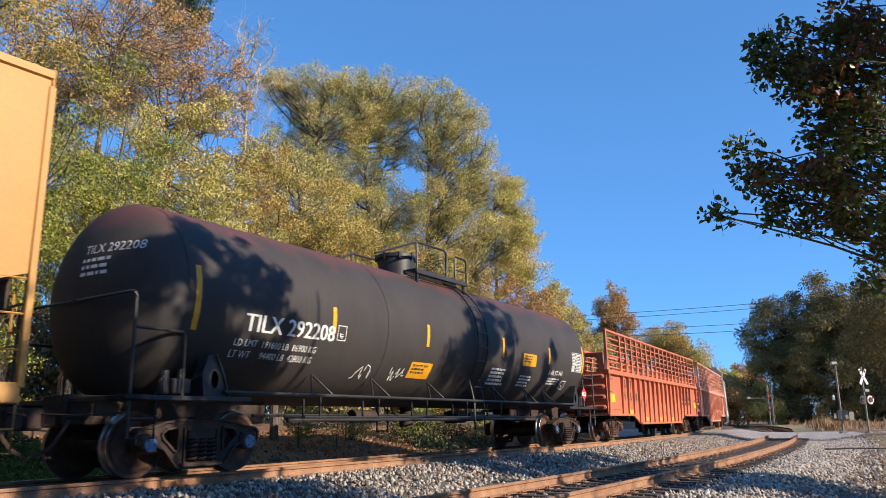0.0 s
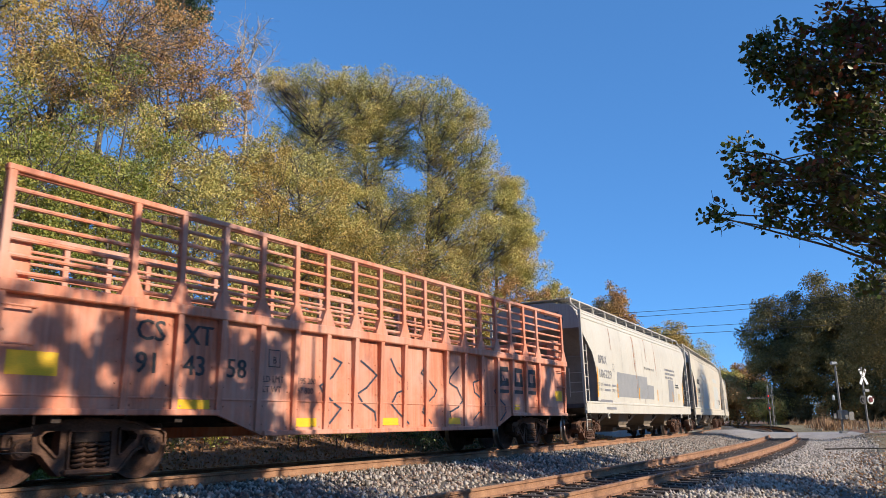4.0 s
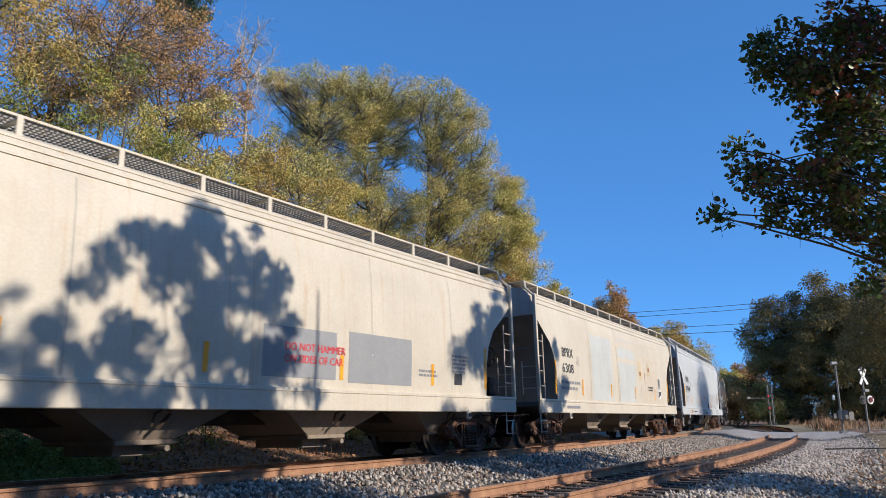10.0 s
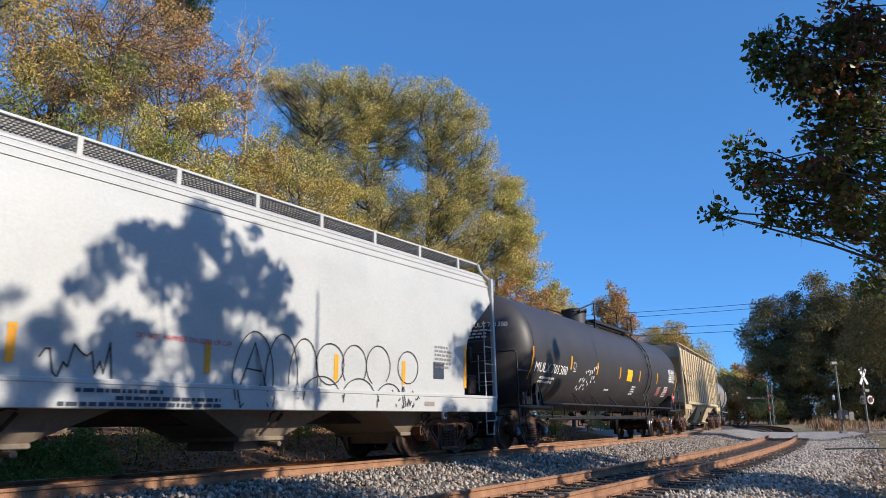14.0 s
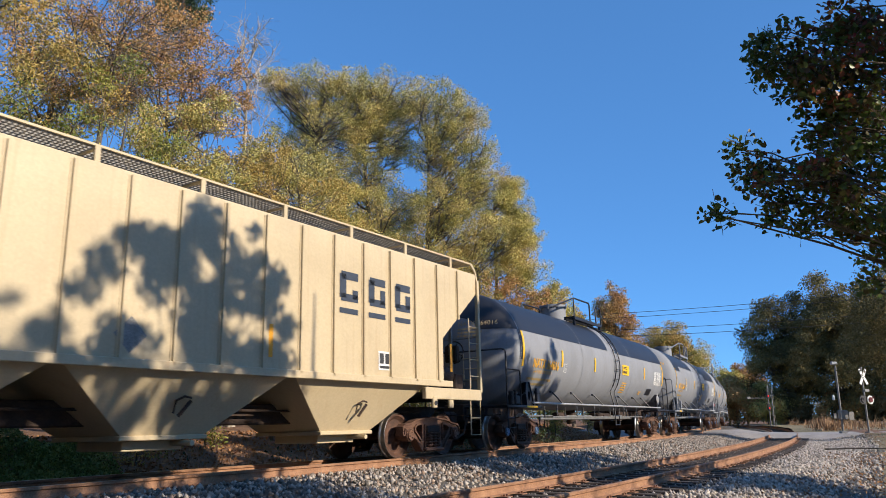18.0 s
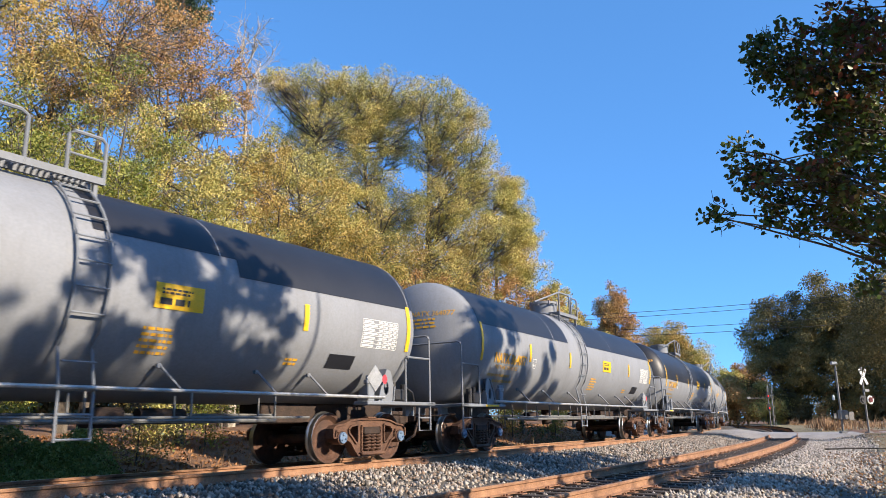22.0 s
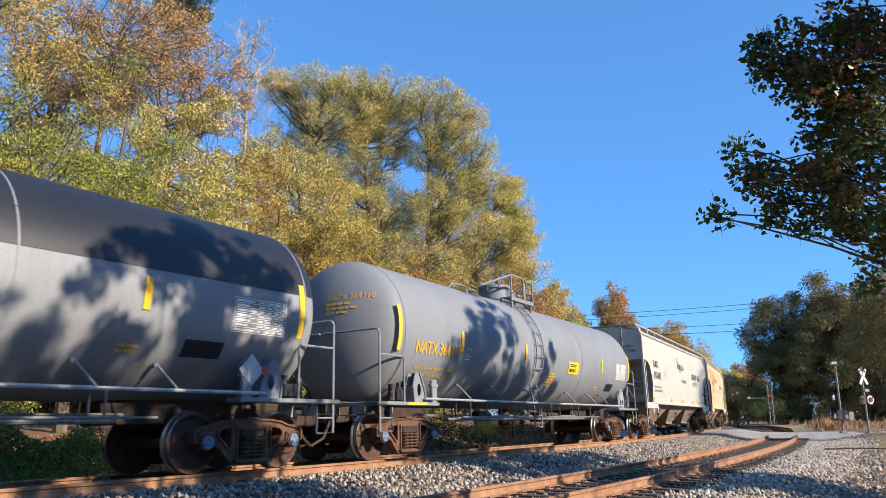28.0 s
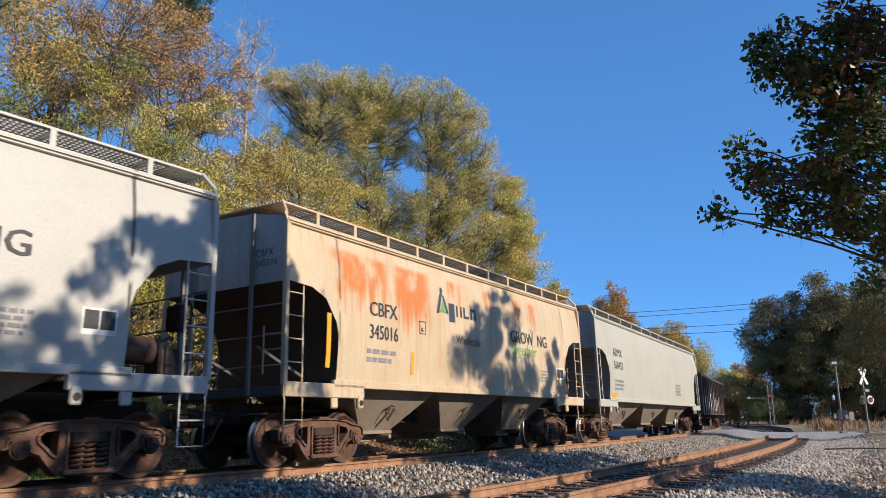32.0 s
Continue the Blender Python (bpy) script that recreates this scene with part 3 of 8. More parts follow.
    for i in range(board_posts):
        x = -hb + 1.0 + (2 * hb - 2.0) * i / (board_posts - 1)
        for s in (-1, 1):
            sh = Shape()
            zr = float(np.interp(w, [q[1] for q in reversed(prof)], [q[0] for q in reversed(prof)]))
            sh.box(x - 0.04, x + 0.04, s * w - 0.02, s * w + 0.02, zr - 0.06, board_z)
            sh.beam((x, board_z - 0.03), (x + 0.001, board_z - 0.06), 0.05, min(s * (w - 0.62), s * w), max(s * (w - 0.62), s * w))
            part("walkway_post", sh, tr, car, smooth=0)
    for x in (-0.66, -0.22, 0.22, 0.66):
        sh = Shape()
        sh.slab(x * hb - 1.3, x * hb + 1.3, -0.38, 0.38, ztop - 0.03, ztop + 0.12, 0.03)
        part("roof_hatch", sh, tr, car)
    # horizontal seams under the roof
    for z in seams:
        sh = Shape()
        for s in (-1, 1):
            y = s * (half(z) + 0.012)
            sh.box(-hb + 0.02, hb - 0.02, y - 0.015, y + 0.015, z - 0.018, z + 0.018)
        part("roof_seam", sh, tr, car, smooth=0)
    # ribs on flat-sided cars
    for i in range(ribs):
        x = -hb + 0.88 + (2 * hb - 1.76) * i / max(1, ribs - 1)
        zr = float(np.interp(hb - abs(x), [c[0] for c in cut], [c[1] for c in cut])) if hb - abs(x) < cut[-1][0] else zs
        for s in (-1, 1):
            y = s * half(2.5)
            sh = Shape()
            sh.box(x - 0.022, x + 0.022, min(y, y + s * 0.05), max(y, y + s * 0.05), zr - 0.02, 4.1)
            sh.box(x - 0.05, x + 0.05, min(y, y + s * 0.01), max(y, y + s * 0.01), zr - 0.02, 4.1)
            part("rib", sh, tr, car, smooth=0)
    # bays
    for c, top, bot, zt, z0, yt, yb in bays:
        sh = Shape()
        sh.frustum((c - bot, c + bot, -yb, yb), z0, (c - top, c + top, -yt, yt), zt)
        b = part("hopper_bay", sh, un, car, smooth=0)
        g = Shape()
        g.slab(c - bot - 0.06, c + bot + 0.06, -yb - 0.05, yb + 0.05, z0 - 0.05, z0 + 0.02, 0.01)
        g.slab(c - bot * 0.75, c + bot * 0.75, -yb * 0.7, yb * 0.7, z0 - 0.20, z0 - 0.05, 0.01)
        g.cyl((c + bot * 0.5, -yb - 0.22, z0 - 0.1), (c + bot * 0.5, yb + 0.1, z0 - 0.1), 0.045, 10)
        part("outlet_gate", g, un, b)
        q = Shape()
        zc, yc = (z0 + zt) / 2 - 0.05, (yt + yb) / 2 + 0.03
        q.tube([(c - 0.12, -yc - 0.02, zc - 0.12), (c - 0.10, -yc - 0.05, zc + 0.06), (c + 0.02, -yc - 0.08, zc + 0.12), (c + 0.14, -yc - 0.08, zc + 0.10)], 0.018, 5)
        q.tube([(c - 0.02, -yc, zc - 0.16), (c + 0.14, -yc - 0.07, zc + 0.06)], 0.03, 5)
        part("gate_lever", q, M["iron"], b)
    sh = Shape()
    sh.slab(-hb + 0.1, hb - 0.1, -0.26, 0.26, 0.72, 1.08, 0.02)
    sh.tube([(-hb + 1, -0.5, 0.95), (hb - 1, -0.5, 0.95)], 0.025)
    part("centre_sill", sh, M["iron"], car)
    # brake gear on the trailing end
    sh = Shape()
    x = hb + 0.06
    sh.tube([(x, -0.75 + 0.26 * math.cos(t), 2.35 + 0.26 * math.sin(t)) for t in [2 * math.pi * j / 16 for j in range(17)]], 0.016, 5)
    for j in range(4):
        t = 2 * math.pi * j / 4 + 0.4
        sh.tube([(x, -0.75, 2.35), (x, -0.75 + 0.26 * math.cos(t), 2.35 + 0.26 * math.sin(t))], 0.012, 5)
    sh.slab(x - 0.18, x - 0.02, -0.92, -0.58, 2.1, 2.5, 0.03)
    part("brake_wheel", sh, M["iron"], car)
    sh = Shape()
    sh.cyl((hb - 1.3, -0.95, 1.75), (hb - 0.6, -0.95, 1.75), 0.2, 14)
    sh.slab(hb - 0.55, hb - 0.2, -1.15, -0.75, 1.35, 1.8, 0.03)
    sh.tube([(hb - 0.9, -0.95, 1.6), (hb - 0.9, -1.1, 1.3), (hb - 0.3, -1.1, 1.25)], 0.02)
    part("brake_cylinder", sh, M["iron"], car)
    for e in (-1, 1):
        sh = Shape()
        x, zp = (e * (hb - 2.25), zb - 0.04) if sill == "full" else (e * (hb - 1.93), zb + 0.06)
        sh.slab(x - 0.08, x + 0.08, -half(zs) - 0.07, -half(zs) + 0.0, zp - 0.12, zp + 0.12, 0.02)
        sh.cyl((x, -half(zs) - 0.085, zp - 0.02), (x, -half(zs) - 0.06, zp - 0.02), 0.05, 12, 1)
        part("jacking_pad", sh, [tr, M["black"]], car)
    bc = L / 2 - 2.19
    yaw = math.degrees(math.asin(bc / CAR_R))
    bogie(car, -bc, -yaw, bogie_tone, cap)
    bogie(car, bc, yaw, bogie_tone, cap)
    couplers(car, L)
    return car, half, hb, bc


FLOW_PROF = [(0.9, 1.50), (1.25, 1.52), (2.0, 1.55), (2.8, 1.55), (3.5, 1.52), (3.9, 1.46), (4.1, 1.38), (4.22, 1.30), (4.30, 1.20), (4.40, 0.7), (4.44, 0.05)]
FLOW_CUT = [(0.0, 3.56), (0.5, 3.18), (0.95, 2.86), (1.2, 2.5), (1.32, 2.1), (1.36, 1.6), (1.36, 1.25)]


def flow_hopper(label, L, skin, nb=4, **kw):
    step = (L - 4.4 - 1.9) / (nb - 1)
    bays = [((i - (nb - 1) / 2) * step, 0.497 * step, 0.44, 1.24, 0.50, 1.36, 0.86) for i in range(nb)]
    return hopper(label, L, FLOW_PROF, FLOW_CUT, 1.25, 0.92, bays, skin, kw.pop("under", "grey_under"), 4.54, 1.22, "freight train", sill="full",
                  seams=(3.93, 4.08, 4.20), roof_edge=4.28, **kw)


ROUND_PROF = [(0.9, 1.48), (1.42, 1.50), (2.0, 1.55), (2.8, 1.56), (3.5, 1.53), (3.9, 1.47), (4.05, 1.44), (4.06, 1.49), (4.16, 1.49), (4.20, 1.3), (4.32, 0.7), (4.36, 0.05)]
ROUND_CUT = [(0.0, 3.04), (0.6, 3.0), (0.95, 2.85), (1.25, 2.45), (1.36, 2.0), (1.30, 1.6), (1.3, 1.42)]


def round_hopper(label, L, skin, nb=3, **kw):
    step = (L - 4.4 - 0.9) / nb
    bays = [((i - (nb - 1) / 2) * step, 0.5 * step, 0.16 * step, 1.40, 0.55, 1.34, 0.72) for i in range(nb)]
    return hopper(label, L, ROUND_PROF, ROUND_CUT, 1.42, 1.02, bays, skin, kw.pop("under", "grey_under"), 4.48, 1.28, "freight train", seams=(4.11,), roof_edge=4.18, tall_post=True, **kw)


RIB_PROF = [(0.9, 1.46), (1.55, 1.46), (2.5, 1.46), (3.5, 1.46), (3.6, 1.46), (4.12, 1.46), (4.16, 1.44), (4.28, 0.9), (4.36, 0.05)]
RIB_CUT = [(0.0, 3.7), (0.5, 3.3), (1.0, 2.9), (1.5, 2.5), (1.5, 1.9), (1.5, 1.55)]


def rib_hopper(label, L, skin, **kw):
    step = (L - 4.4 - 0.9) / 3
    bays = [((i - 1) * step, 0.5 * step, 0.17 * step, 1.54, 0.56, 1.40, 0.80) for i in range(3)]
    return hopper(label, L, RIB_PROF, RIB_CUT, 1.55, 1.06, bays, skin, skin, 4.42, 1.38, "freight train", ribs=18, roof_edge=4.15, board_posts=9, slope="tan_end", ends="tan_end", **kw)


# ---- tank car ----
def tank_car(label, L, RT, zc, skin, trim="black", dome=0.0, ladder_x=0.7, bogie_tone="iron_brown", cap="cap", bands=(), band="black", head_dark=True):
    car = thing("tank_car", label, "rail wagon", "freight train")
    hs = L / 2 - 0.67
    tr = M[trim]

    def half(z):
        return math.sqrt(max(0.01, RT * RT - (z - zc) ** 2))

    n = 56
    depth = RT * 0.48
    rows = [(-hs + depth * (1 - math.sqrt(max(0.0, 1 - (r / RT) ** 2))), r) for r in [RT * math.sin(math.pi / 2 * i / 14) for i in range(1, 15)]]
    body = rows + [(x, RT) for x in np.linspace(-hs + depth + 0.4, hs - depth - 0.4, 9)] + [(-x, r) for x, r in reversed(rows)]
    sh = Shape()
    sh.rings([[(x, r * math.cos(t), zc + r * math.sin(t)) for t in [2 * math.pi * j / n for j in range(n)]] for x, r in body], True)
    part("tank_shell", sh, M[skin] if isinstance(skin, str) else skin, car, smooth=40)
    # weld rings
    for x in (-hs + depth, -hs * 0.33, hs * 0.33, hs - depth):
        sh = Shape()
        sh.rings([[(x + dx, (RT + 0.008) * math.cos(t), zc + (RT + 0.008) * math.sin(t)) for t in [2 * math.pi * j / n for j in range(n)]] for dx in (-0.012, 0.012)], False)
        part("weld_seam", sh, M[skin] if isinstance(skin, str) else skin, car)
    # painted bands: x range and angles from the horizontal on the near side, over the crown
    for x0, x1, z0 in bands:
        sh = Shape()
        t0 = math.asin((z0 - zc) / RT)
        rr = []
        stations = sorted({round(x, 4) for x, _ in body if x0 < x < x1} | {x for x in (x0, x1) if abs(x) < hs - depth})
        for x in stations:
            e = hs - abs(x)
            r = RT * math.sqrt(max(0.0, 1 - (1 - e / depth) ** 2)) if e < depth else RT
            out = math.copysign(0.007, x) if e < depth else 0.0
            ta = math.asin(min(0.999, (z0 - zc) / r))
            rr.append([(x + out, -(r + 0.006) * math.cos(t), zc + (r + 0.006) * math.sin(t)) for t in [ta + (math.pi - 2 * ta) * j / 32 for j in range(33)]])
        sh.rings(rr, False, closed=False)
        part("paint_band", sh, M[band], car, "near-black painted upper band")
    # dome, platform, rails
    sh = Shape()
    zt = zc + RT
    sh.cyl((dome, 0, zt - 0.1), (dome, 0, zt + 0.42), 0.44, 24)
    sh.cyl((dome, 0, zt + 0.42), (dome, 0, zt + 0.50), 0.48, 24)
    sh.cyl((dome, 0, zt + 0.50), (dome, 0, zt + 0.54), 0.30, 20)
    for j in range(8):
        t = 2 * math.pi * j / 8
        sh.box(dome + 0.46 * math.cos(t) - 0.03, dome + 0.46 * math.cos(t) + 0.03, 0.46 * math.sin(t) - 0.03, 0.46 * math.sin(t) + 0.03, zt + 0.36, zt + 0.52)
    part("dome", sh, M[skin] if skin != "tank_brown" else M["black"], car)
    p0, p1 = min(dome - 0.55, ladder_x - 0.15), max(dome + 0.6, ladder_x + 0.62)
    for s in (-1, 1):
        sh = Shape()
        for y in (s * 0.62, s * 0.95):
            sh.box(p0, p1, y - 0.025, y + 0.025, zt - 0.10, zt + 0.0)
        for i in range(int((p1 - p0) / 0.085)):
            x = p0 + i * 0.085
            sh.box(x, x + 0.03, min(s * 0.62, s * 0.97), max(s * 0.62, s * 0.97), zt - 0.03, zt)
        for x in (p0 + 0.1, p1 - 0.1):
            sh.beam((x, zt - 0.4), (x + 0.001, zt - 0.05), 0.06, min(s * 0.88, s * 0.94), max(s * 0.88, s * 0.94))
        part("dome_platform", sh, tr, car, smooth=0)
    for s in (-1, 1):
        y = s * 0.95
        sh = Shape()
        pm = p0 + (p1 - p0) * 0.58
        sh.tube([(p0 - 1.0, s * 0.55, zt + 0.22), (p0 + 0.05, y, zt + 0.62), (pm - 0.1, y, zt + 0.64), (pm, y, zt + 0.58), (pm, y, zt - 0.1)], 0.028)
        sh.tube([(p0 + 0.05, y, zt - 0.1), (p0 + 0.05, y, zt + 0.62)], 0.028)
        part("platform_rail", sh, tr, car)
        sh = Shape()
        sh.tube([(p1 - 0.55, y, zt - 0.1), (p1 - 0.55, y, zt + 0.52), (p1 - 0.48, y, zt + 0.58), (p1 - 0.07, y, zt + 0.58), (p1, y, zt + 0.52), (p1, y, zt - 0.1)], 0.028)
        sh.tube([(p1 - 0.55, y, zt + 0.25), (p1, y, zt + 0.25)], 0.018)
        part("platform_rail", sh, tr, car)
    # side ladders bent over the shell
    for s in (-1, 1):
        sh = Shape()
        th = [radians(a) for a in np.linspace(80, -35, 14)]
        for x in (ladder_x, ladder_x + 0.46):
            pts = [(x, s * (RT + 0.06) * math.cos(t), zc + (RT + 0.06) * math.sin(t)) for t in th]
            sh.tube(pts + [(x, s * 1.42, 1.15), (x, s * 1.42, 0.52)], 0.022)
        for t in [radians(a) for a in range(66, -30, -12)]:
            sh.tube([(ladder_x, s * (RT + 0.08) * math.cos(t), zc + (RT + 0.08) * math.sin(t)), (ladder_x + 0.46, s * (RT + 0.08) * math.cos(t), zc + (RT + 0.08) * math.sin(t))], 0.016, 5)
        for z in (1.5, 1.15, 0.85, 0.55):
            sh.tube([(ladder_x, s * 1.43, z), (ladder_x + 0.46, s * 1.43, z)], 0.016, 5)
        part("side_ladder", sh, tr, car)
    # long rails and their brackets
    for s in (-1, 1):
        sh = Shape()
        sh.tube([(-hs + 1.5, s * 1.47, 1.18), (hs - 1.5, s * 1.47, 1.18)], 0.03, 8)
        part("safety_rail", sh, M["galv"] if trim != "black" else tr, car)
        for x in (-4.6, -2.9, -0.9, 2.0, 3.8, 5.0):
            b = Shape()
            y0 = half(1.62)
            if trim == "black":
                b.tube([(x - 0.28, s * 1.47, 1.18), (x, s * (y0 + 0.02), 1.55), (x + 0.28, s * 1.47, 1.18)], 0.02, 6)
            else:
                b.tube([(x + 0.06, s * 1.47, 1.19), (x - 0.12, s * (y0 + 0.03), 1.54)], 0.020, 6)
                b.slab(x - 0.17, x - 0.09, s * (y0 + 0.01) - 0.03, s * (y0 + 0.01) + 0.03, 1.50, 1.57, 0.01)
            part("rail_bracket", b, tr, car)
    # stub sills, bolsters, end platforms
    for e in (-1, 1):
        sh = Shape()
        a, b = sorted((e * (L / 2 - 0.45), e * (L / 2 - 4.2)))
        sh.slab(a, b, -0.28, 0.28, 0.74, 1.16, 0.02)
        part("stub_sill", sh, M["iron"], car)
        bx = e * (L / 2 - 2.14)
        for s in (-1, 1):
            sh = Shape()
            rim = [(-0.16, 1.10), (0.30, 1.10), (0.34, 1.40), (0.24, 1.70), (0.10, 1.72), (-0.06, 1.42)]
            eye = [(0.10 + 0.075 * math.cos(q), 1.36 + 0.13 * math.sin(q)) for q in [2 * math.pi * j / 10 for j in range(10)]]
            for y in (1.40, 1.22):
                sh.plate([[(bx + e * x, z) for x, z in rim], [(bx + e * x, z) for x, z in eye]], s * y - 0.012, s * y + 0.012)
            sh.beam((bx - e * 0.16, 1.10), (bx - e * 0.06, 1.42), 0.03, min(s * 0.9, s * 1.44), max(s * 0.9, s * 1.44))
            sh.beam((bx - e * 0.06, 1.42), (bx + e * 0.10, 1.72), 0.03, min(s * 1.1, s * 1.44), max(s * 1.1, s * 1.44))
            sh.beam((bx + e * 0.30, 1.10), (bx + e * 0.34, 1.40), 0.03, min(s * 0.9, s * 1.44), max(s * 0.9, s * 1.44))
            part("saddle", sh, tr, car)
        sh = Shape()
        xc = bx + e * 0.62
        sh.slab(xc - 0.16, xc + 0.16, -1.34, -1.08, 1.14, 1.36, 0.02)
        sh.cyl((xc + e * 0.24, -1.25, 1.14), (xc + e * 0.24, -1.25, 1.46), 0.07, 10)
        sh.cyl((xc - e * 0.05, -1.22, 1.36), (xc - e * 0.05, -1.22, 1.50), 0.05, 10)
        sh.tube([(xc + e * 0.24, -1.28, 1.42), (xc + e * 0.40, -1.36, 1.30), (xc + e * 0.46, -1.36, 1.10), (xc + e * 0.38, -1.30, 0.85)], 0.018, 6)
        sh.tube([(xc - e * 0.1, -1.30, 1.30), (xc - e * 0.3, -1.40, 1.45), (xc - e * 0.45, -1.40, 1.20)], 0.014, 5)
        part("brake_valve", sh, M["black"], car, "black brake valve with its hoses")
        sh = Shape()
        a, b = sorted((e * (L / 2 - 0.5), e * (L / 2 - 2.7)))
        sh.slab(a, b, -1.5, -1.15, 1.04, 1.11, 0.012)
        sh.slab(a, b, 1.15, 1.5, 1.04, 1.11, 0.012)
        a, b = sorted((e * (L / 2 - 0.5), e * (L / 2 - 0.8)))
        sh.slab(a, b, -1.5, 1.5, 1.04, 1.11, 0.012)
        for y in (-0.9, -0.3, 0.3, 0.9):
            sh.box(a, b, y - 0.04, y + 0.04, 0.85, 1.04)
        part("end_platform", sh, tr, car)
        for s in (-1, 1):
            sh = Shape()
            x0, x1 = e * (L / 2 - 0.62), e * (L / 2 - 1.05)
            y = s * 1.44
            sh.tube([(x0, 0.05 * s, 2.50), (x0, y * 0.93, 2.50), (x0, y * 0.985, 2.47), (x0, y, 2.40), (x0, y, 0.55), (x0 - e * 0.4, y, 0.55), (x0 - e * 0.4, y, 1.0)], 0.024)
            sh.tube([(e * (L / 2 - 1.45), y, 1.05), (e * (L / 2 - 1.45), y, 1.95), (e * (L / 2 - 1.40), y, 2.0), (x0, y, 2.0)], 0.022)
            sh.tube([(x0, y, 0.8), (x0 - e * 0.4, y, 0.8)], 0.016)
            part("end_handrail", sh, tr, car)
    # brake rigging and pipes below
    sh = Shape()
    sh.tube([(-hs + 3.6, -0.75, 0.78), (hs - 3.6, -0.75, 0.78)], 0.035, 8)
    sh.tube([(-hs + 3.6, -1.15, 0.82), (hs - 3.2, -1.15, 0.82)], 0.02, 6)
    sh.tube([(-hs + 3.2, -0.3, 0.88), (hs - 3.2, -0.3, 0.88)], 0.03, 6)
    for x in np.linspace(-hs + 4.0, hs - 4.0, 6):
        sh.box(x - 0.014, x + 0.014, -1.165, -1.135, 0.80, 1.2)
        sh.box(x - 0.014, x + 0.014, -0.765, -0.735, 0.76, 1.15)
    part("pipe_run", sh, M["black" if trim == "black" else "shaded_galv"], car)
    for e in (-1, 1):
        if trim != "black":
            sh = Shape()
            x = e * (L / 2 - 2.14) - e * 0.42
            sh.slab(x - 0.10, x + 0.10, -1.47, -1.40, 1.10, 1.58, 0.015)
            sh.slab(x - 0.13, x + 0.13, -1.48, -1.38, 1.42, 1.50, 0.012)
            part("jacking_bracket", sh, tr, car)
    sh = Shape()
    sh.slab(1.3, 1.8, -0.6, -0.2, 0.70, 0.98, 0.04)
    sh.cyl((2.1, -0.4, 0.86), (2.9, -0.4, 0.86), 0.12, 14)
    sh.cyl((-2.5, -0.4, 0.86), (-1.8, -0.4, 0.86), 0.13, 14)
    sh.tube([(-1.8, -0.4, 0.86), (-0.4, -0.45, 0.8), (1.3, -0.4, 0.84)], 0.02)
    sh.cyl((0.0, 0, 0.62), (0.0, 0, 1.15), 0.16, 14)
    part("brake_gear", sh, M["iron"], car)
    bc = L / 2 - 2.14
    yaw = math.degrees(math.asin(bc / CAR_R))
    bogie(car, -bc, -yaw, bogie_tone, cap)
    bogie(car, bc, yaw, bogie_tone, cap)
    couplers(car, L)
    return car, half, hs, bc


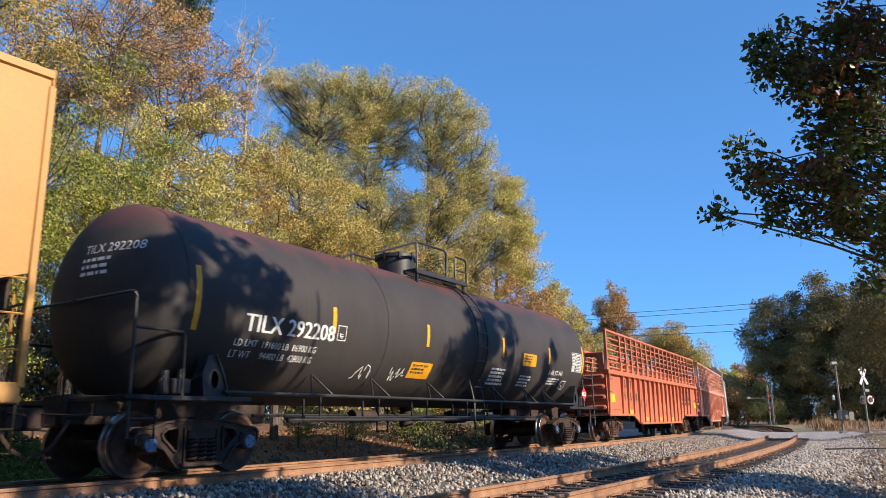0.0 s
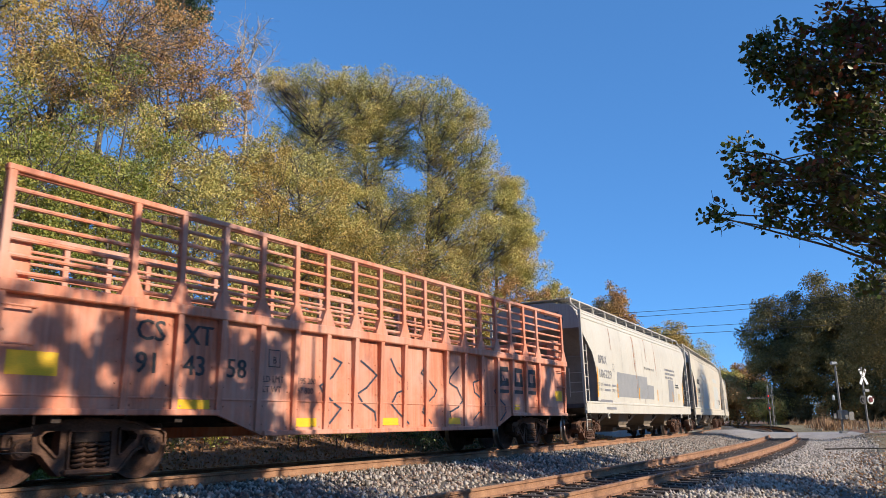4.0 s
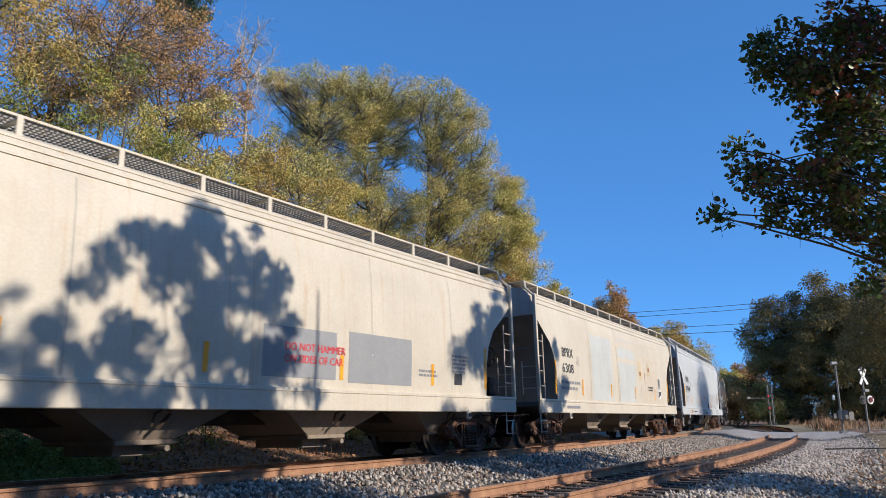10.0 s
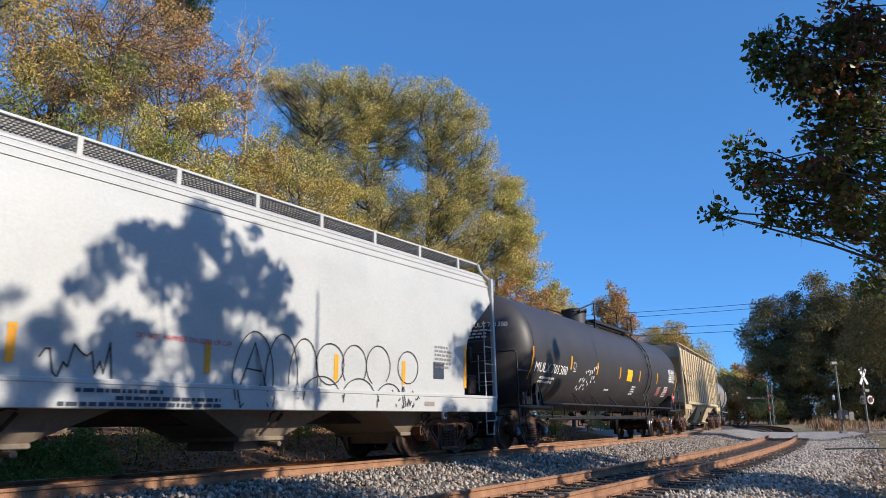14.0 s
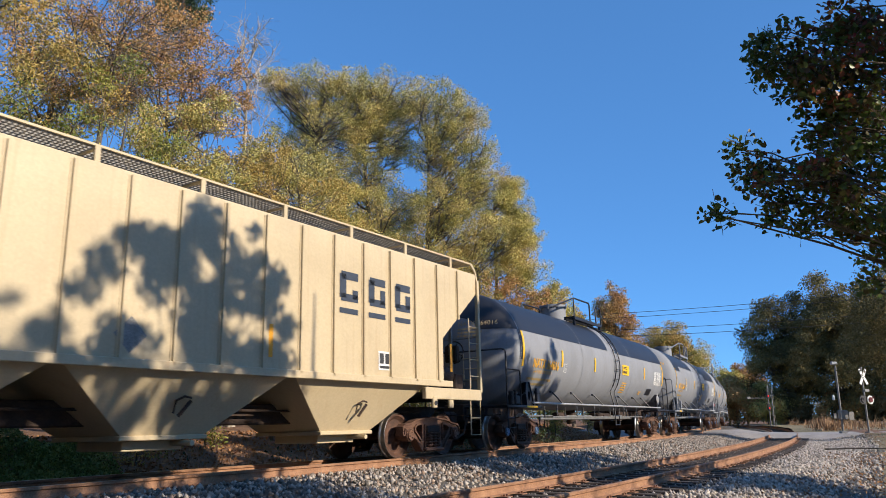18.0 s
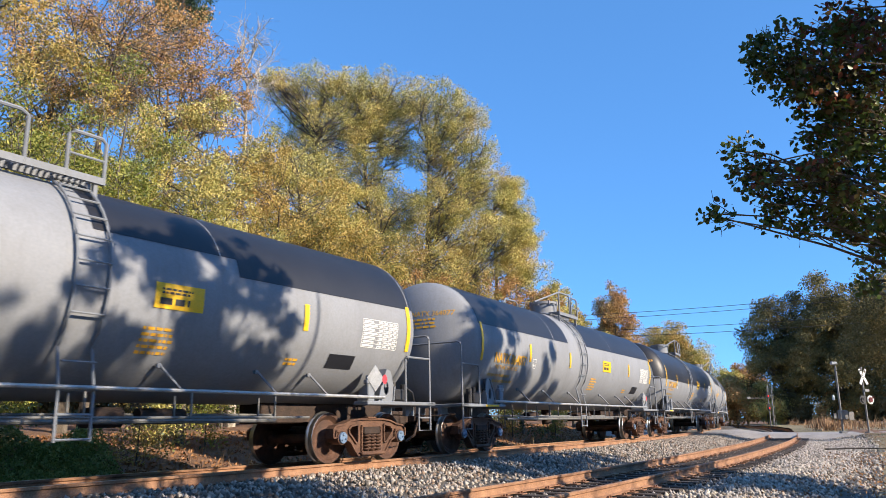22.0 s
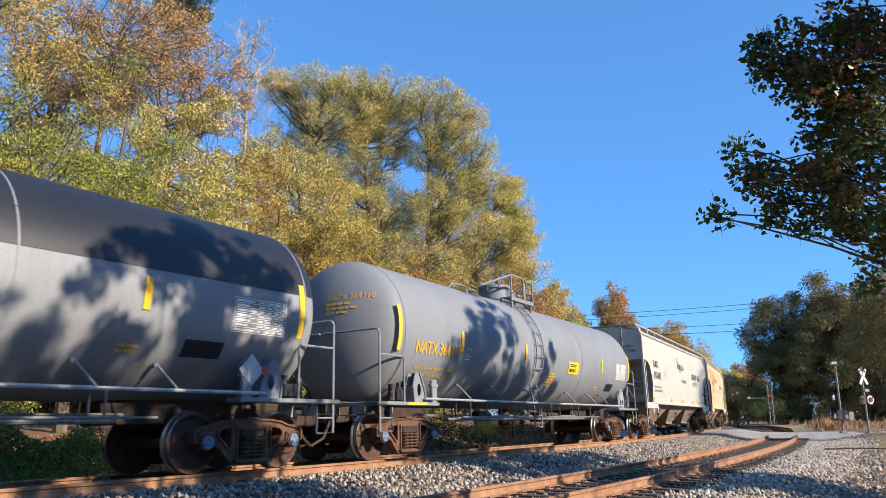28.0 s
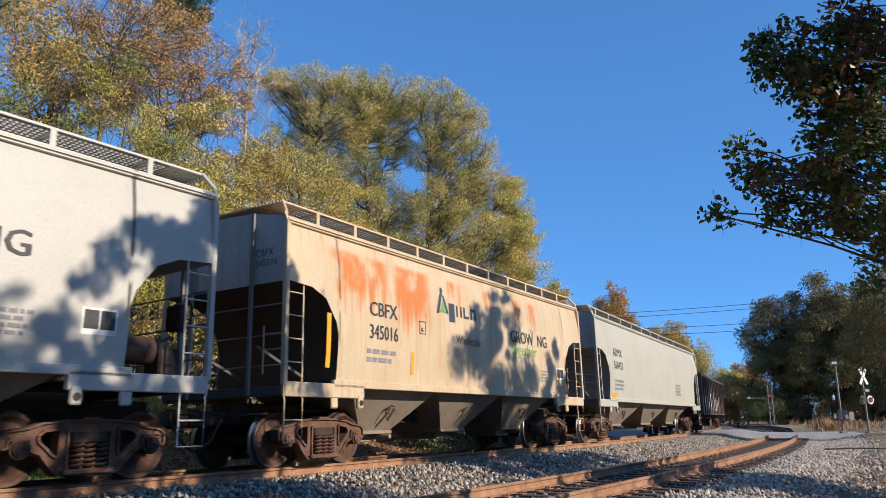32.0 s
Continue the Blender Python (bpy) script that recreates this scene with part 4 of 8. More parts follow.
# ---- gondola ----
def gondola(label, L, skin, fence=True, ztop=2.26, zbot=0.85, belly=0.54, ribbed=(1.82, 17)):
    car = thing("gondola", label, "rail wagon", "freight train")
    hb = L / 2 - 0.66
    sk = M[skin]

    def half(z):
        return 1.46

    inset, many = ribbed
    stations = [-hb + 0.12] + [-hb + inset + 2 * (hb - inset) * i / (many - 1) for i in range(many)] + [hb - 0.12]
    for s in (-1, 1):
        sh = Shape()
        xs = [-hb, -hb + 3.4, -hb + 4.3, hb - 4.3, hb - 3.4, hb]
        lo = [zbot, zbot, belly, belly, zbot, zbot]
        sh.rings([[(x, s * 1.46, z), (x, s * 1.46, ztop), (x, s * 1.40, ztop), (x, s * 1.40, z)] for x, z in zip(xs, lo)], True)
        part("side_wall", sh, sk, car, smooth=0)
        sh = Shape()
        sh.slab(-hb - 0.02, hb + 0.02, s * 1.49 - 0.09, s * 1.49 + 0.09, ztop - 0.03, ztop + 0.12, 0.015)
        part("top_chord", sh, sk, car)
        sh = Shape()
        for i in range(5):
            sh.slab(xs[i], xs[i + 1], s * 1.475 - 0.04, s * 1.475 + 0.04, max(lo[i], lo[i + 1]) - 0.01, max(lo[i], lo[i + 1]) + 0.07, 0.01) if lo[i] == lo[i + 1] else None
        part("bottom_chord", sh, sk, car)
        sh = Shape()
        sh.slab(-hb + 0.03, hb - 0.03, s * 1.465 - 0.012, s * 1.465 + 0.012, 1.06, 1.085, 0.004)
        part("seam", sh, sk, car)
        for x in stations:
            z0 = float(np.interp(x, xs, lo))
            b = Shape()
            b.frustum((x - 0.05, x + 0.05, min(s * 1.46, s * 1.50), max(s * 1.46, s * 1.50)), z0 + 0.02, (x - 0.05, x + 0.05, min(s * 1.46, s * 1.57), max(s * 1.46, s * 1.57)), ztop - 0.03)
            for j in range(5):
                z = z0 + 0.12 + 0.28 * j
                if z < ztop - 0.1:
                    for q in (-0.12, 0.12):
                        b.cyl((x + q, s * 1.455, z), (x + q, s * 1.475, z), 0.016, 6)
            part("rib", b, sk, car, smooth=0)
        if fence:
            for x in stations:
                b = Shape()
                b.slab(x - 0.05, x + 0.05, s * 1.49 - 0.045, s * 1.49 + 0.045, ztop + 0.1, 3.72, 0.01)
                b.rings([[(x - 0.19, s * 1.49 + d, ztop + 0.11), (x + 0.19, s * 1.49 + d, ztop + 0.11), (x + 0.05, s * 1.49 + d, ztop + 0.42), (x - 0.05, s * 1.49 + d, ztop + 0.42)] for d in (-0.05, 0.05)], True)
                part("fence_post", b, sk, car, smooth=0)
            for j in range(7):
                z = ztop + 0.22 + 0.20 * j
                b = Shape()
                b.tube([(-hb + 0.1, s * 1.47, z), (hb - 0.1, s * 1.47, z)], 0.03, 8)
                part("fence_rail", b, sk, car)
            b = Shape()
            b.slab(-hb + 0.05, hb - 0.05, s * 1.49 - 0.05, s * 1.49 + 0.05, 3.68, 3.76, 0.012)
            part("top_rail", b, sk, car)
    sh = Shape()
    sh.box(-hb, hb, -1.4, 1.4, zbot + 0.1, zbot + 0.2)
    part("floor", sh, M["iron"], car)
    sh = Shape()
    sh.slab(-hb + 0.1, hb - 0.1, -0.3, 0.3, 0.7, zbot + 0.1, 0.02)
    for i in range(9):
        x = -hb + 1.0 + (2 * hb - 2) * i / 8
        sh.box(x - 0.06, x + 0.06, -1.4, 1.4, zbot - 0.1, zbot + 0.1)
    part("underframe", sh, M["iron"], car)
    for e in (-1, 1):
        sh = Shape()
        a, b = sorted((e * hb, e * (hb - 0.06)))
        sh.box(a, b, -1.44, 1.44, zbot, ztop + 0.05)
        part("end_wall", sh, sk, car, smooth=25)
        for j in range(4):
            sh = Shape()
            z = zbot + 0.2 + 0.34 * j
            a, b = sorted((e * hb, e * (hb + 0.14)))
            sh.slab(a, b, -1.42, 1.42, z, z + 0.16, 0.05)
            part("end_corrugation", sh, sk, car, smooth=25)
        if fence:
            for y in (-1.3, -0.5, 0.5, 1.3):
                sh = Shape()
                a, b = sorted((e * (hb - 0.02), e * (hb - 0.5)))
                sh.slab(a, b, y - 0.12, y + 0.12, ztop, ztop + 0.62, 0.02)
                part("bulkhead_post", sh, sk, car)
            sh = Shape()
            a, b = sorted((e * (hb - 0.02), e * (hb - 0.5)))
            sh.slab(a, b, -1.42, 1.42, ztop + 0.6, ztop + 0.72, 0.02)
            part("bulkhead_beam", sh, sk, car)
        for s in (-1, 1):
            for z in (ztop - 0.62, ztop - 0.18):
                g = Shape()
                g.tube([(e * (hb - 0.1), s * 1.46, z), (e * (hb - 0.1), s * 1.56, z), (e * (hb - 0.55), s * 1.56, z), (e * (hb - 0.55), s * 1.46, z)], 0.014, 6)
                part("grab_iron", g, sk, car)
            stirrup(car, e * (hb - 0.3), s * 1.46, 0.42, zbot, 0.4, M["iron"])
    bc = L / 2 - 2.36
    yaw = math.degrees(math.asin(bc / CAR_R))
    bogie(car, -bc, -yaw, "iron_brown", "iron_brown")
    bogie(car, bc, yaw, "iron_brown", "iron_brown")
    couplers(car, L)
    return car, half, hb, bc


# ---- paint of the cars ----
def add_crown_rust(m, col, z0, z1):
    """Rusty primer showing through along the top of the tank, with a ragged lower edge."""
    n, l = m.node_tree.nodes, m.node_tree.links
    b = n["Principled BSDF"]
    src = b.inputs["Base Color"].links[0].from_socket
    tc = n.new("ShaderNodeTexCoord")
    sep = n.new("ShaderNodeSeparateXYZ")
    l.new(tc.outputs["Object"], sep.inputs[0])
    t = n.new("ShaderNodeTexNoise")
    t.inputs["Scale"].default_value, t.inputs["Detail"].default_value = 1.3, 6
    l.new(tc.outputs["Object"], t.inputs[0])
    a = n.new("ShaderNodeMath")
    a.operation = "MULTIPLY_ADD"
    a.inputs[1].default_value = 0.9
    l.new(t.outputs[0], a.inputs[0])
    l.new(sep.outputs[2], a.inputs[2])
    r = n.new("ShaderNodeMapRange")
    r.inputs[1].default_value, r.inputs[2].default_value = z0, z1
    l.new(a.outputs[0], r.inputs[0])
    x = n.new("ShaderNodeMix")
    x.data_type = "RGBA"
    l.new(r.outputs[0], x.inputs[0])
    l.new(src, x.inputs[6])
    x.inputs[7].default_value = (*col, 1)
    l.new(x.outputs[2], b.inputs["Base Color"])


def add_rust_runs(m, col, runs, top):
    """Rust bleeding down from the roof edge: runs are (from x, to x, mean lower end), frayed into vertical streaks."""
    n, l = m.node_tree.nodes, m.node_tree.links
    b = n["Principled BSDF"]
    src = b.inputs["Base Color"].links[0].from_socket
    tc = n.new("ShaderNodeTexCoord")
    sep = n.new("ShaderNodeSeparateXYZ")
    l.new(tc.outputs["Object"], sep.inputs[0])

    def noise_of(sx, sz, detail):
        mp = n.new("ShaderNodeMapping")
        mp.inputs["Scale"].default_value = (sx, 0.2, sz)
        l.new(tc.outputs["Object"], mp.inputs[0])
        t = n.new("ShaderNodeTexNoise")
        t.inputs["Scale"].default_value, t.inputs["Detail"].default_value = 1.0, detail
        l.new(mp.outputs[0], t.inputs[0])
        return t.outputs[0]

    def ramp(value, lo, hi):
        r = n.new("ShaderNodeMapRange")
        r.interpolation_type = "SMOOTHSTEP"
        r.inputs[1].default_value, r.inputs[2].default_value = lo, hi
        l.new(value, r.inputs[0])
        return r.outputs[0]

    def math_of(op, a, c):
        k = n.new("ShaderNodeMath")
        k.operation = op
        for q, v in enumerate((a, c)):
            if isinstance(v, float):
                k.inputs[q].default_value = v
            else:
                l.new(v, k.inputs[q])
        return k.outputs[0]

    fray, blot = noise_of(9.0, 0.3, 4), noise_of(2.5, 1.6, 5)
    xs = math_of("ADD", sep.outputs[0], math_of("MULTIPLY", blot, 0.5))
    for x0, x1, z0 in runs:
        side = math_of("MULTIPLY", ramp(xs, x0 + 0.1, x0 + 0.45), ramp(xs, x1 + 0.4, x1 + 0.05))
        zz = math_of("ADD", sep.outputs[2], math_of("MULTIPLY", fray, 2.2))
        down = math_of("MULTIPLY", ramp(zz, z0 + 0.85, z0 + 1.5), ramp(sep.outputs[2], top + 0.03, top - 0.12))
        k = math_of("MULTIPLY", math_of("MULTIPLY", side, down), ramp(blot, 0.28, 0.55))
        x = n.new("ShaderNodeMix")
        x.data_type = "RGBA"
        l.new(math_of("MULTIPLY", k, 0.92), x.inputs[0])
        l.new(src, x.inputs[6])
        x.inputs[7].default_value = (*col, 1)
        src = x.outputs[2]
    l.new(src, b.inputs["Base Color"])


M["tank_brown"] = weathered("black_tank_paint", (0.042, 0.037, 0.036), (0.065, 0.046, 0.04), 0.3, 0.62, (0.08, 0.068, 0.062), dirty=0.3)
add_crown_rust(M["tank_brown"], (0.105, 0.045, 0.04), 4.0, 4.35)
M["tank_black"] = weathered("dark_tank_paint", (0.040, 0.038, 0.040), (0.06, 0.05, 0.045), 0.2, 0.5, (0.08, 0.07, 0.065), dirty=0.3)
M["tank_grey"] = weathered("grey_tank_paint", (0.25, 0.262, 0.285), (0.18, 0.165, 0.155), 0.25, 0.62, (0.15, 0.145, 0.14), dirty=0.3)
M["tank_grey_deep"] = weathered("deeper_grey_tank_paint", (0.205, 0.222, 0.248), (0.16, 0.15, 0.145), 0.25, 0.6, (0.16, 0.152, 0.145), dirty=0.3)
for q in ("tank_grey", "tank_grey_deep", "tank_brown"):
    M[q].node_tree.nodes["Principled BSDF"].inputs["Specular IOR Level"].default_value = 0.28
M["band_black"] = weathered("black_band_paint", (0.014, 0.015, 0.02), (0.03, 0.028, 0.03), 0.2, 0.45, (0.03, 0.03, 0.036), dirty=0.25)
M["cream"] = weathered("cream_hopper_paint", (0.53, 0.48, 0.385), (0.42, 0.24, 0.11), 0.45, 0.55, (0.45, 0.38, 0.29), dirty=0.35)
M["pale"] = weathered("pale_hopper_paint", (0.53, 0.505, 0.435), (0.44, 0.26, 0.13), 0.42, 0.55, (0.46, 0.42, 0.36), dirty=0.3)
M["whitish"] = weathered("white_hopper_paint", (0.45, 0.465, 0.465), (0.42, 0.33, 0.24), 0.12, 0.5, (0.52, 0.50, 0.46), dirty=0.25)
M["light_grey"] = weathered("light_grey_hopper_paint", (0.45, 0.43, 0.385), (0.40, 0.30, 0.20), 0.24, 0.55, (0.46, 0.44, 0.40), dirty=0.35)
M["tan"] = weathered("tan_hopper_paint", (0.525, 0.43, 0.275), (0.36, 0.20, 0.09), 0.3, 0.55, (0.42, 0.33, 0.20), dirty=0.3)
M["ochre"] = weathered("ochre_hopper_paint", (0.45, 0.225, 0.05), (0.30, 0.17, 0.05), 0.3, 0.55, (0.32, 0.18, 0.08), dirty=0.3)
M["rusty_cream"] = weathered("rust_stained_cream_paint", (0.52, 0.42, 0.285), (0.40, 0.17, 0.06), 0.55, 0.6, (0.44, 0.27, 0.13), dirty=0.45)
add_rust_runs(M["rusty_cream"], (0.50, 0.145, 0.02), ((-5.3, -3.6, 2.9), (-3.4, -2.1, 2.6), (-1.3, -0.7, 3.4), (0.4, 0.8, 3.3), (1.9, 2.4, 3.3), (2.9, 3.3, 3.2)), 3.86)
# rusty slope sheets, near-black because the recess shade is in the colour
M["rusty_shaded_slope"] = weathered("rusty_shaded_slope_paint", (0.075, 0.05, 0.036), (0.12, 0.05, 0.025), 0.5, 0.8, (0.04, 0.03, 0.024), dirty=0.6)
M["ivory"] = weathered("ivory_hopper_paint", (0.41, 0.395, 0.335), (0.40, 0.28, 0.16), 0.2, 0.55, (0.44, 0.40, 0.32), dirty=0.3)
M["orange"] = weathered("faded_orange_paint", (0.52, 0.15, 0.07), (0.20, 0.05, 0.028), 0.6, 0.62, (0.30, 0.10, 0.06), dirty=0.6)
M["orange_pale"] = weathered("sun_bleached_orange_paint", (0.62, 0.22, 0.12), (0.24, 0.07, 0.04), 0.75, 0.65, (0.58, 0.42, 0.34), dirty=0.65)
M["umber"] = weathered("dark_brown_paint", (0.06, 0.04, 0.033), (0.12, 0.06, 0.04), 0.5, 0.7, (0.10, 0.08, 0.07), dirty=0.4)
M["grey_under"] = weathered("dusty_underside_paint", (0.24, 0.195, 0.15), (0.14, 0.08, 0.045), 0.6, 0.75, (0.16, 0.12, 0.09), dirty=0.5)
# dirt on end parts, both tones darkened to hold the recess shade too
M["shaded_grime"] = weathered("shaded_brake_dust_grime", (0.10, 0.095, 0.09), (0.07, 0.045, 0.03), 0.4, 0.8, (0.05, 0.045, 0.04), dirty=0.6)
M["shaded_grime_light"] = weathered("shaded_grimy_end_paint", (0.24, 0.23, 0.215), (0.12, 0.08, 0.05), 0.5, 0.75, (0.10, 0.09, 0.08), dirty=0.6)
M["tan_end"] = weathered("tan_end_paint", (0.46, 0.39, 0.27), (0.28, 0.15, 0.07), 0.35, 0.65, (0.28, 0.23, 0.16), dirty=0.4)
# slope-sheet paint: recess shade is put into the colour along with dust
M["shaded_slope"] = weathered("dusty_shaded_slope_paint", (0.27, 0.25, 0.225), (0.14, 0.09, 0.06), 0.4, 0.8, (0.13, 0.11, 0.09), dirty=0.5)
# wagon paint dulled so the ends' shade sits in its colour
M["shaded_end"] = weathered("shaded_end_paint", (0.43, 0.42, 0.40), (0.20, 0.13, 0.08), 0.4, 0.7, (0.22, 0.20, 0.18), dirty=0.5)
M["pale_gold"] = mat("faded_amber_lettering", [(0.34, 0.26, 0.14), (0.44, 0.34, 0.18)], 0.6, 0, 9, 60, 0.0, 0.5, fine=0.15)
M["panel_cool"] = weathered("cool_white_panel_paint", (0.47, 0.485, 0.46), (0.42, 0.28, 0.16), 0.4, 0.55, (0.40, 0.37, 0.31), dirty=0.35)
M["panel_warm"] = weathered("warm_cream_panel_paint", (0.53, 0.47, 0.37), (0.45, 0.24, 0.11), 0.55, 0.55, (0.42, 0.35, 0.26), dirty=0.4)
M["seam_rust"] = weathered("rusty_seam_paint", (0.44, 0.34, 0.24), (0.34, 0.16, 0.06), 0.8, 0.7, (0.30, 0.22, 0.15), dirty=0.6)
M["seam_grey"] = weathered("dirty_seam_paint", (0.42, 0.39, 0.34), (0.36, 0.25, 0.16), 0.5, 0.7, (0.34, 0.30, 0.25), dirty=0.5)
M["rust_mark"] = mat("rust_mark", [(0.30, 0.09, 0.03), (0.42, 0.15, 0.06)], 0.8, 0, 9, 60, 0.0, 0.5, fine=0.2)
M["teal_ink"] = mat("teal_sticker", [(0.015, 0.09, 0.06), (0.03, 0.14, 0.10)], 0.5, 0, 9, 60, 0.0, 0.5, fine=0.1)
M["block_ink"] = mat("brown_label", [(0.22, 0.17, 0.15), (0.32, 0.26, 0.23)], 0.6, 0, 9, 60, 0.0, 0.5, fine=0.15)
M["cone_ink"] = mat("orange_label", [(0.62, 0.26, 0.06), (0.74, 0.34, 0.10)], 0.6, 0, 9, 60, 0.0, 0.5, fine=0.15)
M["stencil_patch"] = mat("pale_stencil_patch", [(0.37, 0.375, 0.38), (0.42, 0.42, 0.42)], 0.6, 0, 3, 30, 0.03, 0.5, fine=0.05)
M["grey_patch"] = mat("grey_repaint_patch", [(0.23, 0.235, 0.24), (0.28, 0.28, 0.28)], 0.6, 0, 3, 30, 0.03, 0.5, fine=0.05)

# positions of the couplings along the track, counted from the nearest point of the curve at the start
JOINTS = [-12.5, 5.0, 22.95, 40.62, 58.1, 75.6, 93.4, 111.0, 128.3, 147.55, 167.1, 184.5, 202.26, 219.88, 237.55, 255.5, 273.2, 290.62, 308.1, 322.4, 342.0, 358.0]
TRAIN = []


def length(i):
    return JOINTS[i + 1] - JOINTS[i]


def on_train(i, car, bc):
    TRAIN.append((car, (JOINTS[i] + JOINTS[i + 1]) / 2, bc))


def plate_mark(car, x, z, ink, half, s=0.24):
    outline_box(car, x, z, s, s * 1.12, 0.014, ink, half)
    words_on(car, "C", x + s * 0.33, z + s * 0.18, s * 0.34, ink, half)


def end_words(car, x, lines, y, z, h, ink):
    """Lettering on the leading end of a wagon, facing forward along the line."""
    for k, wd in enumerate(lines):
        v, f = glyphs(wd, h)
        sh = Shape()
        sh.add([(x - 0.006, y - p[0], z - k * h * 1.5 + p[1]) for p in v], f)
        part("end_lettering", sh, M[ink], car, smooth=0)


def head_words(car, hs, RT, zc, words, y, z, h, ink, lines=3, seed=1):
    """Lettering on the rounded leading head of a tank, with bars of small print under it."""
    rnd = random.Random(seed)
    depth = RT * 0.48

    def lay(py, pz):
        r = min(RT * 0.98, math.hypot(py, pz - zc))
        return (-hs + depth * (1 - math.sqrt(1 - (r / RT) ** 2)) - 0.012, py, pz)

    v, f = glyphs(words, h)
    sh = Shape()
    sh.add([lay(y - p[0], z + p[1]) for p in v], f)
    part("head_lettering", sh, M[ink], car, smooth=0)
    for k in range(lines):
        sh = Shape()
        zz, x = z - h * (0.9 + 0.75 * k), y
        while x > y - 0.62 * rnd.uniform(0.7, 1.0):
            w = rnd.uniform(0.05, 0.16)
            sh.add([lay(x, zz), lay(x - w, zz), lay(x - w, zz + h * 0.38), lay(x, zz + h * 0.38)], [(0, 1, 2, 3)])
            x -= w + 0.035
        part("head_small_print", sh, M[ink], car, smooth=0)


# ochre hopper just ahead
TALL_PROF = [(0.9, 1.46), (1.55, 1.46), (2.5, 1.48), (3.4, 1.49), (3.6, 1.49), (4.7, 1.49), (4.98, 1.49), (5.0, 1.53), (5.1, 1.53), (5.12, 1.4), (5.2, 0.7), (5.24, 0.05)]
TALL_CUT = [(0.0, 2.5), (0.6, 2.3), (1.1, 1.95), (1.4, 1.7), (1.4, 1.55)]
car, half, hb, bc = hopper("tall ochre covered hopper wagon, leaving the view", length(0), TALL_PROF, TALL_CUT, 1.55, 0.85,
                           [((i - 1) * 4.0, 2.0, 0.7, 1.54, 0.56, 1.4, 0.8) for i in range(3)], "ochre", "ochre", 5.3, 0.9, "freight train", roof_edge=5.05, board_posts=9)
on_train(0, car, bc)

# black tank with rusty crown
car, half, hb, bc = tank_car("weathered black tank wagon with a rust-red crown and white lettering", length(1), 1.53, 2.60, "tank_brown", dome=-0.35, ladder_x=0.75, bogie_tone="iron")
on_train(1, car, bc)
head_words(car, hb, 1.53, 2.60, "TILX 292208", 0.0, 3.2, 0.14, "white_ink", seed=4)
sh = Shape()
side_shape(lambda z: 1.48)(sh, [(7.44, 1.28), (7.66, 1.5), (7.44, 1.72), (7.22, 1.5)], [(0, 1, 2, 3)], 0.02)
part("hazard_placard", sh, M["red_ink"], car, "red diamond placard", smooth=0)
strip(car, 7.30, 1.44, 1.56, 0.28, lambda z: 1.48, "white_ink", "placard_panel", 0.024)
words_on(car, "1307", 7.32, 1.455, 0.10, "ink", lambda z: 1.48, "placard_number", eps=0.030)
words_on(car, "TILX 292208", -6.46, 2.13, 0.27, "white_ink", half, bold=0.02, squeeze=1.02)
words_on(car, "LD LMT  191600 LB  86900 KG", -6.58, 1.90, 0.105, "white_ink", half, "load_lettering", 0.95)
words_on(car, "LT WT     94400 LB  42800 KG", -6.60, 1.73, 0.105, "white_ink", half, "load_lettering", 0.95)
plate_mark(car, -4.26, 2.16, "white_ink", half)
for x, z0, z1 in ((-7.45, 2.05, 3.0), (-4.42, 2.27, 2.74), (-1.36, 2.27, 2.74), (2.1, 2.27, 2.76), (4.9, 2.27, 2.72), (7.42, 2.1, 2.95)):
    strip(car, x, z0, z1, 0.10, half)
for x, z in ((-1.73, 1.62), (3.3, 2.14)):
    strip(car, x, z, z + 0.32, 0.80, half, "yellow", "warning_panel")
    lines_on(car, x + 0.06, z + 0.23, 3, 0.66, 0.04, "ink", half, 5)
lines_on(car, 1.7, 1.95, 5, 0.95, 0.05, "white_ink", half, 8)
lines_on(car, 3.35, 1.85, 4, 0.8, 0.045, "white_ink", half, 9)
words_on(car, "AAR ST-445", 5.05, 1.98, 0.13, "white_ink", half, "class_lettering")
lines_on(car, 5.1, 1.86, 3, 0.9, 0.04, "white_ink", half, 10)
table_on(car, 6.6, 2.15, 0.75, 0.55, half, 6, seed=3)
outline_box(car, 6.1, 1.62, 0.34, 0.24, 0.02, "white_ink", half, "sticker")
rnd = random.Random(4)
for x, z in ((-3.45, 1.65), (-2.35, 1.66)):
    scribble(car, [(x + 0.05 * i + rnd.uniform(-0.05, 0.05), z + rnd.uniform(-0.14, 0.17)) for i in range(11)], 0.009, "white_ink", half)

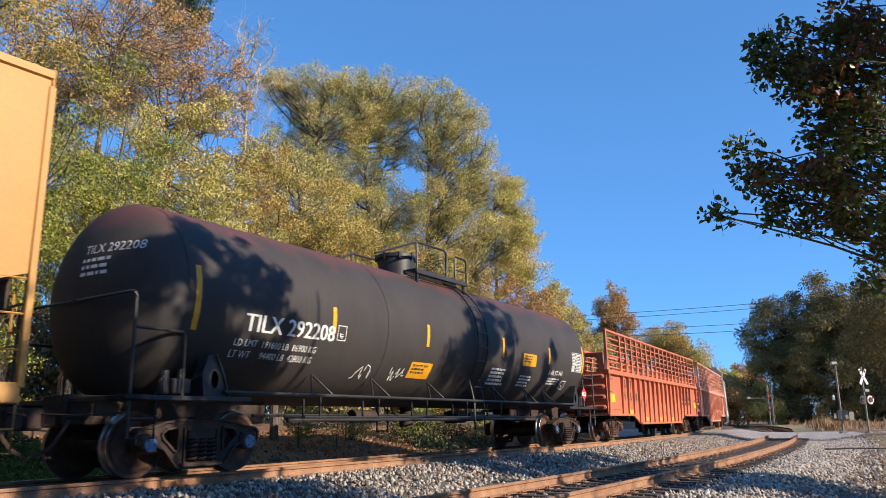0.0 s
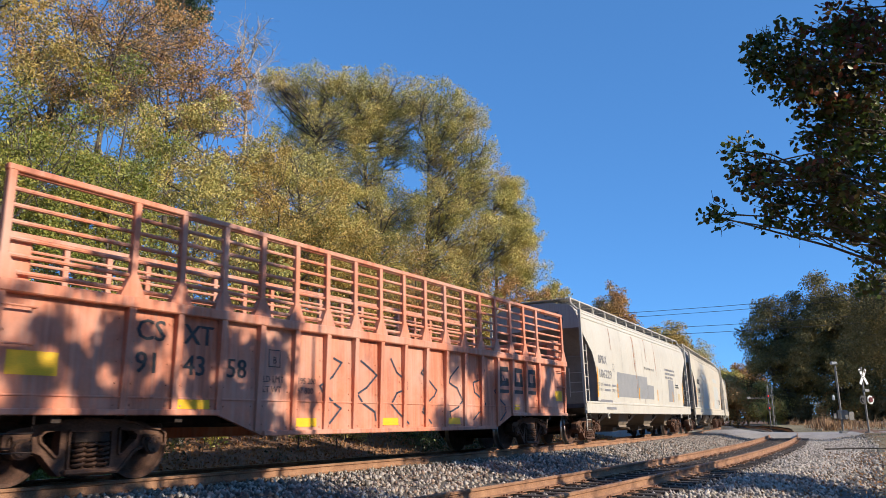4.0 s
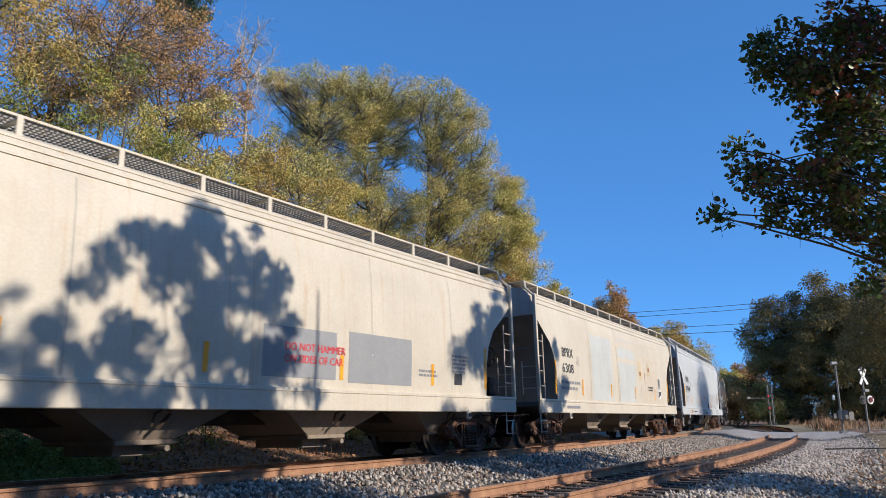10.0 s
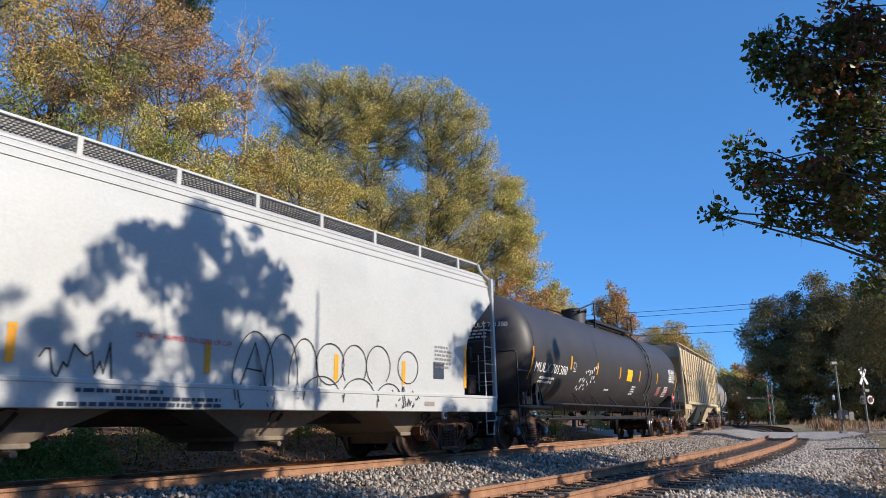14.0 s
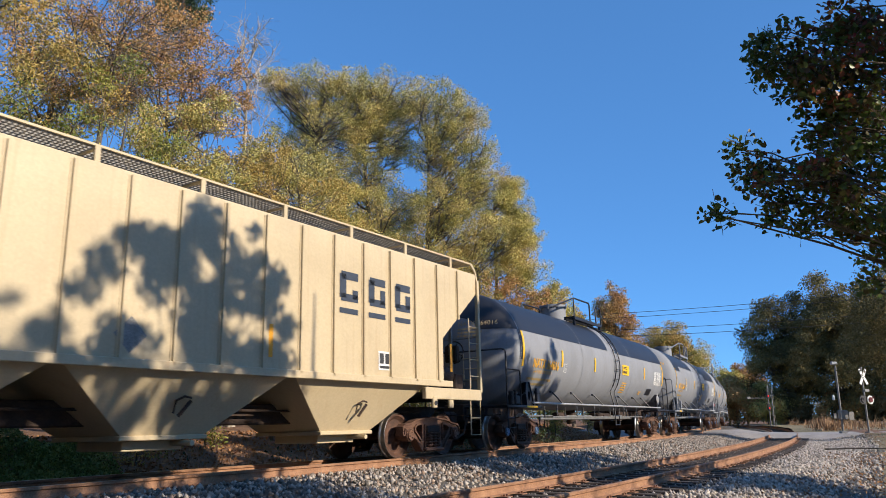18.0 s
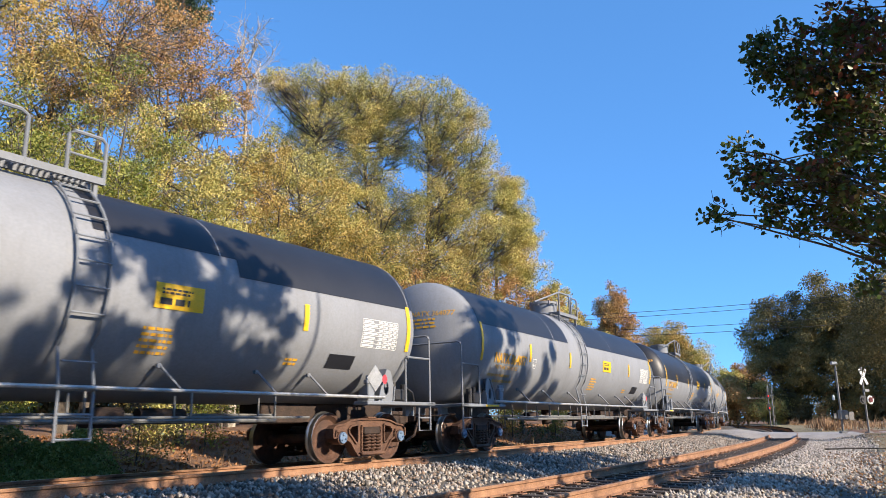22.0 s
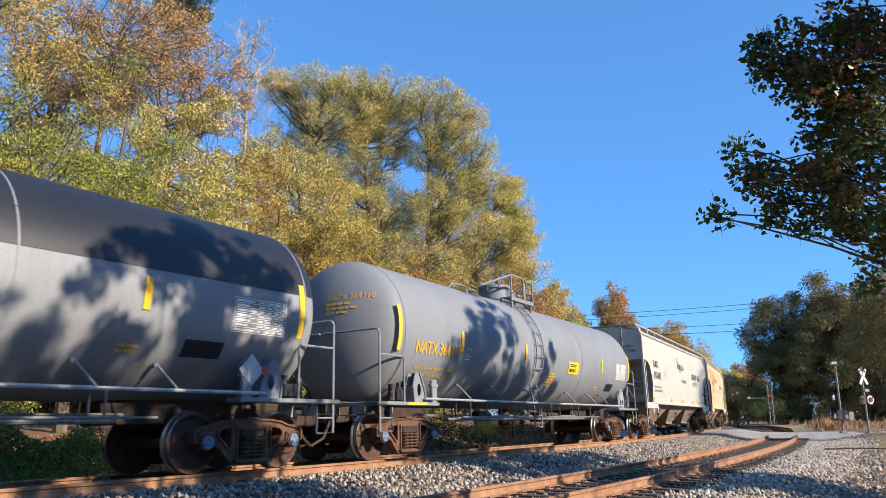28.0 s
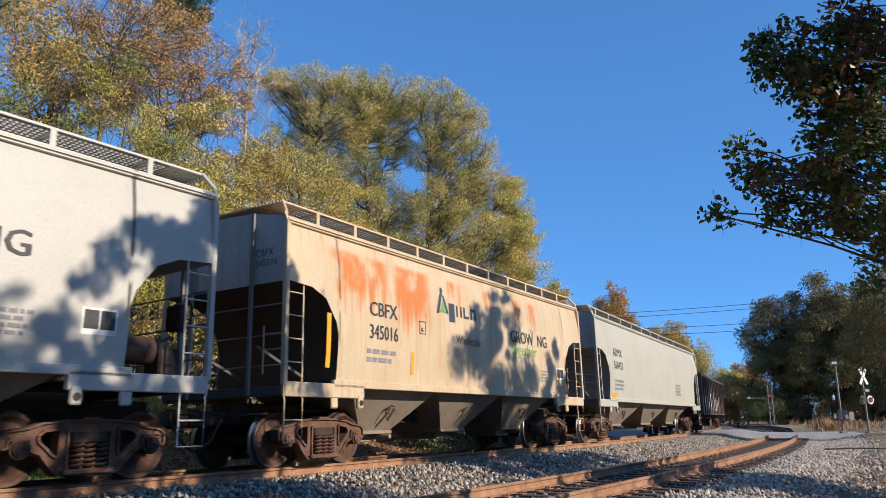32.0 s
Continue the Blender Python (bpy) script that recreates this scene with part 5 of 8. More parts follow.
# two orange gondolas with slatted extensions
for i, skin, no in ((2, "orange", ("91", "45", "40")), (3, "orange_pale", ("91", "43", "58"))):
    car, half, hb, bc = gondola("faded orange gondola wagon with high slatted side extensions" if i == 2 else "sun-bleached orange gondola wagon with slatted sides and old spray paint", length(i), skin)
    on_train(i, car, bc)
    dx = (2 * hb - 3.64) / 16
    x0 = -hb + 1.82

    for k, q in enumerate(("CS", "XT", "")):
        if q:
            words_on(car, q, x0 + k * dx + 0.12, 1.84, 0.28, "ink", half, "reporting_mark", 1.0, bold=0.02)
        words_on(car, no[k], x0 + k * dx + 0.13, 1.40, 0.28, "ink", half, squeeze=1.0, bold=0.02)
    for wd, k, z in (("LD LMT", 3, 1.36), ("LT WT", 3, 1.20), ("195 200", 4, 1.36), ("67 800", 4, 1.20)):
        words_on(car, wd, x0 + k * dx + 0.10, z, 0.10, "ink", half, "load_lettering", 0.95)
    outline_box(car, x0 + 3 * dx + 0.22, 1.60, 0.26, 0.28, 0.014, "ink", half, inner=False)
    words_on(car, "B", x0 + 3 * dx + 0.31, 1.66, 0.11, "ink", half, "clearance_mark")
    for k in range(3):
        sh = Shape()
        xx = x0 + (k + 13) * dx + dx / 2 - 0.26
        for a in ((xx, xx + 0.17, 1.60, 2.02), (xx + 0.04, xx + 0.52, 1.92, 2.04), (xx + 0.04, xx + 0.52, 1.57, 1.69), (xx + 0.38, xx + 0.52, 1.62, 1.76 if k == 0 else 1.9), (xx, xx + 0.52, 1.39, 1.48)):
            patch(sh, *a, lambda z: 1.46, 0.008, 1)
        part("emblem", sh, M["ink"], car, smooth=0)
    for k, (x, z, w) in enumerate(((-hb + 0.3, 1.3, 0.62), (x0 + dx + 0.06, 0.93, 0.58), (x0 + 4 * dx + 0.08, 0.66, 0.5), (x0 + 7 * dx + 0.1, 0.66, 0.5), (x0 + 10 * dx + 0.1, 0.66, 0.5), (4.7, 0.98, 0.4), (hb - 0.7, 1.25, 0.45))):
        strip(car, x, z, z + (0.28 if k in (0, 6) else 0.14), w, half, "lemon", "reflector_panel", 0.008)
    if i == 3:
        rnd = random.Random(8)
        for q in range(7):
            x = -2.2 + q * 1.05
            scribble(car, [(x + 0.3 * math.sin(1.3 * t + q), 0.75 + 0.16 * t + rnd.uniform(-0.06, 0.06)) for t in range(8)], 0.02, "navy_ink", half)

# cream centre-flow hoppers
for i, no, skin, gp in ((4, "106229", "pale", (-4.4, -1.55, 1.5, 2.35)), (5, "5530", "cream", None), (6, "206641", "cream", None), (7, "6308", "cream", None)):
    car, half, hb, bc = flow_hopper({4: "off-white covered hopper wagon with grey repainted patches", 5: "cream covered hopper wagon with rusty streaks along the side",
                                     6: "cream covered hopper wagon with a grey repaint patch", 7: "cream covered hopper wagon stained brown below the roof"}[i], length(i), skin)
    on_train(i, car, bc)
    xl = -6.5 if i == 4 else -6.12
    words_on(car, "BPRX", xl, 2.54, 0.27, "grey_ink" if i == 4 else "ink", half, bold=0.015)
    words_on(car, no, xl - 0.03, 2.08, 0.27, "grey_ink" if i in (4, 6) else "ink", half, squeeze=1.25, bold=0.015)
    if i == 4:
        for k, wd in enumerate(("LD LMT", "LT WT")):
            words_on(car, wd, xl - 0.16, 1.80 - 0.17 * k, 0.11, "grey_ink", half, "load_lettering", 1.1)
            words_on(car, "KG", xl + 1.95, 1.80 - 0.17 * k, 0.11, "grey_ink", half, "load_lettering", 1.1)
            for x, w in ((0.58, 0.42), (1.05, 0.16)) if k else ((0.52, 0.48), (1.05, 0.16), (1.42, 0.40)):
                strip(car, xl + x, 1.82 - 0.17 * k, 1.89 - 0.17 * k, w, half, "grey_ink", "load_figure")
        words_on(car, "29200", xl + 1.42, 1.63, 0.11, "grey_ink", half, "load_lettering", 1.0)
        strip(car, xl - 0.1, 1.28, 1.36, 1.3, lambda z: half(z) + 0.05, "grey_ink", "maker_mark", 0.02)
    else:
        lines_on(car, xl - 0.13, 1.76, 2, 1.8, 0.085, "grey_ink", half, 20 + i, gap=2.0)
    for x, z0, z1 in ((-6.72, 1.44, 2.4), (-4.45, 1.46, 1.94), (-1.5, 1.46, 1.9), (1.5, 1.46, 1.9), (4.4, 1.46, 1.9), (6.62, 1.44, 2.4)):
        strip(car, x, z0, z1, 0.10, half)
    plate_mark(car, -4.9, 2.35, "grey_ink", half, 0.22)
    end_words(car, -hb, ("BPRX", no), -0.35, 3.98, 0.15, "ink")
    if i == 6:
        strip(car, -0.35, 1.45, 2.28, 1.75, half, "grey_patch", "repaint_patch", 0.005)
        strip(car, 1.74, 1.42, 2.34, 1.95, half, "grey_patch", "repaint_patch", 0.005)
        words_on(car, "DO NOT HAMMER", 0.12, 1.90, 0.13, "red_ink", half, "notice", 0.95, eps=0.010, bold=0.008)
        words_on(car, "ON SIDES OF CAR", 0.12, 1.70, 0.13, "red_ink", half, "notice", 0.95, eps=0.010, bold=0.008)
        lines_on(car, 3.95, 1.72, 2, 0.75, 0.05, "grey_ink", half, 141)
    elif i == 7:
        for k, (x, z0, z1, w) in enumerate(((2.15, 2.2, 2.92, 0.45), (3.46, 2.42, 2.92, 0.36))):
            strip(car, x, z0, z1, w, half, "tan", "repaint_patch", 0.005)
            scribble(car, [(x + w * (0.25 + 0.06 * j), z0 + 0.17 + 0.13 * (j % 2)) for j in range(8)], 0.018, "rust_mark", half, "rust_scrawl")
        scribble(car, [(3.02, 2.48), (3.0, 2.3), (2.98, 2.05)], 0.022, "rust_mark", half, "rust_run")
        lines_on(car, 3.45, 1.92, 2, 0.85, 0.06, "ink", half, 142)
        strip(car, 5.04, 1.95, 2.36, 0.34, half, "grey_patch", "repaint_patch", 0.005)
        lines_on(car, 5.08, 2.26, 3, 0.26, 0.05, "ink", half, 143)
        strip(car, 5.02, 1.55, 1.88, 0.46, half, "white_ink", "notice_panel", 0.006)
        strip(car, 5.06, 1.60, 1.84, 0.17, half, "ink", "notice_square", 0.010)
        strip(car, 5.27, 1.66, 1.84, 0.17, half, "ink", "notice_square", 0.010)
    elif i == 5:
        strip(car, 5.22, 1.58, 1.92, 0.52, half, "white_ink", "notice_panel", 0.006)
        strip(car, 5.25, 1.68, 1.90, 0.22, half, "ink", "notice_square", 0.010)
        strip(car, 5.49, 1.68, 1.90, 0.22, half, "ink", "notice_square", 0.010)
        strip(car, 5.25, 1.60, 1.66, 0.46, half, "ink", "notice_square", 0.010)
        lines_on(car, 4.6, 1.86, 2, 0.45, 0.05, "grey_ink", half, 144)
        sh = Shape()
        side_shape(lambda z: 1.57)(sh, [(6.3 + 0.09 * math.cos(t), 1.12 + 0.09 * math.sin(t)) for t in [2 * math.pi * j / 16 for j in range(16)]], [tuple(range(16))], 0.022)
        part("round_sticker", sh, M["teal_ink"], car, smooth=0)
    elif i == 4:
        lines_on(car, 3.2, 2.80, 3, 2.0, 0.09, "grey_ink", half, 145, gap=1.9)
        for x, low, r in ((-1.86, 2.5, 0.022), (-1.72, 1.7, 0.010), (0.02, 3.0, 0.016), (1.52, 2.5, 0.016), (-4.9, 3.1, 0.014)):
            scribble(car, [(x + 0.02 * math.sin(7 * q), 3.95 + (low - 3.95) * q / 9) for q in range(10)], r, "rust_mark", half, "rust_run")
        strip(car, 3.68, 1.46, 2.42, 1.05, half, "grey_patch", "repaint_patch", 0.005)
        strip(car, 5.55, 1.56, 1.86, 0.46, half, "tan", "notice_panel", 0.006)
        lines_on(car, 5.05, 2.2, 2, 0.9, 0.06, "ink", half, 146)
    if gp:
        strip(car, gp[0], gp[2], gp[3], gp[1] - gp[0], half, "grey_patch", "repaint_patch", 0.005)
        strip(car, gp[1] + 0.02, gp[2], gp[3], 1.4, half, "grey_patch", "repaint_patch", 0.005)
        strip(car, gp[1] + 1.44, gp[2], gp[3] - 0.3, 1.0, half, "grey_patch", "repaint_patch", 0.005)
    if i == 4:
        words_on(car, "DO NOT HAMMER ON CAR", -0.5, 2.65, 0.09, "ink", half, "notice")
    if i == 6:
        lines_on(car, 5.2, 2.1, 5, 0.7, 0.05, "grey_ink", half, 40 + i)
        strip(car, 5.3, 1.5, 1.75, 0.32, half, "ink", "notice_panel")
    sh = Shape()
    patch(sh, -6.0, -4.9, 1.05, 1.13, lambda z: 1.57, 0.02, 1)
    part("sill_lettering", sh, M["grey_ink"], car, smooth=0)
    # panels repainted in slightly different shades
    if i in (5, 7):
        rp = random.Random(30 + i)
        for x in (-3.56, -0.56, 2.44):
            strip(car, x + rp.uniform(0, 0.2), 1.34, rp.uniform(3.4, 3.85), rp.uniform(1.6, 2.6), half, rp.choice(("panel_cool", "panel_warm")), "repainted_panel", 0.003)
    # vertical weld seams with rust trails
    for x in (-3.6, -0.6, 2.4, 5.2):
        sh = Shape()
        patch(sh, x, x + 0.022, 1.32, 3.85, half, 0.004, 8)
        part("panel_seam", sh, M["seam_rust"] if i in (5, 7) else M["seam_grey"], car, smooth=0)

# newer white one
car, half, hb, bc = flow_hopper("clean white covered hopper wagon with spray-painted loops low on its side", length(8), "whitish", cap="iron_brown")
on_train(8, car, bc)
for z, wd in ((2.50, "WFRX"), (2.04, "877963")):
    strip(car, -7.1 if "7" in wd else -7.0, z - 0.06, z + 0.34, 1.15, half, "stencil_patch", "stencil_patch", 0.004)
    words_on(car, wd, -7.05 if "7" in wd else -6.95, z, 0.27, "ink", half, bold=0.012, squeeze=0.97)
end_words(car, -hb, ("WFRX", "877963"), -0.55, 4.05, 0.13, "ink")
words_on(car, "LD LMT  220200", -7.1, 1.74, 0.10, "grey_ink", half, "load_lettering", 0.9)
words_on(car, "LT WT   65800", -7.1, 1.55, 0.10, "grey_ink", half, "load_lettering", 0.9)
plate_mark(car, -5.5, 2.3, "grey_ink", half)
for x, z0, z1 in ((-7.62, 1.44, 2.4), (-5.56, 1.44, 1.9), (-2.4, 1.44, 1.9), (0.4, 1.44, 1.9), (3.2, 1.44, 1.9), (5.2, 1.44, 1.9), (7.5, 1.44, 2.4)):
    strip(car, x, z0, z1, 0.11, half)
sh = Shape()
side_shape(half)(sh, [(-5.72 + 0.11 * math.cos(t), 2.2 + 0.11 * math.sin(t)) for t in [2 * math.pi * j / 16 for j in range(16)]], [tuple(range(16))], 0.008)
part("round_sticker", sh, M["teal_ink"], car, smooth=0)
sh = Shape()
patch(sh, -5.05, -4.76, 1.04, 1.13, lambda z: 1.57, 0.02, 1)
patch(sh, -4.7, -4.32, 1.05, 1.12, lambda z: 1.57, 0.02, 1)
patch(sh, -4.28, -3.98, 1.05, 1.12, lambda z: 1.57, 0.02, 1)
part("sill_lettering", sh, M["navy_ink"], car, smooth=0)
strip(car, 6.3, 1.6, 1.95, 0.4, half, "navy_ink", "notice_panel")
strip(car, -6.02, 1.02, 1.17, 0.46, lambda z: 1.57, "block_ink", "sill_label", 0.02)
outline_box(car, -5.5, 1.02, 0.2, 0.15, 0.02, "block_ink", lambda z: 1.58)
strip(car, -5.27, 1.02, 1.15, 0.1, lambda z: 1.57, "lemon", "sill_label", 0.02)
sh = Shape()
side_shape(lambda z: 1.57)(sh, [(-6.55, 0.98), (-6.2, 0.98), (-6.36, 1.24)], [(0, 1, 2)], 0.022)
part("sill_label", sh, M["cone_ink"], car, smooth=0)
over = lambda z: 1.585 if z < 1.24 else half(z)
for k, (x, z, rx, rz, t0, t1) in enumerate(((1.35, 1.35, 0.42, 0.78, -0.5, 3.5), (1.95, 1.40, 0.36, 0.74, -0.4, 3.4), (2.45, 1.45, 0.34, 0.66, -0.3, 3.3), (3.1, 1.72, 0.36, 0.36, 0, 6.3),
                                            (3.75, 1.72, 0.34, 0.38, -0.6, 3.9), (4.45, 1.76, 0.36, 0.38, -0.8, 4.2), (5.4, 1.78, 0.34, 0.32, -0.9, 5.6),
                                            (2.9, 1.08, 0.5, 0.42, 0.1, 3.1), (3.9, 1.06, 0.5, 0.44, 0.1, 3.1), (4.8, 1.02, 0.45, 0.42, 0.0, 3.2))):
    scribble(car, [(x + rx * math.cos(t), z + rz * math.sin(t)) for t in [t0 + (t1 - t0) * j / 20 for j in range(21)]], 0.011, "ink", over)
for pts in (((1.1, 1.3), (1.35, 1.95), (1.6, 1.25)), ((1.2, 1.55), (1.5, 1.52)), ((1.0, 1.2), (1.06, 0.96), (1.5, 1.3), (1.62, 0.98))):
    scribble(car, list(pts), 0.012, "ink", over)
rnd = random.Random(12)
scribble(car, [(-2.0 + 0.06 * k, 1.5 + rnd.uniform(-0.22, 0.3)) for k in range(17)], 0.012, "ink", half)
for q in range(3):
    scribble(car, [(4.9 + 0.25 * q + 0.04 * k, 1.15 + rnd.uniform(-0.17, 0.25)) for k in range(9)], 0.012, "ink", over)
lines_on(car, -1.55, 1.12, 1, 1.5, 0.05, "navy_ink", lambda z: 1.59, 63)
lines_on(car, -1.0, 1.03, 1, 2.0, 0.05, "navy_ink", lambda z: 1.59, 64)
lines_on(car, -1.75, 0.95, 1, 3.0, 0.05, "navy_ink", lambda z: 1.59, 65)
words_on(car, "DO NOT HAMMER ON SIDES OF CAR", -0.75, 1.86, 0.075, "red_ink", half, "notice", 0.9)
strip(car, -3.1, 1.02, 1.16, 0.5, lambda z: 1.57, "block_ink", "sill_label", 0.02)
strip(car, 5.9, 1.03, 1.12, 0.35, lambda z: 1.57, "block_ink", "sill_label", 0.02)
lines_on(car, 6.35, 2.25, 6, 0.7, 0.05, "grey_ink", half, 66)

# long dark tank
car, half, hb, bc = tank_car("long dark grey pressure tank wagon with amber strips", length(9), 1.60, 2.66, "tank_black", dome=-0.4, ladder_x=3.3)
on_train(9, car, bc)
head_words(car, hb, 1.60, 2.66, "MULX 701380", -0.05, 3.2, 0.12, "white_ink", seed=9)
words_on(car, "MULX 701380", -8.15, 2.02, 0.25, "white_ink", half, squeeze=1.15, bold=0.01)
lines_on(car, -7.6, 1.85, 2, 1.4, 0.06, "white_ink", half, 71)
plate_mark(car, -5.2, 2.15, "white_ink", half)
for x, z0, z1 in ((-8.42, 1.8, 2.66), (-5.46, 2.2, 2.6), (-2.98, 2.15, 2.55), (-0.4, 2.15, 2.55), (2.2, 2.15, 2.55), (4.9, 2.15, 2.6), (8.35, 1.85, 2.75)):
    strip(car, x, z0, z1, 0.11, half)
strip(car, 0.55, 2.1, 2.52, 0.66, half, "lemon", "warning_panel")
table_on(car, 6.95, 2.3, 1.1, 0.55, half, 6, seed=5)
strip(car, 6.42, 1.84, 2.08, 0.58, half, "white_ink", "warning_sticker", 0.006)
words_on(car, "LIQUEFIED", 6.50, 1.975, 0.08, "red_ink", half, "warning_lettering", 0.95, eps=0.011, bold=0.005)
words_on(car, "PETROLEUM GAS", 6.44, 1.86, 0.08, "red_ink", half, "warning_lettering", 0.77, eps=0.011, bold=0.005)
strip(car, 6.40, 1.68, 1.81, 0.58, half, "white_ink", "warning_sticker", 0.006)
words_on(car, "NON-ODORIZED", 6.43, 1.71, 0.08, "red_ink", half, "warning_lettering", 0.79, eps=0.011, bold=0.005)
strip(car, 5.30, 1.70, 2.05, 0.5, half, "block_ink", "faded_sticker", 0.006)
lines_on(car, 5.35, 1.96, 4, 0.42, 0.05, "red_ink", lambda z: half(z) + 0.004, 84)
lines_on(car, -1.6, 1.7, 1, 0.6, 0.06, "white_ink", half, 82)
lines_on(car, 1.5, 1.9, 4, 0.6, 0.05, "white_ink", half, 83)
sh = Shape()
side_shape(lambda z: 1.5)(sh, [(7.75, 1.42), (7.98, 1.65), (7.75, 1.88), (7.52, 1.65)], [(0, 1, 2, 3)], 0.02)
pl = part("hazard_placard", sh, M["red_ink"], car, "red diamond placard", smooth=0)
words_on(car, "1075", 7.60, 1.60, 0.12, "white_ink", lambda z: 1.5, "placard_number", eps=0.026)
rnd = random.Random(15)
for q in range(4):
    scribble(car, [(-4.4 + 0.36 * q + 0.09 * k, 1.62 + 0.12 * q + (0.42 if k % 2 else 0.0) + rnd.uniform(-0.08, 0.08)) for k in range(6)], 0.032, "white_ink", half)

# tan ribbed hopper
car, half, hb, bc = rib_hopper("tan covered hopper wagon with ribbed flat sides and three bays", length(10), "tan")
on_train(10, car, bc)
rx = (2 * hb - 1.76) / 17
for k, wd in enumerate(("26", "02", "77")):
    words_on(car, wd, -hb + 0.88 + (k + 1) * rx + 0.16, 2.36, 0.29, "ink", half, bold=0.015)
for k, wd in enumerate(("CS", "XT")):
    words_on(car, wd, -hb + 0.88 + (k + 1) * rx + 0.15, 2.86, 0.29, "ink", half, "reporting_mark", bold=0.015)
for k in range(3):
    sh = Shape()
    x = -hb + 0.88 + (k + 12) * rx + 0.16
    for a in ((x, x + 0.18, 2.97, 3.42), (x + 0.04, x + 0.52, 3.32, 3.47), (x + 0.04, x + 0.52, 2.91, 3.05), (x + 0.36, x + 0.52, 2.97, 3.14 if k == 0 else 3.25), (x, x + 0.52, 2.68, 2.78)):
        patch(sh, *a, half, 0.008, 1)
    part("emblem", sh, M["navy_ink"], car, smooth=0)
for x, z0, z1, w in ((-6.62, 1.7, 2.6, 0.09), (-3.35, 1.72, 2.2, 0.09), (1.38, 1.76, 2.3, 0.09), (3.72, 1.72, 2.2, 0.09), (6.75, 1.78, 2.4, 0.09)):
    strip(car, x, z0, z1, w, half)
lines_on(car, -5.9, 1.98, 2, 1.3, 0.08, "grey_ink", half, 91)
plate_mark(car, -3.2, 2.45, "grey_ink", half)
strip(car, 4.22, 1.70, 2.06, 0.36, half, "white_ink", "notice_panel")
for x in (4.25, 4.42):
    strip(car, x, 1.82, 2.02, 0.13, half, "ink", "notice_square", 0.010)
strip(car, 4.25, 1.73, 1.78, 0.30, half, "ink", "notice_square", 0.010)
sh = Shape()
side_shape(half)(sh, [(-1.1, 1.65), (-0.85, 1.9), (-1.1, 2.15), (-1.35, 1.9)], [(0, 1, 2, 3)], 0.008)
part("placard_holder", sh, M["grating"], car, smooth=0)

# grey tanks with amber lettering
M["worn_gold"] = mat("worn_amber_lettering", [(0.20, 0.17, 0.12), (0.36, 0.25, 0.08), (0.50, 0.29, 0.04)], 0.6, 0, 9, 60, 0.0, 0.5, fine=0.2)
HB = 8.1
TANKS = (
    (11, "364016", "tank_grey", ((-HB, 0.1, 3.06), (1.0, HB, 3.02)), 0.57, -1.1),
    (12, "364054", "tank_grey", ((-HB + 0.7, -5.9, 2.95), (-5.9, -1.5, 3.2), (0.6, 3.0, 3.25), (3.0, HB - 0.3, 2.95)), 0.32, -1.15),
    (13, "364077", "tank_grey", ((-HB + 0.6, -1.55, 3.0), (0.0, HB - 0.2, 3.03)), -0.62, 0.3),
    (14, "364084", "tank_grey", ((-HB, HB, 2.45),), -0.9, -0.1),
    (15, "364032", "tank_grey", ((-HB + 0.5, -1.0, 2.95), (0.8, HB - 0.2, 2.82)), 0.57, -1.1),
    (16, "364110", "tank_grey_deep", (), -0.98, -0.26),
)
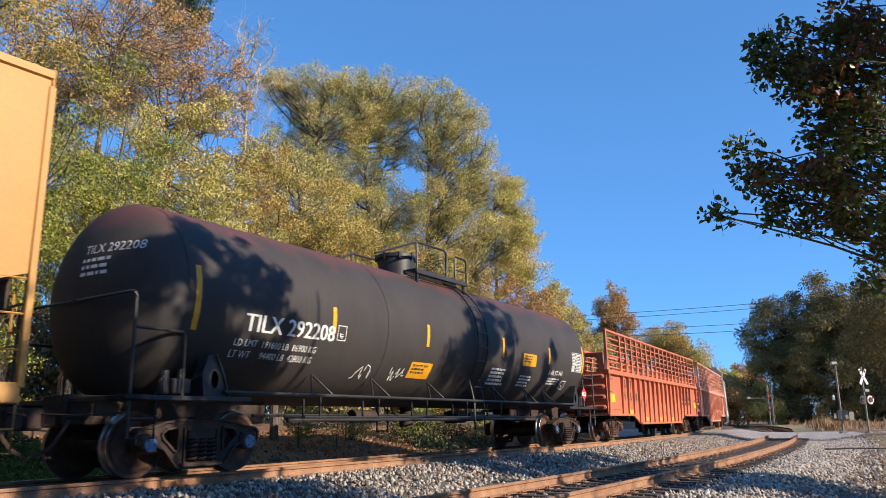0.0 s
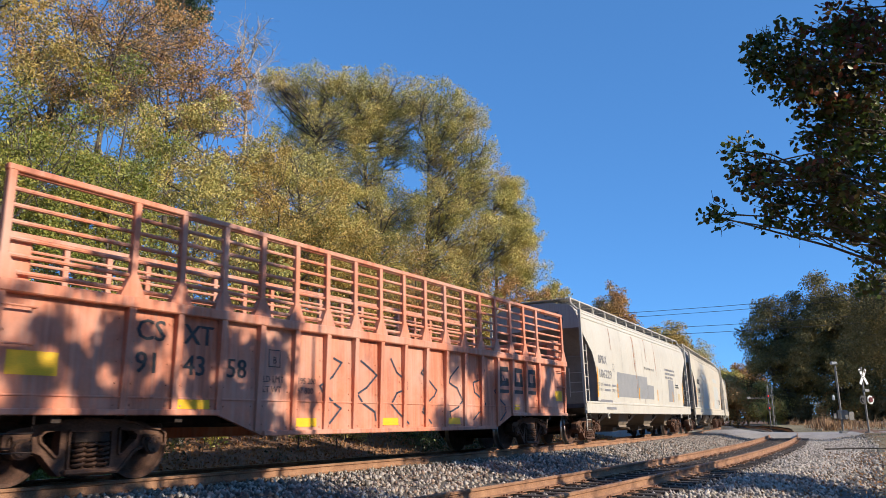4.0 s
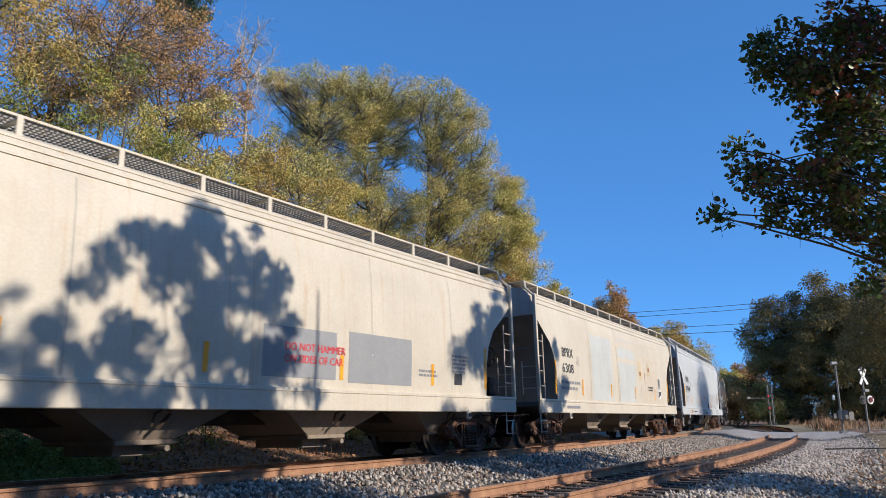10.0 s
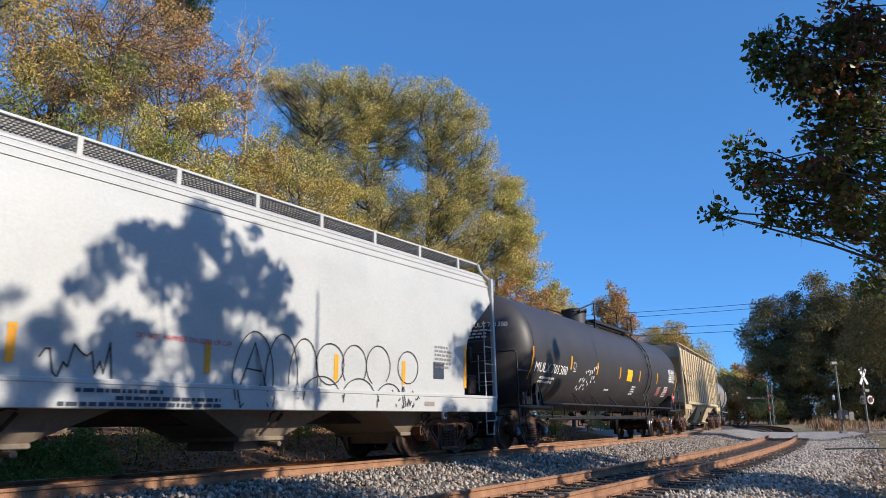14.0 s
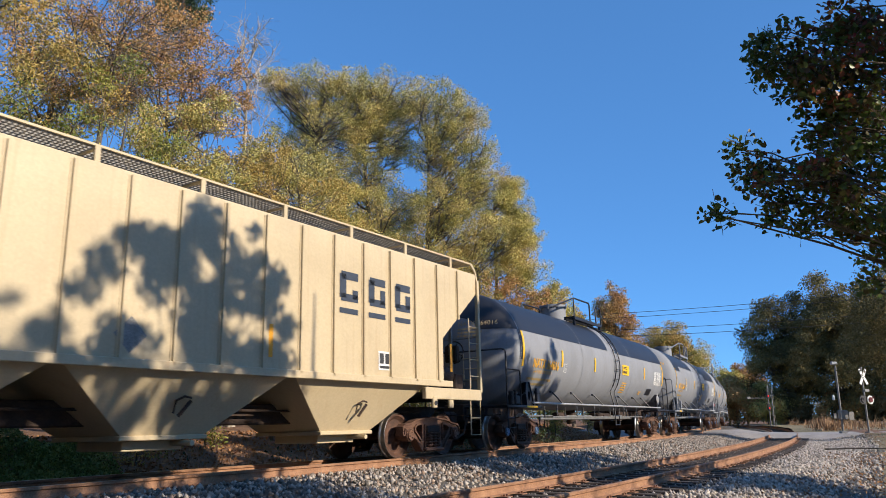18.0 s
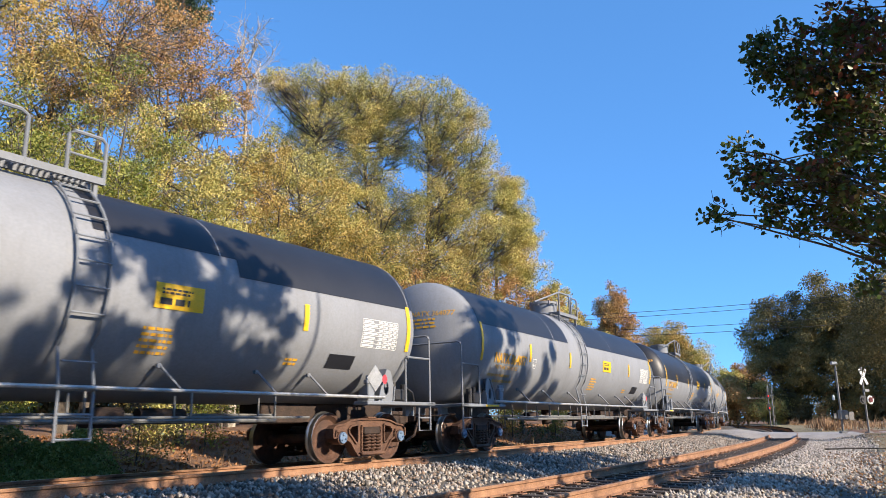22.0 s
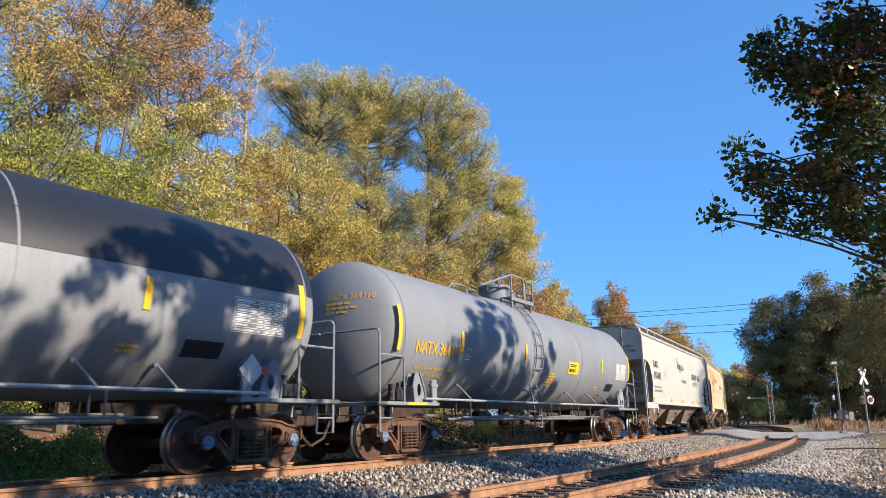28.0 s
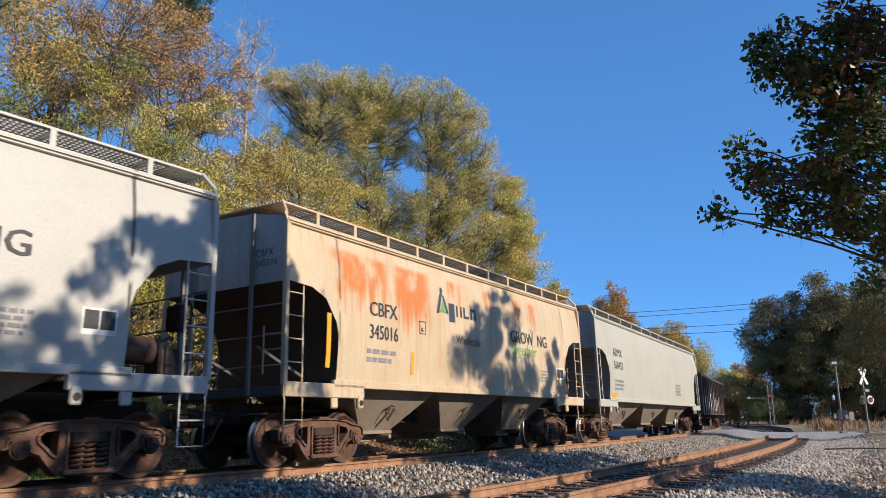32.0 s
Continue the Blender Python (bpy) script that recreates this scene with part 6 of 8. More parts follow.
for i, no, skin, bands, lx, dm in TANKS:
    car, half, hb, bc = tank_car({11: "grey tank wagon with a black upper band and amber lettering", 12: "grey tank wagon with broken black paint along the top",
                                  13: "light grey tank wagon with two black bands on its crown", 14: "grey tank wagon, black above the middle, amber lettering",
                                  15: "grey tank wagon with black bands along its top", 16: "plain mid-grey tank wagon with amber lettering"}[i],
                                 length(i), 1.53, 2.60, skin, trim="tank_grey_deep" if i != 11 else "band_black", dome=dm, ladder_x=lx, bands=bands, band="band_black")
    on_train(i, car, bc)
    back = {14: 0.2, 16: 0.28}.get(i, 0.0)
    words_on(car, "NATX " + no, -6.62 - back, 2.12, 0.25, "gold_ink", half, squeeze=0.85, bold=0.014, eps=0.016)
    if i != 16:
        words_on(car, "THE TANK CAR PEOPLE", -6.5 - back, 1.98, 0.09, "gold_ink", half, "motto", 0.95)
    lines_on(car, -6.75, 1.80, 2, 1.75, 0.06, "worn_gold", half, 100 + i, gap=2.2)
    plate_mark(car, -4.32 - 1.6 * back, 2.1, "white_ink", half, 0.22)
    head_words(car, hb, 1.53, 2.60, "NATX " + no, -0.05, 3.18, 0.12, "gold_ink" if i != 11 else "pale_gold", seed=i)
    for x, z0, z1 in ((-7.36 - 0.7 * back, 2.12, 3.04), (-4.56 - 1.7 * back, 2.25, 2.72), (-1.6, 2.25, 2.7), (1.5, 2.25, 2.7), (4.4, 2.25, 2.7), (7.3, 2.1, 3.0)):
        if not (x == 1.5 and i != 14):
            strip(car, x, z0, z1, 0.11, half, "lemon", eps=0.016)
    low = 0.22 if i == 16 else 0.0
    strip(car, 1.5, 2.30 - low, 2.66 - low, 0.82, half, "lemon", "warning_panel", 0.013)
    over = lambda z: half(z) + 0.012
    lines_on(car, 1.6, 2.56 - low, 2, 0.6, 0.03, "ink", over, 120)
    lines_on(car, 1.58, 2.36 - low, 1, 0.68, 0.09, "ink", over, 121)
    table_on(car, 5.95, 2.1, 1.05, 0.52, half, 7, seed=i)
    strip(car, 5.2, 1.68, 1.92, 0.7, half, "band_black", "blanked_panel")
    sh = Shape()
    side_shape(lambda z: 1.48)(sh, [(6.35, 1.28), (6.6, 1.53), (6.35, 1.78), (6.1, 1.53)], [(0, 1, 2, 3)], 0.01)
    side_shape(lambda z: 1.48)(sh, [(6.35, 1.33), (6.55, 1.53), (6.35, 1.73), (6.15, 1.53)], [(0, 1, 2, 3)], 0.014)
    part("placard_holder", sh, M["galv"], car, smooth=0)
    strip(car, -7.2, 1.052, 1.098, 0.7, lambda z: 1.50, "lemon", "stencil", 0.004)
    if i == 11:
        strip(car, -7.52, 2.28, 3.08, 0.26, half, "band_black", "paint_tab", 0.007)
    if i in (12, 13, 15):
        sh = Shape()
        side_shape(lambda z: 1.48)(sh, [(6.62 + 0.075 * math.cos(t), 1.52 + 0.09 * math.sin(t)) for t in [2 * math.pi * j / 12 for j in range(12)]], [tuple(range(12))], 0.018)
        part("pink_sticker", sh, M["red_ink"], car, smooth=0)
    lines_on(car, lx + 1.1, 2.0, 5, 0.6, 0.04, "gold_ink", half, 160 + i, gap=2.0)
    lines_on(car, 4.2, 1.75, 2, 0.35, 0.04, "gold_ink", half, 180 + i)

# rounded-side hoppers
car, half, hb, bc = round_hopper("light grey covered hopper wagon with dark and green lettering", length(17), "light_grey", bogie_tone="iron_brown", cap="iron", ends="light_grey")
on_train(17, car, bc)
CARS_R = [(car, half, hb, "FURX", "855482", -6.37, 0.0, "light")]
car, half, hb, bc = round_hopper("rust-streaked cream covered hopper wagon with dark lettering", length(18), "rusty_cream", slope="rusty_shaded_slope")
on_train(18, car, bc)
CARS_R.append((car, half, hb, "CBFX", "345016", -4.25, -1.1, "rusty"))
for car, half, hb, mark, no, x, dx, kind in CARS_R:
    words_on(car, mark, x, 2.82 if kind == "light" else 2.70, 0.29 if kind == "light" else 0.27, "ink", half, bold=0.015, squeeze=0.95)
    words_on(car, no, x, 2.36 if kind == "light" else 2.26, 0.29 if kind == "light" else 0.27, "ink", half, bold=0.015, squeeze=1.1 if kind == "light" else 0.8)
    end_words(car, -hb, (mark, no), -0.78, 3.52, 0.12, "ink")
    lines_on(car, x - 0.05, 1.98, 2, 1.6 if kind == "light" else 1.1, 0.085, "grey_ink", half, 130, gap=1.8)
    plate_mark(car, x + 2.25 if kind == "light" else -2.55, 2.5, "ink", half, 0.24)
    ax, gx = (-0.9, 2.87) if kind == "light" else (-1.85, 1.62)
    sh = Shape()
    put = side_shape(half)
    put(sh, [(ax, 3.02), (ax + 0.10, 3.02), (ax + 0.27, 3.48), (ax + 0.21, 3.62)], [(0, 1, 2, 3)], 0.008)
    put(sh, [(ax + 0.40, 3.05), (ax + 0.5, 3.05), (ax + 0.27, 3.62), (ax + 0.21, 3.6)], [(0, 1, 2, 3)], 0.0085)
    part("wordmark", sh, M["navy_ink"], car, "dark wordmark shape", smooth=0)
    for k, (u, z1) in enumerate(((0.52, 3.30), (0.84, 3.28), (1.02, 3.28), (1.16, 3.28), (1.48, 3.28), (1.66, 3.28))):
        sh = Shape()
        patch(sh, ax + u, ax + u + (0.07 if k else 0.24), 3.02 if k else 2.88, z1, half, 0.008, 1)
        if k in (0, 3, 4):
            patch(sh, ax + u, ax + u + 0.24, 3.22 if k != 3 else 3.02, 3.28 if k != 3 else 3.08, half, 0.009, 1)
        part("wordmark", sh, M["navy_ink"], car, "dark wordmark shape", smooth=0)
    sh = Shape()
    put(sh, [(ax + 0.16, 3.06), (ax + 0.40, 3.06), (ax + 0.28, 3.36)], [(0, 1, 2)], 0.0095)
    part("leaf_mark", sh, M["green_ink"], car, smooth=0)
    words_on(car, "Wholesale", ax + 0.78, 2.42, 0.20, "ink", half, "subtitle", 1.0 if kind == "light" else 0.9)
    words_on(car, "GROW  NG", gx, 2.68, 0.31, "ink", half, "slogan", 1.06 if kind == "light" else 0.95, bold=0.02)
    scribble(car, [(gx + 1.30, 2.62), (gx + 1.33, 2.95), (gx + 1.24, 3.12)], 0.012, "green_ink", half, "leaf_stem")
    scribble(car, [(gx + 1.33, 2.92), (gx + 1.42, 3.10)], 0.012, "green_ink", half, "leaf_stem")
    words_on(car, "together", gx + 0.03, 2.38, 0.29, "green_ink", half, "slogan", 1.22 if kind == "light" else 1.05)
    for q in (-6.4, -2.7, 0.2, 3.0, 5.0):
        if kind == "light":
            strip(car, q - 0.3, 1.47, 1.59, 0.38, half)
    if kind == "rusty":
        for q in (-5.45, -2.85, 4.6):
            strip(car, q, 1.65, 2.6 if q < -5 else 2.1, 0.11, half)
    strip(car, hb - 1.95, 1.83, 2.17, 0.48, half, "white_ink", "notice_panel", 0.006)
    strip(car, hb - 1.92, 1.90, 2.14, 0.20, half, "ink", "notice_square", 0.010)
    strip(car, hb - 1.70, 1.90, 2.14, 0.20, half, "ink", "notice_square", 0.010)
    lines_on(car, hb - 3.0, 2.0, 4, 0.5, 0.05, "grey_ink", half, 140)

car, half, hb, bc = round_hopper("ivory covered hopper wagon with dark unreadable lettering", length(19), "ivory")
on_train(19, car, bc)
words_on(car, "ADMX", -7.2, 2.9, 0.27, "ink", half)
words_on(car, "560452", -7.2, 2.45, 0.27, "ink", half)
lines_on(car, -7.2, 2.0, 3, 1.2, 0.08, "grey_ink", half, 151)
lines_on(car, 3.0, 2.2, 4, 1.2, 0.08, "grey_ink", half, 152)
strip(car, -7.6, 1.47, 1.62, 0.6, half)

car, half, hb, bc = gondola("dark brown high-sided gondola wagon streaked with white", length(20), "umber", fence=False, ztop=3.1, zbot=0.95, belly=0.95, ribbed=(1.4, 12))
on_train(20, car, bc)
M["chalk"] = mat("white_streaks", [(0.45, 0.44, 0.42), (0.62, 0.6, 0.58)], 0.7, 0, 5, 40, 0.0, 0.5)
rnd = random.Random(31)
for k in range(9):
    sh = Shape()
    for j in range(3):
        x = -5.4 + k * 1.1 + rnd.uniform(0, 0.5)
        patch(sh, x, x + rnd.uniform(0.08, 0.2), 1.2, rnd.uniform(1.9, 2.7), half, 0.008, 1)
    part("paint_streak", sh, M["chalk"], car, smooth=0)


# ---- ground, tracks, road ----
def lerp(v, xs, ys):
    return np.interp(v, xs, ys)


def verge_z(s):
    return lerp(s, [8, 25, 46, 60], [-0.86, -0.55, -0.16, -0.12])


def ground_z(s, a):
    left = lerp(a, [-60, -16, -9, -5.5, -3.2, -2.6], [0.9, 0.8, 0.35, -0.25, -0.55, -0.8])
    right = np.where(a > 9.4, verge_z(s), lerp(a, [7.5, 9.4], [-0.95, 0.0]) + 0 * s)
    right = np.where((a > 7.5) & (a <= 9.4), -0.95 + (verge_z(s) + 0.95) * (a - 7.5) / 1.9, right)
    return np.where(a < -2.6, left, np.where(a < 7.5, -0.95, right))


def bed_z(s, a):
    e = verge_z(s)
    base = lerp(a, [-3.5, -2.35, -1.2, 1.2, 2.1, 3.2, 3.7, 6.6, 7.4], [-0.80, -0.27, -0.20, -0.17, -0.19, -0.42, -0.478, -0.482, -0.50])
    return np.where(a > 7.4, -0.50 + (e - 0.04 + 0.50) * np.clip((a - 7.4) / 2.1, 0, 1), base)


def sheet(name, ss, aa, zf, material, wob=0.0, seed=0):
    """A sheet over the plan, gridded along and across the curve."""
    S, A = np.meshgrid(np.array(ss, float), np.array(aa, float), indexing="ij")
    h = H1 + S / R1
    X, Y = C1.x + np.sin(h) * (R1 + A), C1.y - np.cos(h) * (R1 + A)
    Z = zf(S, A)
    if wob:
        rng = np.random.default_rng(seed)
        Z = Z + rng.uniform(-wob, wob, Z.shape) * (np.abs(A) < 30)
    n, m = S.shape
    idx = np.arange(n * m).reshape(n, m)
    f = np.stack([idx[:-1, :-1], idx[1:, :-1], idx[1:, 1:], idx[:-1, 1:]], -1).reshape(-1, 4)
    me = bpy.data.meshes.new(name)
    me.from_pydata(np.stack([X, Y, Z], -1).reshape(-1, 3).tolist(), [], f[:, ::-1].tolist())
    me.materials.append(material)
    me.polygons.foreach_set("use_smooth", [True] * len(me.polygons))
    me.flip_normals()
    return new(name, me)


full = R1 * math.pi
ss = np.concatenate([np.linspace(-full, -40, 60), np.linspace(-38, 130, 260), np.linspace(134, full, 70)])
aa = np.concatenate([[-272, -240, -160, -100, -60, -40, -30], np.linspace(-24, 16, 90), [18, 21, 25, 30, 40, 60, 100, 180, 400, 1000, 3000]])
tagged(sheet("ground", ss, aa, ground_z, M["earth"], 0.035, 3), "leaf-strewn brown earth and dry grass beside the tracks", "ground", kind="structure")
sv = np.concatenate([np.linspace(-30, 47.2, 160)])
tagged(sheet("verge", sv, np.concatenate([np.linspace(9.2, 26, 34), [30, 40, 60, 90]]), lambda s, a: ground_z(s, a) + 0.03, M["verge"], 0.03, 4), "worn grassy verge with dry patches and gravel", "verge", kind="structure")


def road_top(a):
    return lerp(a, [-60, -12, -3, 2.6, 3.9, 6.4, 12, 70], [0.3, 0.2, -0.05, -0.02, -0.20, -0.225, -0.12, 0.0])


def beyond_z(s, a):
    w = np.clip((s - 56.5) / 6.0, 0, 1)
    return (1 - w) * (road_top(a) - 0.05) + w * (ground_z(s, np.maximum(a, 9.5)) + 0.05)


tagged(sheet("verge", np.linspace(55.2, 110, 66), np.concatenate([np.linspace(6, 26, 30), [30, 40, 60, 90]]), beyond_z, M["verge"], 0.03, 5), "dry grass verge beyond the level crossing", "verge", kind="structure")
sb = np.concatenate([np.linspace(-330, -12, 110), np.linspace(-10, 75, 340), np.linspace(78, 420, 120)])
tagged(sheet("ballast_bed", sb, np.concatenate([np.linspace(-3.5, 9.5, 90)]), bed_z, M["ballast"], 0.022, 6), "crushed-stone ballast under both tracks, shade between stones in its colour", "ballast", kind="structure")


def road_z(s, a):
    return road_top(a) - 0.45 * np.clip(np.maximum(47.8 - s, s - 55.7) / 1.0, 0, 1)


tagged(sheet("road", [46.8, 47.3, 47.8, 49, 51, 53, 55, 55.7, 56.2, 56.7], np.concatenate([np.linspace(-60, -4, 20), np.linspace(-3.5, 14, 50), np.linspace(15, 90, 30)]), road_z, M["asphalt"], 0.004, 7),
       "pale worn asphalt road over the level crossing", "road", kind="structure")

RAIL = [(-0.076, -0.17), (0.076, -0.17), (0.076, -0.158), (0.02, -0.142), (0.010, -0.12), (0.010, -0.055), (0.036, -0.040), (0.037, -0.010), (0.027, -0.001), (-0.027, -0.001), (-0.037, -0.010), (-0.036, -0.040), (-0.010, -0.055), (-0.010, -0.12), (-0.02, -0.142), (-0.076, -0.158)]


def rail(parent, a, siding):
    sh = Shape()
    rows = []
    for s in np.concatenate([np.arange(-330, -10, 4.0), np.arange(-10, 90, 0.8), np.arange(92, 421, 4.0)]):
        row = []
        for da, dz in RAIL:
            p, h = spot(s, a + da, siding)
            z = Z2 if siding else a * CANT
            row.append((p.x, p.y, z + dz))
        rows.append(row)
    sh.rings(rows, True)
    if not siding:
        n = len(RAIL)
        for i in range(len(sh.f)):
            if i < (len(rows) - 1) * n and i % n == 8:
                sh.k[i] = 1
    return part("rail", sh, [M["rail"], M["rail_top"]], parent, smooth=30)


tracks = []
for siding in (False, True):
    t = thing("siding_track" if siding else "main_track", "rusty rails on dark wooden ties, curving away" if siding else "curved main track with rusty rail webs and worn heads", "railway track", kind="structure")
    tracks.append(t)
    for a in (-0.7535, 0.7535):
        rail(t, a, siding)

# crushed stone, as loose pieces
def scatter(name, rng, n, size, where, material, flat=0.8):
    """n broken stones: octahedra knocked out of shape."""
    base = np.array([[1, 0, 0], [-1, 0, 0], [0, 1, 0], [0, -1, 0], [0, 0, 1], [0, 0, -1]], float)
    faces = np.array([[0, 2, 4], [2, 1, 4], [1, 3, 4], [3, 0, 4], [2, 0, 5], [1, 2, 5], [3, 1, 5], [0, 3, 5]])
    c = where(rng, n)
    n = len(c)
    r = size * rng.uniform(0.5, 1.25, (n, 1, 1))
    v = base[None] * rng.uniform(0.6, 1.3, (n, 6, 3)) + rng.uniform(-0.35, 0.35, (n, 6, 3))
    th = rng.uniform(0, 6.28, n)
    ct, st_ = np.cos(th), np.sin(th)
    rot = np.stack([np.stack([ct, -st_, 0 * ct], -1), np.stack([st_, ct, 0 * ct], -1), np.stack([0 * ct, 0 * ct, 0 * ct + flat], -1)], 1)
    v = np.einsum("nij,nkj->nki", rot, v) * r + c[:, None, :]
    return soup(name, v.reshape(-1, 3), (faces[None] + 6 * np.arange(n)[:, None, None]).reshape(-1, 3), material)


def soup(name, v, f, material):
    me = bpy.data.meshes.new(name)
    k = f.shape[1]
    me.vertices.add(len(v))
    me.vertices.foreach_set("co", np.ascontiguousarray(v, dtype=np.float32).ravel())
    me.loops.add(f.size)
    me.loops.foreach_set("vertex_index", np.ascontiguousarray(f, dtype=np.int32).ravel())
    me.polygons.add(len(f))
    me.polygons.foreach_set("loop_start", np.arange(len(f), dtype=np.int32) * k)
    me.update(calc_edges=True)
    me.materials.append(material)
    return me


def plan_xyz(s, a, z):
    h = H1 + s / R1
    return np.stack([C1.x + np.sin(h) * (R1 + a), C1.y - np.cos(h) * (R1 + a), z], -1)


def on_bed(rng, n, a0=0.86, a1=6.6):
    s = 49 - 62 * rng.random(n)
    a = rng.uniform(a0, a1, n)
    c = plan_xyz(s, a, bed_z(s, a) + rng.uniform(-0.02, 0.035, n))
    c = c[(a < 8.6) | (rng.random(n) < 0.25)]
    d = np.hypot(c[:, 0] - C2.x, c[:, 1] - C2.y) - R2
    keep = (np.abs(np.abs(d) - 0.7535) > 0.085)
    return c[keep]


rng = np.random.default_rng(11)
tagged(new("ballast_stones", scatter("ballast_stones", rng, 60000, 0.043, on_bed, L["stone"], 1.0)), "loose pale grey and buff crushed stones", "gravel", kind="stuff")
tagged(new("ballast_stones", scatter("ballast_stones", rng, 36000, 0.043, lambda q, n: on_bed(q, n, 6.6, 9.6), L["sunlit_stone"], 1.0)), "pale buff crushed stones outside the siding, sunlight in their colour", "gravel", kind="stuff")


def bed_between(rng, n):
    s = 2 + 60 * rng.random(n)
    a = rng.uniform(-3.2, 0.62, n)
    return plan_xyz(s, a, bed_z(s, a) + rng.uniform(-0.02, 0.02, n))


tagged(new("ballast_stones", scatter("ballast_stones", rng, 14000, 0.04, bed_between, L["shaded_stone"])), "dark crushed stones between and beyond the main rails, train shade in their colour", "gravel", kind="stuff")


# ---- plants ----
def leaf_soup(name, c, size, rng, material, narrow=0.6, six=False, tri=False):
    """Leaves centred at c, at random tilts."""
    n = len(c)
    u = rng.normal(size=(n, 3))
    u /= np.linalg.norm(u, axis=1, keepdims=True)
    w = rng.normal(size=(n, 3))
    w -= (w * u).sum(1, keepdims=True) * u
    w /= np.linalg.norm(w, axis=1, keepdims=True)
    r = (size * rng.uniform(0.6, 1.25, n) / 2)[:, None]
    if six:
        q = np.cross(u, w)
        v = np.stack([c - u * r, c - u * r * 0.4 + w * r * narrow + q * r * 0.2, c + u * r * 0.35 + w * r * narrow * 0.85 + q * r * 0.2, c + u * r * 1.1,
                      c + u * r * 0.35 - w * r * narrow * 0.85 + q * r * 0.2, c - u * r * 0.4 - w * r * narrow + q * r * 0.2], 1)
        o = 6 * np.arange(n)[:, None]
        f = np.concatenate([o + np.array([[0, 1, 2, 3]]), o + np.array([[0, 3, 4, 5]])])
        return soup(name, v.reshape(-1, 3), f, material)
    if tri:
        v = np.stack([c - u * r - w * r * narrow, c - u * r * 0.7 + w * r * narrow, c + u * r], 1)
        return soup(name, v.reshape(-1, 3), np.arange(3 * n).reshape(-1, 3), material)
    v = np.stack([c - u * r, c + w * r * narrow, c + u * r, c - w * r * narrow], 1)
    return soup(name, v.reshape(-1, 3), np.arange(4 * n).reshape(-1, 4), material)


